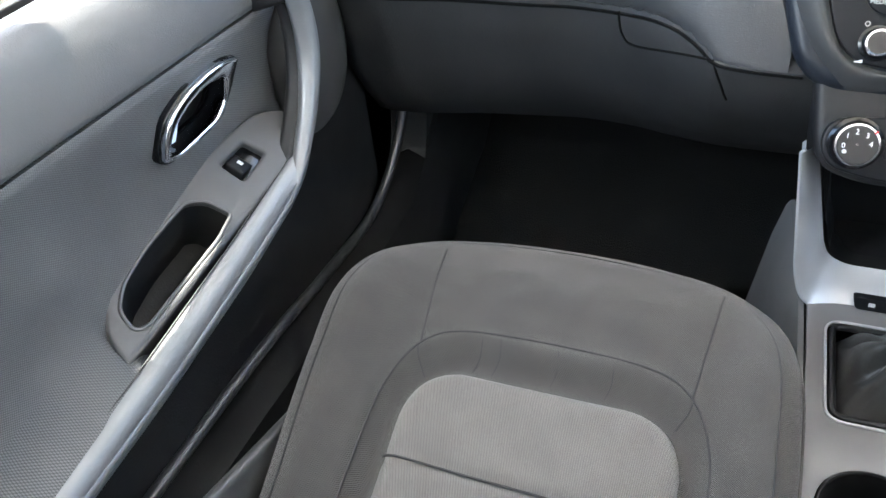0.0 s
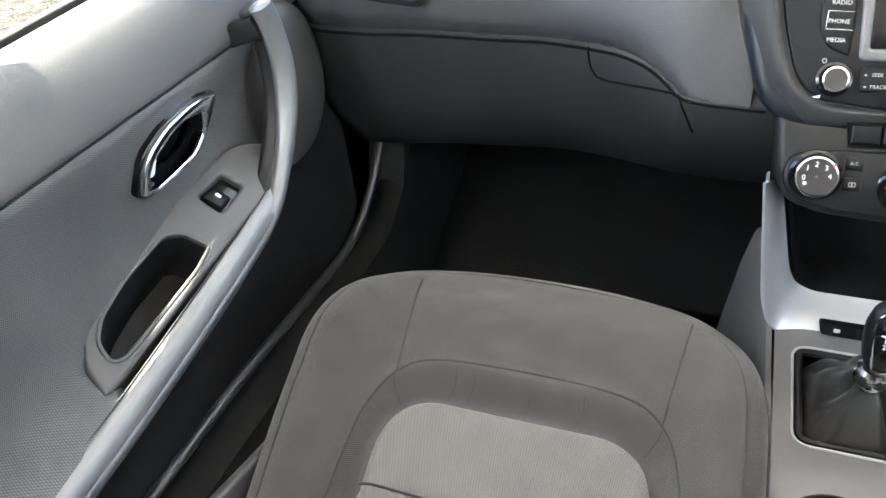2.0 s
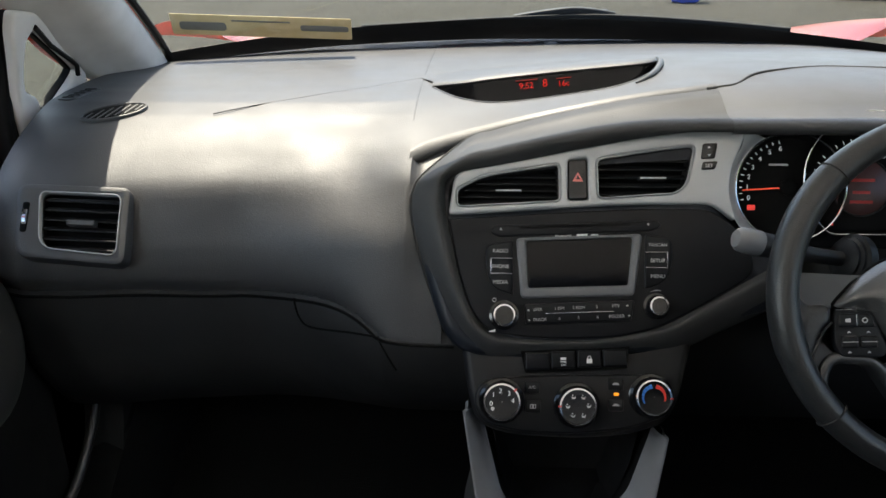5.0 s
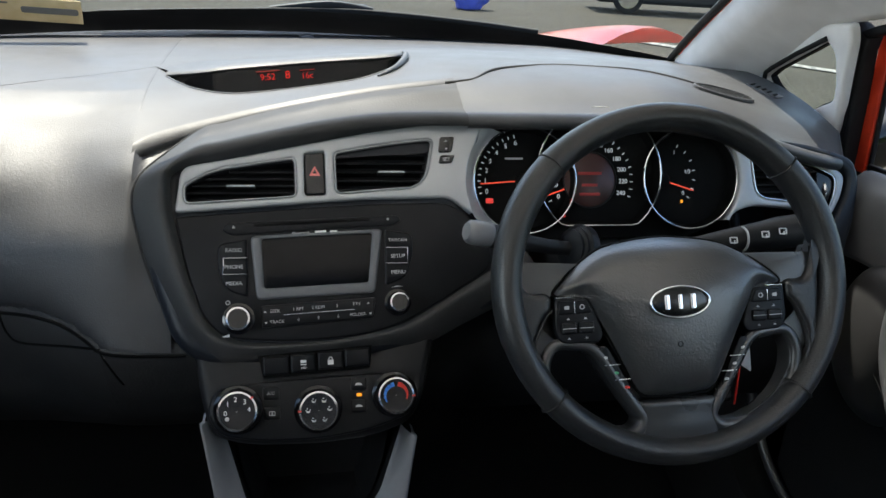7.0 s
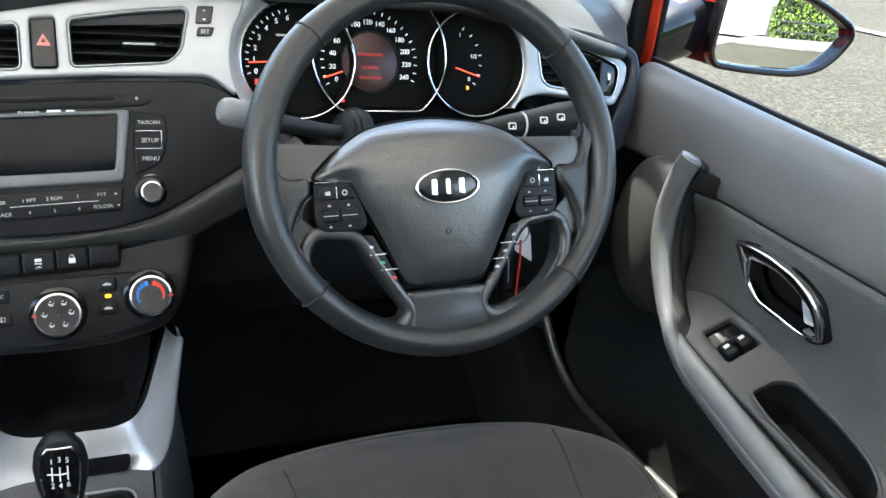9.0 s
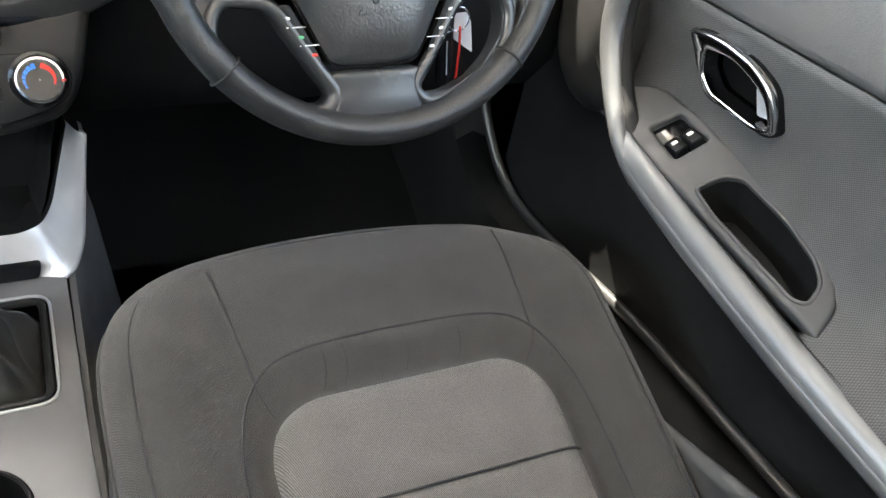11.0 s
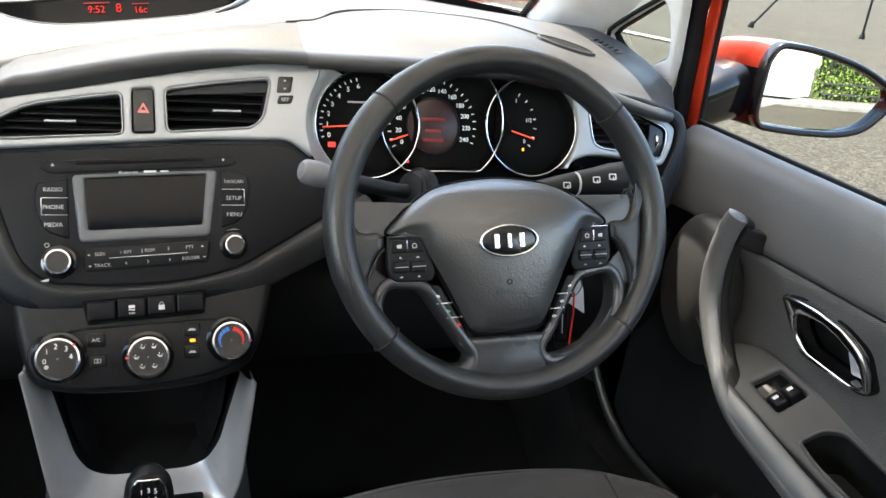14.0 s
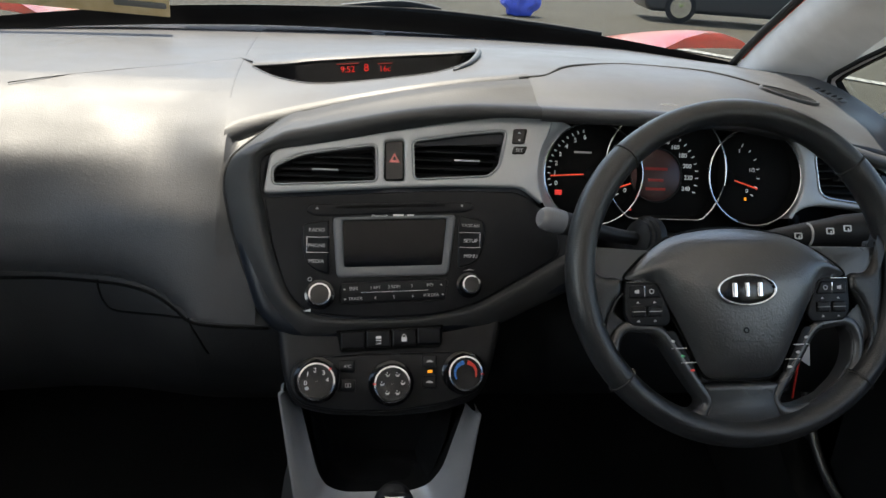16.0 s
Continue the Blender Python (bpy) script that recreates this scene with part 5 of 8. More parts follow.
# row of switches below the radio
row = thing("switch_row", MF @ V(0.002, 0.045, 0), "black strip of four switches below the radio", "switch panel")
part("tray", plate(rounded(fz([(-0.060, 0.054), (-0.054, 0.030), (0.058, 0.036), (0.061, 0.060)]), 0.003, 3), MF, -0.002, 0.0015, 0.0008), DARK, row)
for i in range(4):
    u = -0.041 + 0.0285 * i
    sw = part("switch", plate(box2(0.0270, 0.019, 0.0015), at2(MF, u, (0.0445 + 0.0016 * (i - 1.5) * 1.0) / 0.8944, 0.0, 0.03), 0.0, 0.006, 0.0022, steps=3), SATIN, row)
    if i in (1, 2):
        q = at2(MF, u, (0.0435 + 0.0016 * (i - 1.5)) / 0.8944, 0.006, 0.03)
        if i == 2:
            part("padlock", plate(box2(0.006, 0.005, 0.0006), at2(q, 0, -0.001), 0, 0.0003, 0.0001), WHITE, sw)
            part("padlock_bow", tube([q @ V(0.0019 * math.cos(a), 0.0015 + 0.003 * math.sin(a), 0.0002) for a in [math.pi * k / 8 for k in range(9)]], 0.0004, 6), WHITE, sw)
        else:
            for du, dv, w, h in ((0, 0.0026, 0.006, 0.003), (-0.0016, -0.0004, 0.003, 0.0012), (0.0016, -0.0008, 0.003, 0.0012)):
                part("stability_mark", plate(box2(w, h, 0.0005), at2(q, du, dv), 0, 0.0003, 0.0001), WHITE, sw)
            lettering("OFF", 0.0032, at2(q, 0, -0.0042), WHITE, sw, 0.0003)

# climate panel
climate = thing("climate_panel", MF @ V(0, -0.04, 0), "gloss black climate panel with three chrome-ringed dials", "climate control")
plate_outline = rounded(fz([(-0.112, 0.000), (-0.104, 0.022), (-0.06, 0.027), (0.06, 0.031), (0.100, 0.030), (0.112, 0.012), (0.103, -0.008), (0.06, -0.022), (0.0, -0.0285), (-0.06, -0.0275), (-0.100, -0.020)]), 0.022, 5)
part("fascia", plate(plate_outline, MF, -0.004, 0.004, 0.003, steps=3), SATIN, climate)
for u, z, r in ((-0.080, 0.003, 0.0205), (0.002, 0.0, 0.0205), (0.083, 0.0105, 0.0195)):
    q = at2(MF, u, z / 0.8944, 0.0)
    dial = part("dial", lathe([(r + 0.005, 0.003), (r + 0.0045, 0.006), (r + 0.001, 0.008), (r, 0.010), (r * 0.985, 0.021), (r * 0.9, 0.0225), (0.001, 0.0222)], q, 40), GLOSS, climate)
    part("chrome_ring", lathe([(r * 0.99, 0.0195), (r * 1.015, 0.0215), (r * 0.97, 0.0238), (r * 0.885, 0.0240), (r * 0.87, 0.0222)], q, 40), CHROME, dial)
    f = at2(q, 0, 0, 0.0224)
    if u < -0.05:
        for w, a in (("0", 190), ("1", 142), ("2", 98), ("3", 50), ("4", 6)):
            lettering(w, 0.0072, at2(f, 0.0118 * math.cos(radians(a)), 0.0118 * math.sin(radians(a))), WHITE, dial, 0.0003)
        part("fan_mark", plate(circle2(0.0022, n=8), at2(f, -0.0100, -0.0075), 0, 0.0003, 0.0001), GREYPRINT, dial)
        a = radians(42)
        part("pointer", block(at2(f, r * 0.95 * math.cos(a), r * 0.95 * math.sin(a), 0.0015, a), 0.0035, 0.0018, 0.001), REDPRINT, dial)
    elif u < 0.05:
        for a in (118, 62, 5, 180, 240, 300):
            e = at2(f, 0.0112 * math.cos(radians(a)), 0.0112 * math.sin(radians(a)))
            part("airflow_mark", plate(rounded([(-0.0026, 0.001), (-0.001, -0.0018), (0.0018, -0.0018), (0.003, 0.002), (0.001, -0.0004)], 0.0004, 2), e, 0, 0.0003, 0.0001), GREYPRINT, dial)
            part("airflow_dot", plate(circle2(0.0007, n=8), at2(e, -0.0005, 0.0022), 0, 0.0003, 0.0001), GREYPRINT, dial)
        part("pointer", block(at2(f, -r * 0.95, 0.0, 0.0015), 0.0035, 0.0018, 0.001), REDPRINT, dial)
    else:
        for start, stop, mat in ((205, 108, BLUEPRINT), (72, -12, REDPRINT)):
            for k in range(6):
                a = radians(start + (stop - start) * k / 5)
                wide = 0.0014 + 0.0006 * (k if mat is BLUEPRINT else 5 - k) * 0.8
                part("scale_mark", block(at2(f, 0.0118 * math.cos(a), 0.0118 * math.sin(a), 0.0002, a), wide * 1.2, 0.0036, 0.0004, 0.0001), mat, dial)
        part("pointer", block(at2(f, r * 0.95, -0.001, 0.0015), 0.0035, 0.0018, 0.001), REDPRINT, dial)
for u, z, words in ((-0.0465, 0.0165, "A/C"), (-0.0455, -0.002, ""), (0.045, 0.0215, ""), (0.045, 0.001, "")):
    b = part("button", plate(box2(0.017, 0.0135, 0.003), at2(MF, u, z / 0.8944), 0.002, 0.0056, 0.0012), SATIN, climate)
    q = at2(MF, u, z / 0.8944, 0.0056)
    if words:
        lettering(words, 0.0048, q, GREYPRINT, b, 0.0003)
    elif u < 0:
        part("heated_window_mark", plate(box2(0.0065, 0.0045, 0.001), q, 0, 0.0003, 0.0001, [box2(0.0052, 0.0032, 0.0006)]), GREYPRINT, b)
        part("heated_window_mark", plate(box2(0.0012, 0.004, 0.0002), q, 0, 0.0003, 0.0001), GREYPRINT, b)
    else:
        part("air_mark", plate(rounded([(-0.0042, -0.001), (0.0042, -0.001), (0.003, 0.0006), (0.001, 0.0016), (-0.0018, 0.0014), (-0.0034, 0.0)], 0.0005, 2), at2(q, 0, 0.0), 0, 0.0003, 0.0001), GREYPRINT, b)
part("amber_lamp", plate(box2(0.0055, 0.0032, 0.0005), at2(MF, 0.0455, 0.0115 / 0.8944, 0.004), 0, 0.001, 0.0003), AMBER, climate, "lit amber indicator")

# ---- instrument cluster behind the wheel ----
MC = frame3((0.33, 0.125, 0.2), (0, 0.35, 1), (0, -1, 0.35))
cluster = thing("instrument_cluster", (0.345, 0.13, 0.15), "three round black instruments with chrome rings and red needles", "instrument cluster")
hood_outline = rounded([(-0.152, -0.02), (-0.14, 0.06), (-0.10, 0.095), (0.0, 0.105), (0.10, 0.10), (0.17, 0.075), (0.195, 0.03), (0.19, -0.02), (0.14, -0.055), (-0.10, -0.055)], 0.03, 5)
part("housing", plate(hood_outline, MC, -0.06, -0.018, 0.003), DARK, cluster)
part("face", plate(inset(hood_outline, 0.002), MC, -0.018, -0.012, 0.001), DARK, cluster)


def gauge_ring(outline, name, mat, r):
    part(name, tube([MC @ V(p.x, p.y, 0.0) for p in outline], r, 8, closed=True, up=(0, -1, 0.3)), mat, cluster, "chrome ring" if mat is CHROME else "")


tach = circle2(0.0622, -0.0825, 0.0147, 48)
speedo = [V(0.010 + p.x, max(p.y, -0.0627) + 0.024) for p in circle2(0.078, 0, 0, 56)]
fuel = circle2(0.0614, 0.1275, 0.018, 48)
for o in (tach, speedo, fuel):
    o2 = o if area2(o) > 0 else o[::-1]
    gauge_ring(o2, "ring", CHROME, 0.0013)
    part("dial_wall", loft([[MC @ V(p.x, p.y, 0.0) for p in o2], [MC @ V(p.x, p.y, -0.014) for p in inset(o2, 0.006)]], close_u=True), DARK, cluster)


def numerals(c, r, items, size):
    for word, a in items:
        lettering(word, size, at2(MC, c[0] + r * math.cos(radians(a)), c[1] + r * math.sin(radians(a)), -0.011), NUMERAL, cluster, 0.0003, name="numeral")


def ticks(c, r, angles, w=0.004):
    for a in angles:
        part("tick", block(at2(MC, c[0] + r * math.cos(radians(a)), c[1] + r * math.sin(radians(a)), -0.011, radians(a)), w, 0.0010, 0.0004, 0.0001), NUMERAL, cluster)


numerals((-0.0825, 0.0147), 0.0455, [("0", 196), ("1", 180), ("2", 165), ("3", 150), ("4", 134), ("5", 117), ("6", 101)], 0.0078)
ticks((-0.0825, 0.0147), 0.053, [196 - 7.9 * k for k in range(13)], 0.0035)
part("unit_bar", block(at2(MC, -0.093, 0.041, -0.011), 0.022, 0.0022, 0.0004, 0.0001), GREYPRINT, cluster)
sp = (0.0005, 0.0158)
numerals(sp, 0.0435, [(str(v), 207 - v * 0.95) for v in range(0, 260, 20)], 0.0076)
ticks(sp, 0.0545, [207 - k * 9.5 for k in range(25)], 0.004)
lettering("km/h", 0.0045, at2(MC, sp[0], sp[1] + 0.055, -0.011), GREYPRINT, cluster, 0.0003)
part("centre_display", plate(circle2(0.0325, *sp, 40), MC, -0.013, -0.0085, 0.001), material("dark red glass", (0.03, 0.004, 0.003), 0.3), cluster, "dim red round trip display")
part("centre_ring", tube([MC @ V(p.x, p.y, -0.008) for p in circle2(0.033, *sp, 44)], 0.0011, 6, closed=True, up=(0, -1, 0.3)), SATIN, cluster)
for dv, w in ((0.008, 0.03), (-0.006, 0.02), (-0.017, 0.026)):
    part("readout_bar", plate(box2(w, 0.0035, 0.0004), at2(MC, sp[0], sp[1] + dv, -0.0085), 0, 0.0003, 0.0001), glow("red readout", (0.22, 0.01, 0.008), 0.03), cluster)
numerals((0.095, 0.020), 0.034, [("1", 62), ("1/2", 11), ("0", -36)], 0.0068)
ticks((0.095, 0.020), 0.0425, [-36, -20, -5, 11, 28, 45, 62], 0.004)


def needle(c, a, r0, r1):
    a = radians(a)
    part("needle", block(at2(MC, c[0] + (r0 + r1) / 2 * math.cos(a), c[1] + (r0 + r1) / 2 * math.sin(a), -0.008, a), r1 - r0, 0.0016, 0.001, 0.0003), NEEDLE, cluster, "lit red needle")


needle((-0.0825, 0.0147), 184, 0.010, 0.052)
needle(sp, 199, 0.034, 0.057)
needle((0.095, 0.0155), -17, 0.006, 0.042)
for c in ((-0.0825, 0.0147), (0.095, 0.0155)):
    part("boss", lathe([(0.009, -0.012), (0.009, -0.007), (0.006, -0.005), (0.001, -0.005)], at2(MC, *c), 20), DARK, cluster)
part("warning_lamp", block(at2(MC, -0.123, -0.0087, -0.011), 0.009, 0.006, 0.0006), glow("red warning lamp", (1.0, 0.06, 0.05), 0.1), cluster, "lit red warning lamp")
part("belt_lamp", plate(rounded([(-0.004, -0.005), (0.004, -0.005), (0.002, 0.003), (0, 0.006), (-0.002, 0.003)], 0.001, 2), at2(MC, -0.033, -0.0236, -0.011), 0, 0.0006, 0.0002), glow("red belt lamp", (1.0, 0.05, 0.04), 0.12), cluster, "lit red belt lamp")
part("fuel_lamp", block(at2(MC, 0.121, -0.010, -0.011), 0.003, 0.004, 0.0006), AMBER, cluster, "lit amber fuel lamp")

# silver surround and vent at the driver's end
right_trim = rounded([(0.170, -0.036), (0.187, -0.0212), (0.212, -0.0155), (0.279, -0.0205), (0.316, -0.0295), (0.331, -0.0032), (0.335, 0.0215), (0.322, 0.0305), (0.281, 0.0455), (0.215, 0.058), (0.172, 0.070), (0.186, 0.045), (0.191, 0.018), (0.185, -0.012)], [0.006, 0.02, 0.02, 0.02, 0.008, 0.02, 0.01, 0.02, 0.02, 0.02, 0.006, 0.02, 0.02, 0.02], 4)
rv = rounded([(0.204, 0.0497), (0.208, 0.0234), (0.212, 0.0009), (0.222, -0.0063), (0.258, -0.0104), (0.290, -0.0149), (0.311, -0.0195), (0.3195, 0.0), (0.3205, 0.0195), (0.282, 0.036)], [0.008, 0.02, 0.012, 0.012, 0.02, 0.02, 0.006, 0.01, 0.008, 0.02], 4)
rv = rv if area2(rv) > 0 else rv[::-1]
t = thing("air_vent", MC @ V(0.26, -0.02, 0), "black slatted air vent in silver trim by the driver's door", "air vent", "air vents")
part("silver_trim", plate(right_trim, MC, -0.02, 0.006, 0.003, [inset(rv, -0.001)], steps=3), SILVER, t, "satin silver trim")
part("bright_rim", plate(inset(rv, -0.0008), MC, -0.004, 0.0068, 0.0005, [inset(rv, 0.0005)]), CHROME, t)
part("duct", plate(inset(rv, -0.002), MC, -0.05, -0.024, 0.001), DARK, t)
slats(MC, lambda v: 0.2095 + 0.0015 * (v < 0.0), 0.297, -0.010, 0.044, 6, t, BLACK)
part("tab", block(at2(MC, 0.25, 0.018, 0.002), 0.030, 0.006, 0.012), SATIN, t)
part("thumbwheel_panel", plate(rounded([(0.294, -0.014), (0.309, -0.018), (0.317, 0.0), (0.318, 0.018), (0.296, 0.027)], 0.004, 3), MC, -0.012, 0.004, 0.001), GLOSS, t)
part("thumbwheel", lathe([(0.013, -0.002), (0.014, 0.0), (0.013, 0.002)], at2(MC, 0.307, 0.004, -0.006) @ Matrix.Rotation(radians(90), 4, "Y"), 24), CHROME, t)
# dark end border of the dash, beyond the vent
border = rounded([(0.20, 0.070), (0.281, 0.060), (0.322, 0.050), (0.346, 0.040), (0.353, 0.015), (0.346, -0.032), (0.330, -0.082), (0.29, -0.098), (0.308, -0.050), (0.320, -0.030), (0.3345, -0.003), (0.3385, 0.023), (0.324, 0.034), (0.282, 0.049), (0.20, 0.062)], 0.010, 4)
part("end_border", plate(border, MC, -0.03, 0.010, 0.005, steps=4), STACKGREY, dash)
# silver bowl between the vent trim and the rev counter's ring
near_edge = spline([MF @ V(x, z / 0.8944, 0.006) for x, z in ((0.190, 0.276), (0.184, 0.258), (0.173, 0.239), (0.170, 0.212), (0.176, 0.186), (0.190, 0.170), (0.205, 0.160))], 4)
far_edge = [MC @ V(-0.0825 + 0.063 * math.cos(a), 0.0147 + 0.063 * math.sin(a), 0.0005) for a in [radians(118 + (248 - 118) * k / (len(near_edge) - 1)) for k in range(len(near_edge))]]
bowl = [near_edge, [a.lerp(b, 0.3) + V(0.002, -0.001, 0) for a, b in zip(near_edge, far_edge)], [a.lerp(b, 0.7) + V(0.001, -0.001, 0) for a, b in zip(near_edge, far_edge)], far_edge]
part("ring_bowl", loft(bowl), SILVER, cluster, "satin silver bowl round the rev counter", sharp=60)
part("border_line", tube([MC @ V(p[0], p[1], 0.0095) for p in spline([V(0.285, 0.0545), V(0.322, 0.043), V(0.342, 0.031), V(0.3455, 0.010), V(0.339, -0.032), V(0.322, -0.080)], 6)], 0.0009, 6), STITCH, dash)

# ---- steering wheel and column ----
MW = frame3((0.325, -0.12, 0.18), (0, 0.4067, 0.9135), (0, -0.9135, 0.4067))
wheel = thing("steering_wheel", (0.325, -0.06, 0.02), "black leather steering wheel with a chrome oval badge", "steering wheel")
RIM = [V(0.1615 * math.cos(a) - 0.0005, 0.009 + 0.1550 * math.sin(a), -0.004) for a in [2 * math.pi * k / 120 for k in range(120)]]
path = [MW @ p for p in RIM]
wn_ = MW.to_3x3() @ V(0, 0, 1)


def rim_size(q):
    a = 2 * math.pi * q
    grip = 0.10 * (math.exp(-((math.cos(a) - 0.85) / 0.2) ** 2) + math.exp(-((math.cos(a) + 0.85) / 0.2) ** 2)) * (math.sin(a) > -0.35)
    return (1.0 + grip, 1.0 + 0.05 * math.sin(a) ** 2)


part("rim", sweep(path, [V(0.0130 * math.cos(b), 0.0165 * math.sin(b)) for b in [2 * math.pi * k / 20 for k in range(20)]], up=wn_, scale=rim_size, closed=True), LEATHER, wheel)
for a in (136, 44, 222, 318):
    a = radians(a)
    c = V(0.1615 * math.cos(a) - 0.0005, 0.009 + 0.1550 * math.sin(a), -0.004)
    d = V(-math.sin(a), math.cos(a), 0)
    side = V(math.cos(a), math.sin(a), 0)
    ringp = [MW @ (c + side * 0.0142 * math.cos(b) + V(0, 0, 1) * 0.0178 * math.sin(b)) for b in [2 * math.pi * k / 24 for k in range(24)]]
    part("leather_seam", tube(ringp, 0.0009, 6, closed=True, up=MW.to_3x3() @ d), STITCH, wheel)
def crown(u, v):
    """How far the hub's top rolls away towards the windscreen."""
    return 0.020 * (max(0.0, v + 0.006) / 0.058) ** 1.8 * (1 - ease(0.085, 0.125, abs(u)))


# hub, turned a little from straight ahead
MH = at2(MW, -0.006, 0.0, 0.0, radians(2))
half = [(0.152, 0.040), (0.1475, 0.030), (0.1435, 0.0155), (0.138, 0.0065), (0.130, 0.004), (0.121, 0.005), (0.108, 0.012), (0.098, 0.022), (0.06, 0.038)]
spider = half + [(0.0, 0.044)] + [(-u, v) for u, v in half[::-1]] + [(-0.152, 0.0), (-0.142, -0.055), (-0.102, -0.106), (-0.062, -0.130), (0.0, -0.140), (0.062, -0.130), (0.102, -0.106), (0.142, -0.055), (0.152, 0.0)]
openings = []
for s in (-1, 1):
    o = rounded([(s * u, v) for u, v in ((0.114, -0.045), (0.084, -0.049), (0.0765, -0.056), (0.0625, -0.079), (0.047, -0.1025), (0.038, -0.115), (0.043, -0.122), (0.065, -0.122), (0.092, -0.110), (0.108, -0.096), (0.118, -0.080), (0.121, -0.060))], [0.008, 0.01, 0.02, 0.02, 0.02, 0.004, 0.004, 0.02, 0.02, 0.02, 0.02, 0.02], 5)
    openings.append(o if area2(o) > 0 else o[::-1])
bm = plate(rounded(spider, 0.010, 4), MH, -0.026, -0.004, 0.005, openings, steps=4)
for vtx in bm.verts:
    p = MH.inverted() @ vtx.co
    p.z -= crown(p.x, p.y)
    vtx.co = MH @ p
part("spokes", bm, HUBPLASTIC, wheel, "smooth dark grey spokes")
for s in (-1, 1):
    o = openings[0 if s < 0 else 1]
    # soft bezel round each opening
    part("opening_edge", sweep([MH @ V(p.x, p.y, -0.003) for p in inset(o, -0.005)], [V(0.0052 * math.cos(b), 0.0036 * math.sin(b)) for b in [2 * math.pi * k / 12 for k in range(12)]], up=wn_, closed=True), HUBPLASTIC, wheel)
    # leather of the grips flowing into the upper spokes
    o = rounded([(s * u, v) for u, v in ((0.153, 0.046), (0.148, 0.031), (0.1435, 0.016), (0.138, 0.007), (0.130, 0.0045), (0.122, 0.006), (0.115, 0.002), (0.1165, -0.012), (0.124, -0.018), (0.134, -0.040), (0.1375, -0.062), (0.1275, -0.084), (0.132, -0.084), (0.148, -0.045), (0.153, 0.0))], [0.005, 0.008, 0.008, 0.006, 0.006, 0.005, 0.005, 0.006, 0.006, 0.01, 0.01, 0.002, 0.002, 0.02, 0.02], 4)
    part("grip", plate(o, MH, -0.016, 0.003, 0.007, steps=4), LEATHER, wheel)
    line = spline([MH @ V(s * u, v, n) for u, v, n in ((0.1165, -0.010, 0.003), (0.124, -0.018, 0.003), (0.134, -0.040, 0.003), (0.1372, -0.062, 0.003), (0.128, -0.086, 0.002), (0.110, -0.1085, 0.0), (0.085, -0.124, 0.0))], 6)
    part("grip_seam", tube(line, 0.0009, 6, up=wn_), STITCH, wheel)
# bottom spoke with its chamfered face
part("bottom_spoke", plate(rounded([(-0.040, -0.098), (0.040, -0.098), (0.034, -0.112), (0.042, -0.140), (-0.042, -0.140), (-0.034, -0.112)], 0.006, 4), MH, -0.012, 0.0005, 0.004, steps=3), HUBPLASTIC, wheel)
# domed airbag cover
side_ = ((0.112, 0.0035), (0.101, 0.0165), (0.079, 0.0335), (0.052, 0.0455))
inner_ = ((0.090, 0.0025), (0.0815, -0.003), (0.076, -0.0135), (0.064, -0.036), (0.055, -0.054), (0.041, -0.0825), (0.034, -0.091), (0.024, -0.0938))
loop_ = [(-u, v) for u, v in side_] + [(0.0, 0.0515)] + list(side_[::-1]) + list(inner_) + [(0.0, -0.0945)] + [(-u, v) for u, v in inner_[::-1]]
pad = spline([V(u, v, 0) for u, v in loop_], 5, closed=True)
rows = []
def dome(u, v):
    """Height of the cover: a rounded edge, then a gentle crown."""
    d = min(math.hypot(u - p.x, v - p.y) for p in pad)
    return -0.005 + 0.019 * (1 - math.exp(-d / 0.008)) + 0.009 * max(0.0, 1 - (u / 0.12) ** 2 - ((v + 0.012) / 0.09) ** 2) - crown(u, v)


for k in range(22):
    q = (k / 21) ** 1.6
    rows.append([MH @ V(p.x * (1 - q), p.y * (1 - q) + (-0.012) * q, dome(p.x * (1 - q), p.y * (1 - q) - 0.012 * q)) for p in pad])
cover = part("airbag_cover", loft(rows, close_u=True), COVERHIDE, wheel, "grained domed airbag cover", sharp=70)
part("cover_gap", tube([MH @ V(p.x * 1.01, p.y * 1.01, -0.0035 - crown(p.x, p.y)) for p in pad], 0.0014, 6, closed=True, up=wn_), DARK, wheel)
# badge: a plain chrome oval with three bars
MB = at2(MW, -0.0105, -0.009, 0.0245, radians(2))
badge = part("badge", plate(circle2(0.0150, ru=0.0295, n=48), MB, -0.006, 0.0025, 0.001, [circle2(0.0128, ru=0.0270, n=48)], steps=3), CHROME, cover, "chrome oval badge")
part("badge_field", plate(circle2(0.013, ru=0.0272, n=48), MB, -0.006, 0.0008, 0.0003), GLOSS, cover)
for u, w in ((-0.0125, 0.0050), (0.0, 0.0040), (0.0125, 0.0052)):
    part("badge_bar", plate(box2(w, 0.0135, 0.0008), at2(MB, u, 0.0, 0.0008), 0, 0.0012, 0.0004), CHROME, cover)
lettering("AIRBAG", 0.0078, at2(MW, -0.0095, -0.0545, 0.0205, radians(2)) @ Matrix.Rotation(-0.03, 4, "X"), material("embossed mark", (0.02, 0.02, 0.021), 0.3), cover, 0.0006)
part("airbag_mark", plate(circle2(0.0028, n=14), at2(MW, -0.0095, -0.0465, 0.022), 0, 0.0005, 0.0002, [circle2(0.0017, n=14)]), SATIN, cover)
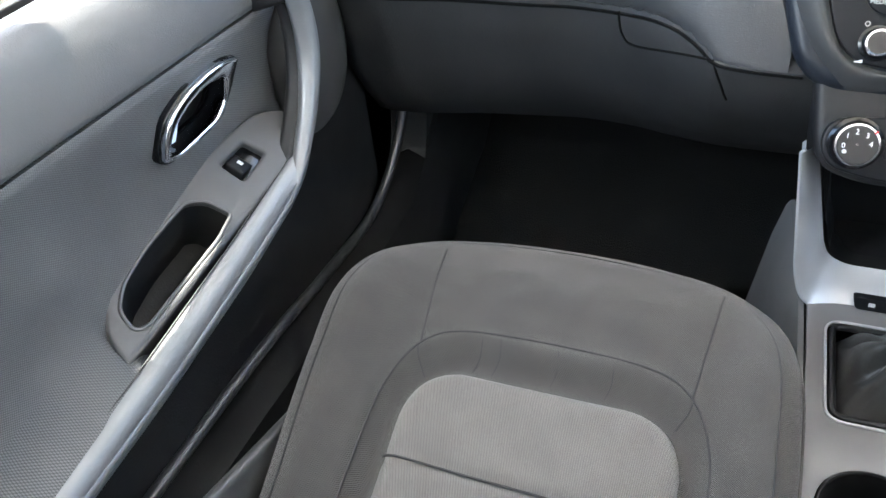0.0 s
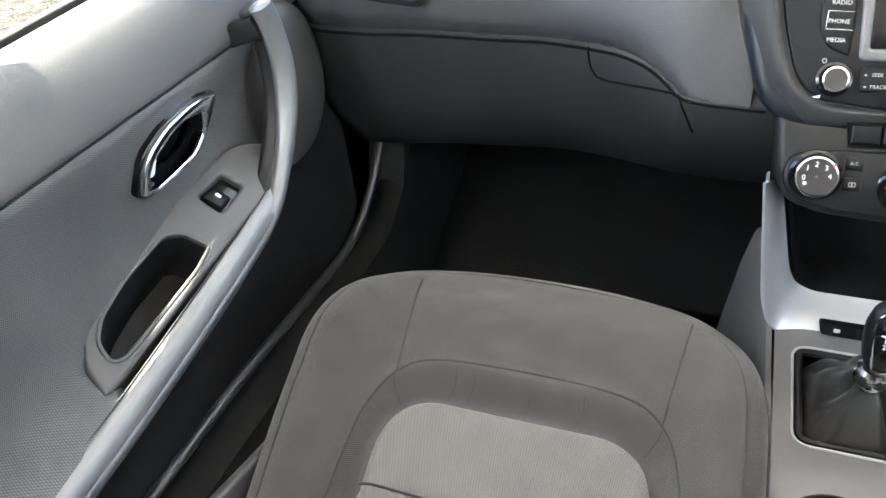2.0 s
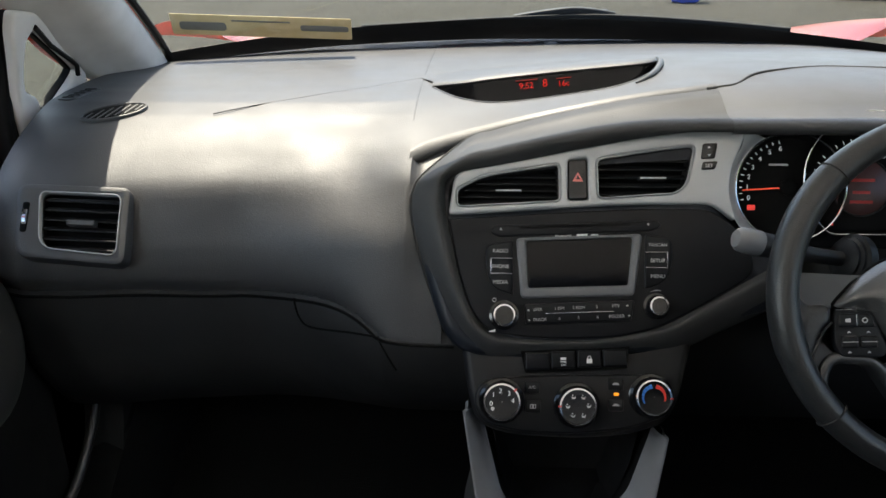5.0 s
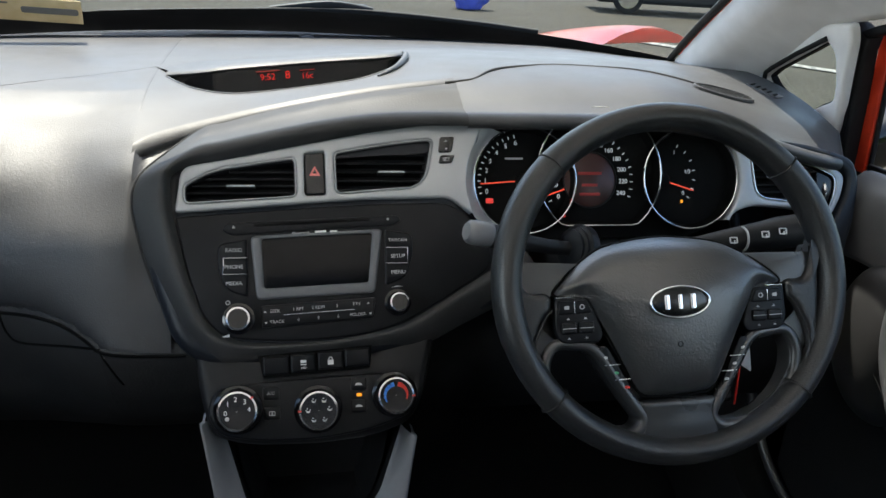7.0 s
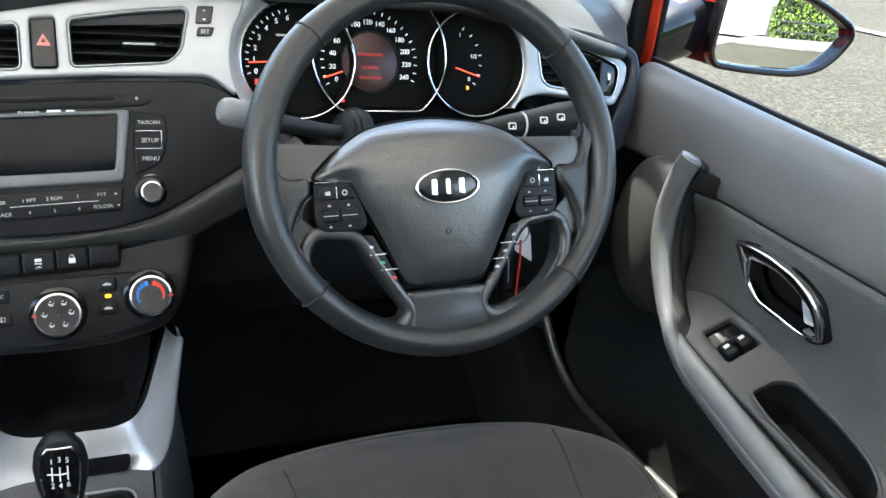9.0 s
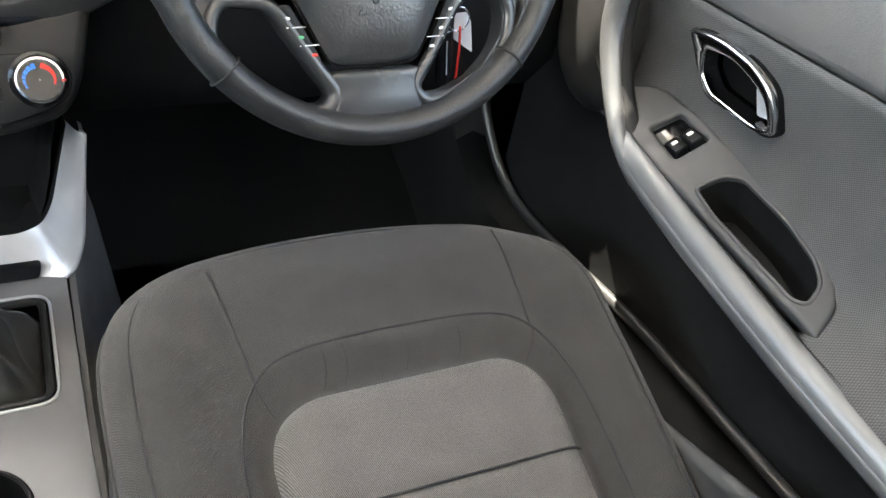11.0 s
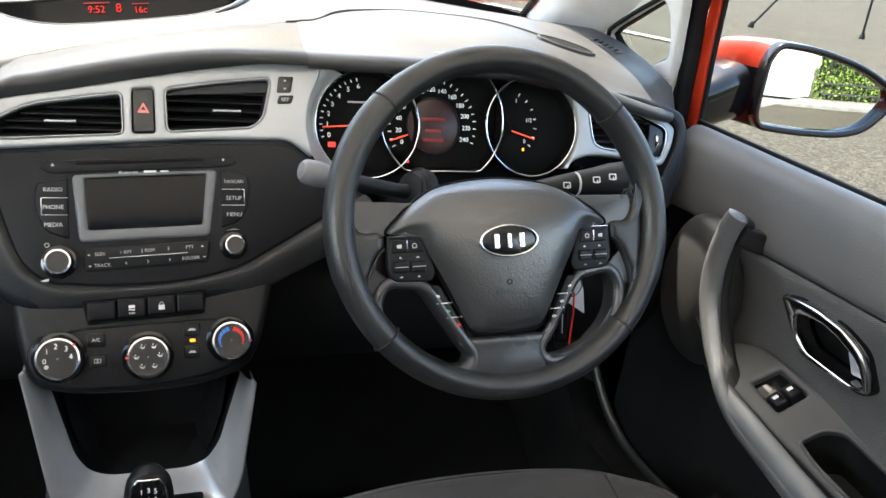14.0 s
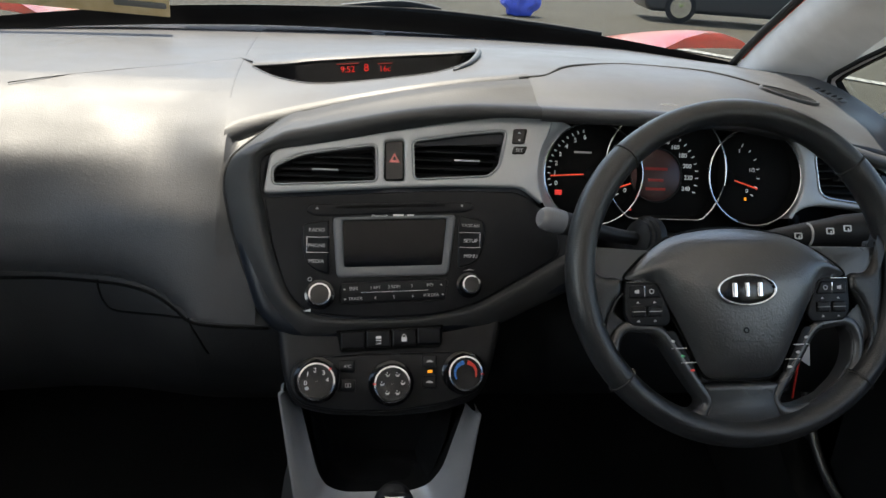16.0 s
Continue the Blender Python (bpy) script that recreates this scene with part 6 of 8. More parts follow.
# control pads on the side spokes
GREEN_MARK = material("green mark", (0.05, 0.3, 0.12), 0.5)
for s in (-1, 1):
    o = rounded([(s * u, v) for u, v in ((0.1135, 0.001), (0.083, 0.001), (0.0755, -0.013), (0.069, -0.034), (0.073, -0.0415), (0.109, -0.0405), (0.1145, -0.030))], [0.004, 0.006, 0.02, 0.006, 0.006, 0.006, 0.01], 4)
    pad_ = part("control_pad", plate(o, MH, -0.006, 0.0018, 0.0015, steps=3), SATIN, wheel)
    top_ = rounded([(s * u, v) for u, v in ((0.1105, -0.0025), (0.0840, -0.0025), (0.0785, -0.0145), (0.1105, -0.0145))], 0.0025, 3)
    part("key", plate(top_, MH, 0.0, 0.0030, 0.0012, steps=3), SATIN, pad_)
    part("bright_line", block(at2(MH, s * 0.0955, -0.0085, 0.003), 0.0011, 0.0105, 0.001, 0.0003), CHROME, pad_)
    part("bright_line", block(at2(MH, s * 0.1035, 0.0004, 0.0020), 0.018, 0.0011, 0.001, 0.0003), CHROME, pad_)
    for u in (0.1020, 0.0855):
        part("rocker", plate(box2(0.0140, 0.0105, 0.002), at2(MH, s * u, -0.0272, 0.0012), 0, 0.0032, 0.0018, steps=3), SATIN, pad_)
        part("rocker_line", block(at2(MH, s * u, -0.0272, 0.0044), 0.0128, 0.0006, 0.0006, 0.0002), GREYPRINT, pad_)
        for v in (-0.0187, -0.0362):
            part("key_mark", plate(rounded([(-0.0018, -0.0008), (0.0018, -0.0008), (0.0, 0.0011)], 0.0002, 2), at2(MH, s * u, v, 0.0018), 0, 0.0003, 0.0001), GREYPRINT, pad_)
    part("key_mark", plate(circle2(0.0024, n=16), at2(MH, s * 0.0885, -0.0085, 0.003), 0, 0.0003, 0.0001, [circle2(0.0016, n=16)]), GREYPRINT, pad_)
    part("key_mark", plate(rounded([(-0.0022, -0.0014), (0.0022, -0.0018), (0.0022, 0.0018), (-0.0022, 0.0012)], 0.0004, 2), at2(MH, s * 0.1030, -0.0085, 0.003), 0, 0.0003, 0.0001), GREYPRINT, pad_)
    # three small keys down the edge of the cover
    strip = rounded([(s * u, v) for u, v in ((0.0765, -0.047), (0.066, -0.045), (0.044, -0.088), (0.050, -0.095))], 0.004, 3)
    keys_ = part("key_strip", plate(strip, MH, -0.006, 0.0, 0.001), SATIN, wheel)
    for u, v in ((0.0620, -0.0628), (0.0530, -0.0765)):
        part("bright_line", block(at2(MH, s * u, v, 0.0), 0.0155, 0.0009, 0.0008, 0.0002), WHITE, keys_)
    for k, (u, v) in enumerate(((0.0685, -0.0562), (0.0590, -0.0704), (0.0495, -0.0840))):
        mat = (GREYPRINT, GREEN_MARK, REDPRINT)[k] if s < 0 else GREYPRINT
        part("key_mark", plate(rounded([(-0.0024, -0.001), (0.0024, -0.001), (0.0024, 0.0008), (0.0, 0.0016), (-0.0024, 0.0008)], 0.0005, 2), at2(MH, s * u, v, 0.0), 0, 0.0004, 0.0001), mat, keys_)

column = thing("steering_column", (0.325, 0.05, 0.06), "black plastic steering column shroud", "steering column")
prof = rounded([(-0.055, -0.05), (0.055, -0.05), (0.06, 0.0), (0.045, 0.03), (-0.045, 0.03), (-0.06, 0.0)], 0.02, 4)
part("shroud", sweep([V(0.325, -0.085, 0.150), V(0.325, -0.02, 0.135), V(0.325, 0.13, 0.105)], prof, up=(0, 0.3, 1), scale=lambda q: 0.9 + 0.3 * q), BLACK, column)


def stalk(points, radii, name, label, marks):
    t = thing(name, points[0], label, "stalk", "column stalks")
    path = spline(points, 8)
    part("arm", sweep(path, circle2(1.0, n=16), up=(0, -0.4, 1), scale=lambda q: lerp(radii, q)), BLACK, t)
    return t


ls = stalk([V(0.285, 0.02, 0.168), V(0.235, 0.0, 0.181), V(0.178, -0.018, 0.198), V(0.148, -0.024, 0.206)], [(0, 0.011), (0.2, 0.0075), (0.50, 0.0085), (0.58, 0.0105), (0.64, 0.0120), (0.95, 0.0122), (1, 0.010)], "light_stalk", "black light stalk with a grey turning end", 0)
endcap = lathe([(0.0120, -0.012), (0.0126, -0.011), (0.0128, 0.004), (0.0118, 0.011), (0.0085, 0.0150), (0.001, 0.0162)], frame3((0.158, -0.022, 0.2035), (0, -0.3, 1), (-1, -0.2, 0.27)), 24)
part("turning_end", endcap, material("light grey plastic", (0.15, 0.15, 0.155), 0.45), ls, "lighter grey turning end")
part("boot", lathe([(0.026, -0.014), (0.027, -0.004), (0.0235, -0.002), (0.0235, 0.001), (0.0205, 0.003), (0.0205, 0.006), (0.016, 0.008), (0.009, 0.010)], frame3((0.272, 0.014, 0.172), (0, 0.2, 1), (-0.93, -0.30, 0.22)), 28), SATIN, ls, "ribbed black boot")
part("light_mark", plate(circle2(0.003, n=10), frame3((0.185, -0.0305, 0.2005), (0, 0.4, 0.9), (0, -0.9, 0.4)), 0, 0.0006, 0.0002), WHITE, ls)
rs = stalk([V(0.365, 0.02, 0.168), V(0.42, 0.0, 0.181), V(0.48, -0.008, 0.193), V(0.53, -0.014, 0.203)], [(0, 0.011), (0.2, 0.008), (0.42, 0.013), (0.62, 0.0155), (0.75, 0.018), (0.97, 0.0175), (1, 0.014)], "wiper_stalk", "black wiper stalk with white symbols", 0)
for x, k in ((0.435, 0), (0.452, 1), (0.468, 2), (0.486, 3), (0.512, 4)):
    c = V(x, -0.0205 - 0.12 * (x - 0.435), 0.1922 + 0.235 * (x - 0.435))
    q = frame3(c, (0, 0.5, 0.86), (0, -0.86, 0.5))
    if k == 1:
        part("band", tube([c + V(0, 0.0135, -0.007) + V(0, 0.0128 * math.cos(a), 0.0128 * math.sin(a)) for a in [2 * math.pi * j / 20 for j in range(20)]], 0.0012, 6, closed=True, up=(1, 0, 0)), GREYPRINT, rs)
    else:
        part("symbol", plate(box2(0.009, 0.007, 0.0015), q, 0, 0.0012, 0.0002, [box2(0.0066, 0.0046, 0.0008)]), WHITE, rs)
        part("symbol", plate(box2(0.0012, 0.004, 0.0003), at2(q, 0.001, -0.002), 0, 0.0012, 0.0002), WHITE, rs)

# ignition key on its ring, with a paper tag
key = thing("car_key", (0.475, 0.03, 0.06), "ignition key hanging with a chrome ring, red strap and white tag", "key")
part("barrel", lathe([(0.018, 0), (0.018, 0.008), (0.012, 0.012), (0.001, 0.012)], frame3((0.448, 0.030, 0.085), (0, 0, 1), (0.3, -0.9, 0.1)), 24), SATIN, key)
part("blade", block(frame3((0.462, 0.010, 0.066), (0.3, -0.6, -0.5), (0, -1, 0.6)), 0.006, 0.034, 0.002), CHROME, key)
part("ring", tube([V(0.479 + 0.012 * math.cos(a), 0.0, 0.058 + 0.013 * math.sin(a)) for a in [2 * math.pi * j / 24 for j in range(24)]], 0.0009, 6, closed=True, up=(0, 1, 0)), CHROME, key)
part("fob", plate(rounded([(-0.008, -0.030), (0.008, -0.030), (0.009, 0.03), (-0.009, 0.03)], 0.005), frame3((0.470, 0.0, 0.016), (-0.06, 0, 1), (0, -1, 0.2)), -0.005, 0.005, 0.003), GLOSS, key)
part("fob_line", block(frame3((0.470, -0.0058, 0.018), (-0.06, 0, 1), (0, -1, 0.2)), 0.0012, 0.036, 0.0006, 0.0002), SILVER, key)
part("strap", tube([V(0.480, -0.004, 0.052), V(0.482, -0.007, 0.030), V(0.485, -0.007, -0.018)], 0.0013, 8), REDPRINT, key, "red cord")
part("tag", plate(rounded([(-0.012, 0.016), (0.000, 0.019), (0.006, 0.010), (0.012, -0.022), (-0.010, -0.010)], 0.002), frame3((0.490, 0.004, 0.044), (0.0, 0, 1), (-0.3, -0.9, 0.2)), -0.0004, 0.0004, 0.0002), WHITE, key, "white paper tag")

# ---- front doors ----
def front_door(s):
    G = Matrix.Diagonal((s, 1, 1, 1))
    driver = s > 0
    d = thing("door_2" if driver else "door_1", (s * 0.70, -0.3, -0.38), "closed front door with grey trim, silver pull strip and pocket", "car door", "front doors", "structure")

    def pts(row):
        return [G @ V(*p) for p in row]

    ys = [0.16, 0.13, 0.10, 0.06, 0.02] + [-0.03 * k for k in range(1, 29)]
    # upper roll of grained plastic
    rows = []
    for y in ys:
        f = 0.012 * ease(0.06, 0.16, y)
        lip = lerp([(-0.85, 0.140), (-0.36, 0.128), (-0.04, 0.117), (0.16, 0.112)], y)
        rows.append(pts([(0.752, y, 0.205), (0.7505, y, 0.2125), (0.742, y, 0.2165), (0.73, y, 0.2195), (0.718, y, 0.219), (0.709, y, 0.212), (0.7025 - f, y, 0.198), (0.698 - f, y, 0.175), (0.694 - f, y, 0.150), (0.692 - f, y, lip + 0.010), (0.6935 - f, y, lip + 0.003), (0.700, y, lip - 0.001), (0.712, y, lip - 0.002)]))
    part("upper_trim", loft(rows), DOOR_TOP, d, "grained dark grey upper trim", sharp=60)
    # outer sealing strip at the glass
    part("window_strip", sweep(pts([(0.757, 0.20, 0.214), (0.757, -0.3, 0.214), (0.757, -0.85, 0.216)]), box2(0.006, 0.008, 0.002), up=(0, 0, 1)), RUBBER, d)
    part("belt_strip", sweep(pts([(0.770, 0.20, 0.206), (0.770, -0.3, 0.206), (0.768, -0.86, 0.208)]), box2(0.006, 0.016, 0.002), up=(0, 0, 1)), BRIGHTSILVER, d, "bright strip along the window line")
    # dotted cloth panel
    rows = []
    for y in [0.06, 0.03, 0.0] + [-0.02 * k for k in range(1, 43)]:
        lip = lerp([(-0.85, 0.140), (-0.36, 0.128), (-0.04, 0.117), (0.16, 0.112)], y)
        r = ease(-0.352, -0.402, y)
        front = ease(-0.10, 0.02, y)
        edge = lerp([(-0.85, -0.118), (-0.60, -0.098), (-0.402, -0.073), (-0.137, -0.028), (0.06, 0.0)], y)
        row = [(0.705, y, lip - 0.002), (0.695, y, lip - 0.001), (0.6925, y, lip - 0.005), (0.6925, y, lip - 0.011), (0.697, y, lip - 0.025)]
        row += [(0.703 - 0.002 * r, y, 0.075), (0.7085 - 0.006 * r, y, 0.05), (0.710 - 0.010 * r, y, 0.025)]
        tail_a = [(0.711, y, 0.0), (0.708, y, -0.02), (0.700, y, edge - 0.01), (0.690, y, edge - 0.03), (0.685, y, edge - 0.045)]
        tail_b = [(0.706, y, -0.012), (0.699, y, edge + 0.028), (0.684, y, edge + 0.016), (0.668, y, edge + 0.006), (0.653, y, edge - 0.003)]
        row += [(a[0] + (b[0] - a[0]) * r, y, a[2] + (b[2] - a[2]) * r) for a, b in zip(tail_a, tail_b)]
        rows.append(pts(row))
    cloth = loft(rows)
    # armrest plate with switch and pocket
    A, B, C = V(0.650, -0.137, -0.029), V(0.652, -0.402, -0.074), V(0.700, -0.138, 0.001)
    a, v = (B - A).normalized(), (C - A).normalized()
    MD = G @ frame3(A, v, a.cross(v))
    outline = rounded([(-0.086, 0.004), (-0.082, 0.040), (-0.055, 0.064), (0.011, 0.072), (0.0856, 0.069), (0.18, 0.065), (0.228, 0.054), (0.256, 0.030), (0.270, -0.003), (0.0, -0.003)], [0.008, 0.015, 0.02, 0.02, 0.02, 0.02, 0.012, 0.012, 0.005, 0.02], 5)
    pocket = rounded([(0.078, 0.012), (0.081, 0.040), (0.096, 0.055), (0.160, 0.0545), (0.207, 0.047), (0.230, 0.034), (0.238, 0.013), (0.226, 0.006), (0.11, 0.0065)], [0.006, 0.008, 0.008, 0.015, 0.010, 0.009, 0.006, 0.005, 0.01], 5)
    pocket = pocket if area2(pocket) > 0 else pocket[::-1]
    sw = rounded([(-0.012, 0.026), (-0.010, 0.052), (0.032, 0.054), (0.034, 0.024)], 0.004, 3)
    if driver:
        sw = rounded([(-0.016, 0.022), (-0.012, 0.058), (0.035, 0.059), (0.034, 0.018)], 0.004, 3)
    sw = sw if area2(sw) > 0 else sw[::-1]
    part("armrest_plate", plate(outline, MD, -0.05, 0.0, 0.005, [pocket, sw], back=False, steps=4), ARMREST, d, "smooth grey armrest plate")
    walls = [[MD @ V(p.x, p.y, n) for p in inset(pocket, e)] for n, e in ((-0.003, -0.001), (-0.02, 0.003), (-0.05, 0.006), (-0.066, 0.012))]
    bm = loft(walls, close_u=True)
    bm.faces.new([bm.verts.new(MD @ V(p.x, p.y, -0.066)) for p in inset(pocket, 0.012)])
    part("pocket", bm, KNEE, d, "deep open door pocket")
    part("pocket_lip", tube([MD @ V(p.x, p.y, -0.0005) for p in inset(pocket, -0.001)], 0.0022, 8, closed=True, up=MD.to_3x3() @ V(0, 0, 1)), ARMREST, d)
    part("switch_well", plate(inset(sw, -0.001), MD, -0.02, -0.010, 0.001), GLOSS, d)
    for k in range(2 if driver else 1):
        vv = (0.0290 + 0.0195 * k) if driver else 0.039
        q = at2(MD, 0.020, vv, -0.004) @ Matrix.Rotation(-0.22, 4, "Y")
        b = part("window_switch", plate(box2(0.022, 0.0165 if driver else 0.024, 0.003), q, -0.008, 0.0045, 0.003, steps=3), SATIN, d)
        part("switch_mark", plate(box2(0.005, 0.007, 0.0008), at2(q, -0.002, 0, 0.0045), 0, 0.0003, 0.0001), WHITE, b)
    # silver pull: free-standing handle that runs on into the armrest edge
    path = spline(pts([(0.654, -0.046, 0.166), (0.650, -0.038, 0.140), (0.646, -0.036, 0.09), (0.643, -0.052, 0.040), (0.641, -0.088, -0.012), (0.640, -0.138, -0.050), (0.641, -0.25, -0.073), (0.646, -0.40, -0.098), (0.654, -0.60, -0.121), (0.662, -0.84, -0.143)]), 10)
    prof = rounded([(-0.010, -0.0135), (0.005, -0.0135), (0.0095, 0.0), (0.004, 0.0135), (-0.008, 0.0135)] if driver else [(0.010, -0.0135), (-0.005, -0.0135), (-0.010, -0.002), (-0.004, 0.0135), (0.008, 0.0135)], 0.0055, 5)

    def lean(q):
        k = ease(0.25, 0.60, q)
        return (s * (0.75 * (1 - k) + 0.30 * k), -0.66 * (1 - k), 0.12 * (1 - k) + 0.95 * k)

    part("pull_strip", sweep(path, prof, up=lean, scale=lambda q: (1.0 - 0.45 * ease(0.025, 0.0, q), (0.95 - 0.27 * ease(0.25, 0.5, q)) * (1 - 0.45 * ease(0.025, 0.0, q)))), DOORSILVER, d, "satin silver pull handle and strip")
    back = spline(pts([(0.670, -0.043, 0.158), (0.666, -0.035, 0.138), (0.662, -0.033, 0.09), (0.659, -0.048, 0.040), (0.657, -0.084, -0.010), (0.655, -0.120, -0.036)]), 8)
    part("handle_back", sweep(back, prof, up=lambda q: (s * 0.75, -0.66, 0.12), scale=lambda q: 1.0 - 0.4 * ease(0.04, 0.0, q)), BLACK, d, "black back of the pull handle")
    rows, crease = [], []
    for y in [-0.098, -0.106, -0.116, -0.128] + [-0.15 - 0.03 * k for k in range(24)]:
        ze = lerp([(-0.84, -0.12), (-0.60, -0.099), (-0.402, -0.0735), (-0.25, -0.0485), (-0.128, -0.0275), (-0.098, -0.020)], y)
        zs = lerp([(-0.84, -0.143), (-0.60, -0.121), (-0.40, -0.098), (-0.25, -0.073), (-0.138, -0.050), (-0.098, -0.022)], y)
        x0 = lerp([(-0.84, 0.022), (-0.60, 0.014), (-0.40, 0.006), (-0.25, 0.001), (-0.098, 0.0)], y)
        rows.append(pts([(x0 + x, y, z) for x, z in ((0.654, ze - 0.004), (0.650, ze - 0.0012), (0.6465, ze - 0.0015), (0.642, ze - 0.0035), (0.6375, ze - 0.0072), (0.634, ze - 0.0125), (0.6322, ze * 0.5 + zs * 0.5 - 0.007), (0.6322, zs - 0.006), (0.635, zs - 0.013), (0.642, zs - 0.017), (0.655, zs - 0.019))]))
        crease.append(G @ V(x0 + 0.6495, y, ze - 0.0006))
    part("strip_face", loft(rows), DOORSILVER, d, "satin silver edge of the armrest", sharp=60)
    part("strip_crease", tube(crease, 0.0008, 6), STITCH, d)
    part("handle_mount", sweep(pts([(0.662, -0.042, 0.139), (0.676, -0.044, 0.134), (0.698, -0.047, 0.128)]), rounded([(-0.010, -0.013), (0.010, -0.013), (0.010, 0.013), (-0.010, 0.013)], 0.006), up=(0, 0, 1)), BLACK, d)
    # soft pod ahead of the handle
    bm = bmesh.new()
    bmesh.ops.create_uvsphere(bm, u_segments=32, v_segments=20, radius=1.0)
    for vtx in bm.verts:
        p = vtx.co
        k = abs(p.z) ** 0.8
        vtx.co = G @ V(0.690 - 0.036 * math.copysign(abs(p.x) ** 0.7, p.x), 0.030 + 0.062 * math.copysign(abs(p.y) ** 0.75, p.y) - 0.02 * (p.z < 0) * p.z * p.z, 0.035 + 0.098 * p.z)
    part("front_pod", bm, SMOOTH, d, sharp=60)
    # inside release
    MR = G @ frame3((0.700, -0.172, 0.062), (-0.20, 0.0, 1), (-1, 0, -0.20))
    sgn = 1 if (MR.to_3x3() @ V(1, 0, 0)).y < 0 else -1   # u must run towards the rear

    def shape(points, r):
        o = rounded([(sgn * u, v) for u, v in points], r, 5)
        return o if area2(o) > 0 else o[::-1]

    cup = shape([(-0.071, 0.030), (-0.041, 0.0405), (0.028, 0.0405), (0.064, 0.026), (0.083, -0.018), (0.064, -0.032), (-0.030, -0.034), (-0.056, -0.002)], [0.006, 0.012, 0.015, 0.012, 0.010, 0.010, 0.010, 0.012])
    ringo = shape([(-0.063, 0.030), (-0.040, 0.0365), (-0.012, 0.0395), (0.027, 0.0365), (0.058, 0.0240), (0.0715, 0.002), (0.0755, -0.0175), (0.061, -0.0225), (0.012, -0.0262), (-0.026, -0.0240), (-0.046, 0.002)], [0.003, 0.010, 0.012, 0.012, 0.010, 0.009, 0.005, 0.006, 0.012, 0.010, 0.010])
    hole = shape([(-0.034, 0.0195), (-0.001, 0.0262), (0.024, 0.0225), (0.053, 0.0105), (0.0655, -0.013), (0.050, -0.0190), (-0.015, -0.0170), (-0.032, -0.003)], [0.005, 0.012, 0.012, 0.010, 0.005, 0.006, 0.006, 0.006])
    part("release_surround", plate(inset(cup, 0.003), MR, -0.03, 0.003, 0.0025, [inset(ringo, 0.002)], steps=3), GLOSS, d)
    part("release_cup", plate(inset(hole, -0.004), MR, -0.034, -0.020, 0.001), DARK, d)
    part("release_frame", plate(ringo, MR, -0.012, 0.0085, 0.0030, [inset(hole, -0.0022)], steps=4), CHROME, d, "chrome release handle")
    part("release_tip", plate(shape([(0.030, 0.010), (0.052, 0.004), (0.0625, -0.0125), (0.040, -0.0175)], 0.004), MR, -0.012, -0.004, 0.002), SILVER, d)
    cut_clean(cloth, MR, inset(hole, -0.003), -0.035, 0.02)
    cut_clean(cloth, MD, inset(pocket, -0.002), -0.075, 0.03)
    part("cloth_panel", cloth, DOORCLOTH, d, "grey dotted cloth-look panel", sharp=60)
    # lower panel
    rows = []
    for y in [0.16, 0.08, 0.0, -0.1, -0.2, -0.3, -0.45, -0.6, -0.86]:
        e = lerp([(-0.86, -0.165), (-0.4, -0.118), (-0.137, -0.066), (-0.05, 0.0), (0.16, 0.06)], y)
        rows.append(pts([(0.645 + 0.03 * ease(-0.1, 0.1, y), y, e + 0.006), (0.664 + 0.015 * ease(-0.1, 0.1, y), y, e - 0.012), (0.688, y, e - 0.04), (0.694, y, e - 0.09), (0.690, y, -0.27), (0.694, y, -0.34), (0.72, y, -0.37)]))
    part("lower_trim", loft(rows), KNEE, d, "black plastic lower trim", sharp=60)
    # painted and rubber uprights ahead of the side window
    e = REAR_POST[1 if driver else -1]
    part("painted_frame", sweep(pts([(0.770, 0.229 + e, 0.19), (0.760, 0.221 + e, 0.30), (0.747, 0.206 + e, 0.398)]), box2(0.024, 0.012, 0.003), up=(s, 0, 0.1)), PAINT, d, "orange-red painted frame")
    part("frame_seal", sweep(pts([(0.755, 0.257 + e, 0.19), (0.746, 0.249 + e, 0.29), (0.732, 0.237 + e, 0.368), (0.727, 0.226 + e, 0.392)]), box2(0.040, 0.024, 0.006), up=(s, 0, 0.1)), RUBBER, d)
    part("seal_lip", sweep(pts([(0.745, 0.247 + e, 0.20), (0.735, 0.238 + e, 0.30), (0.722, 0.228 + e, 0.375)]), box2(0.005, 0.010, 0.002), up=(s, 0, 0.1)), SATIN, d)
    part("outer_strip", sweep(pts([(0.770, 0.213 + e, 0.19), (0.760, 0.206 + e, 0.30), (0.747, 0.191 + e, 0.398)]), box2(0.006, 0.006, 0.002), up=(s, 0, 0.1)), RUBBER, d)
    rail_ = [(0.728, 0.242 + e, 0.380), (0.726, 0.185 + e, 0.398), (0.724, 0.101, 0.414), (0.720, 0.03, 0.431), (0.712, -0.10, 0.460), (0.698, -0.30, 0.502), (0.680, -0.60, 0.530), (0.674, -0.86, 0.536)]
    part("top_seal", sweep(spline(pts(rail_), 5), box2(0.016, 0.012, 0.004), up=(0, 0, 1)), RUBBER, d)
    top = [(0.732, 0.19 + e, 0.394), (0.726, 0.10, 0.412), (0.721, 0.03, 0.429), (0.711, -0.10, 0.457), (0.696, -0.30, 0.498), (0.674, -0.84, 0.532)]
    low = [(0.756, 0.19 + e, 0.215), (0.756, 0.10, 0.215), (0.756, 0.03, 0.215), (0.756, -0.10, 0.215), (0.756, -0.30, 0.215), (0.756, -0.84, 0.217)]
    p = part("window_pane", loft([pts(low), pts(top)]), GLASS, d)
    p.visible_shadow = False
    return d


for s in (-1, 1):
    front_door(s)

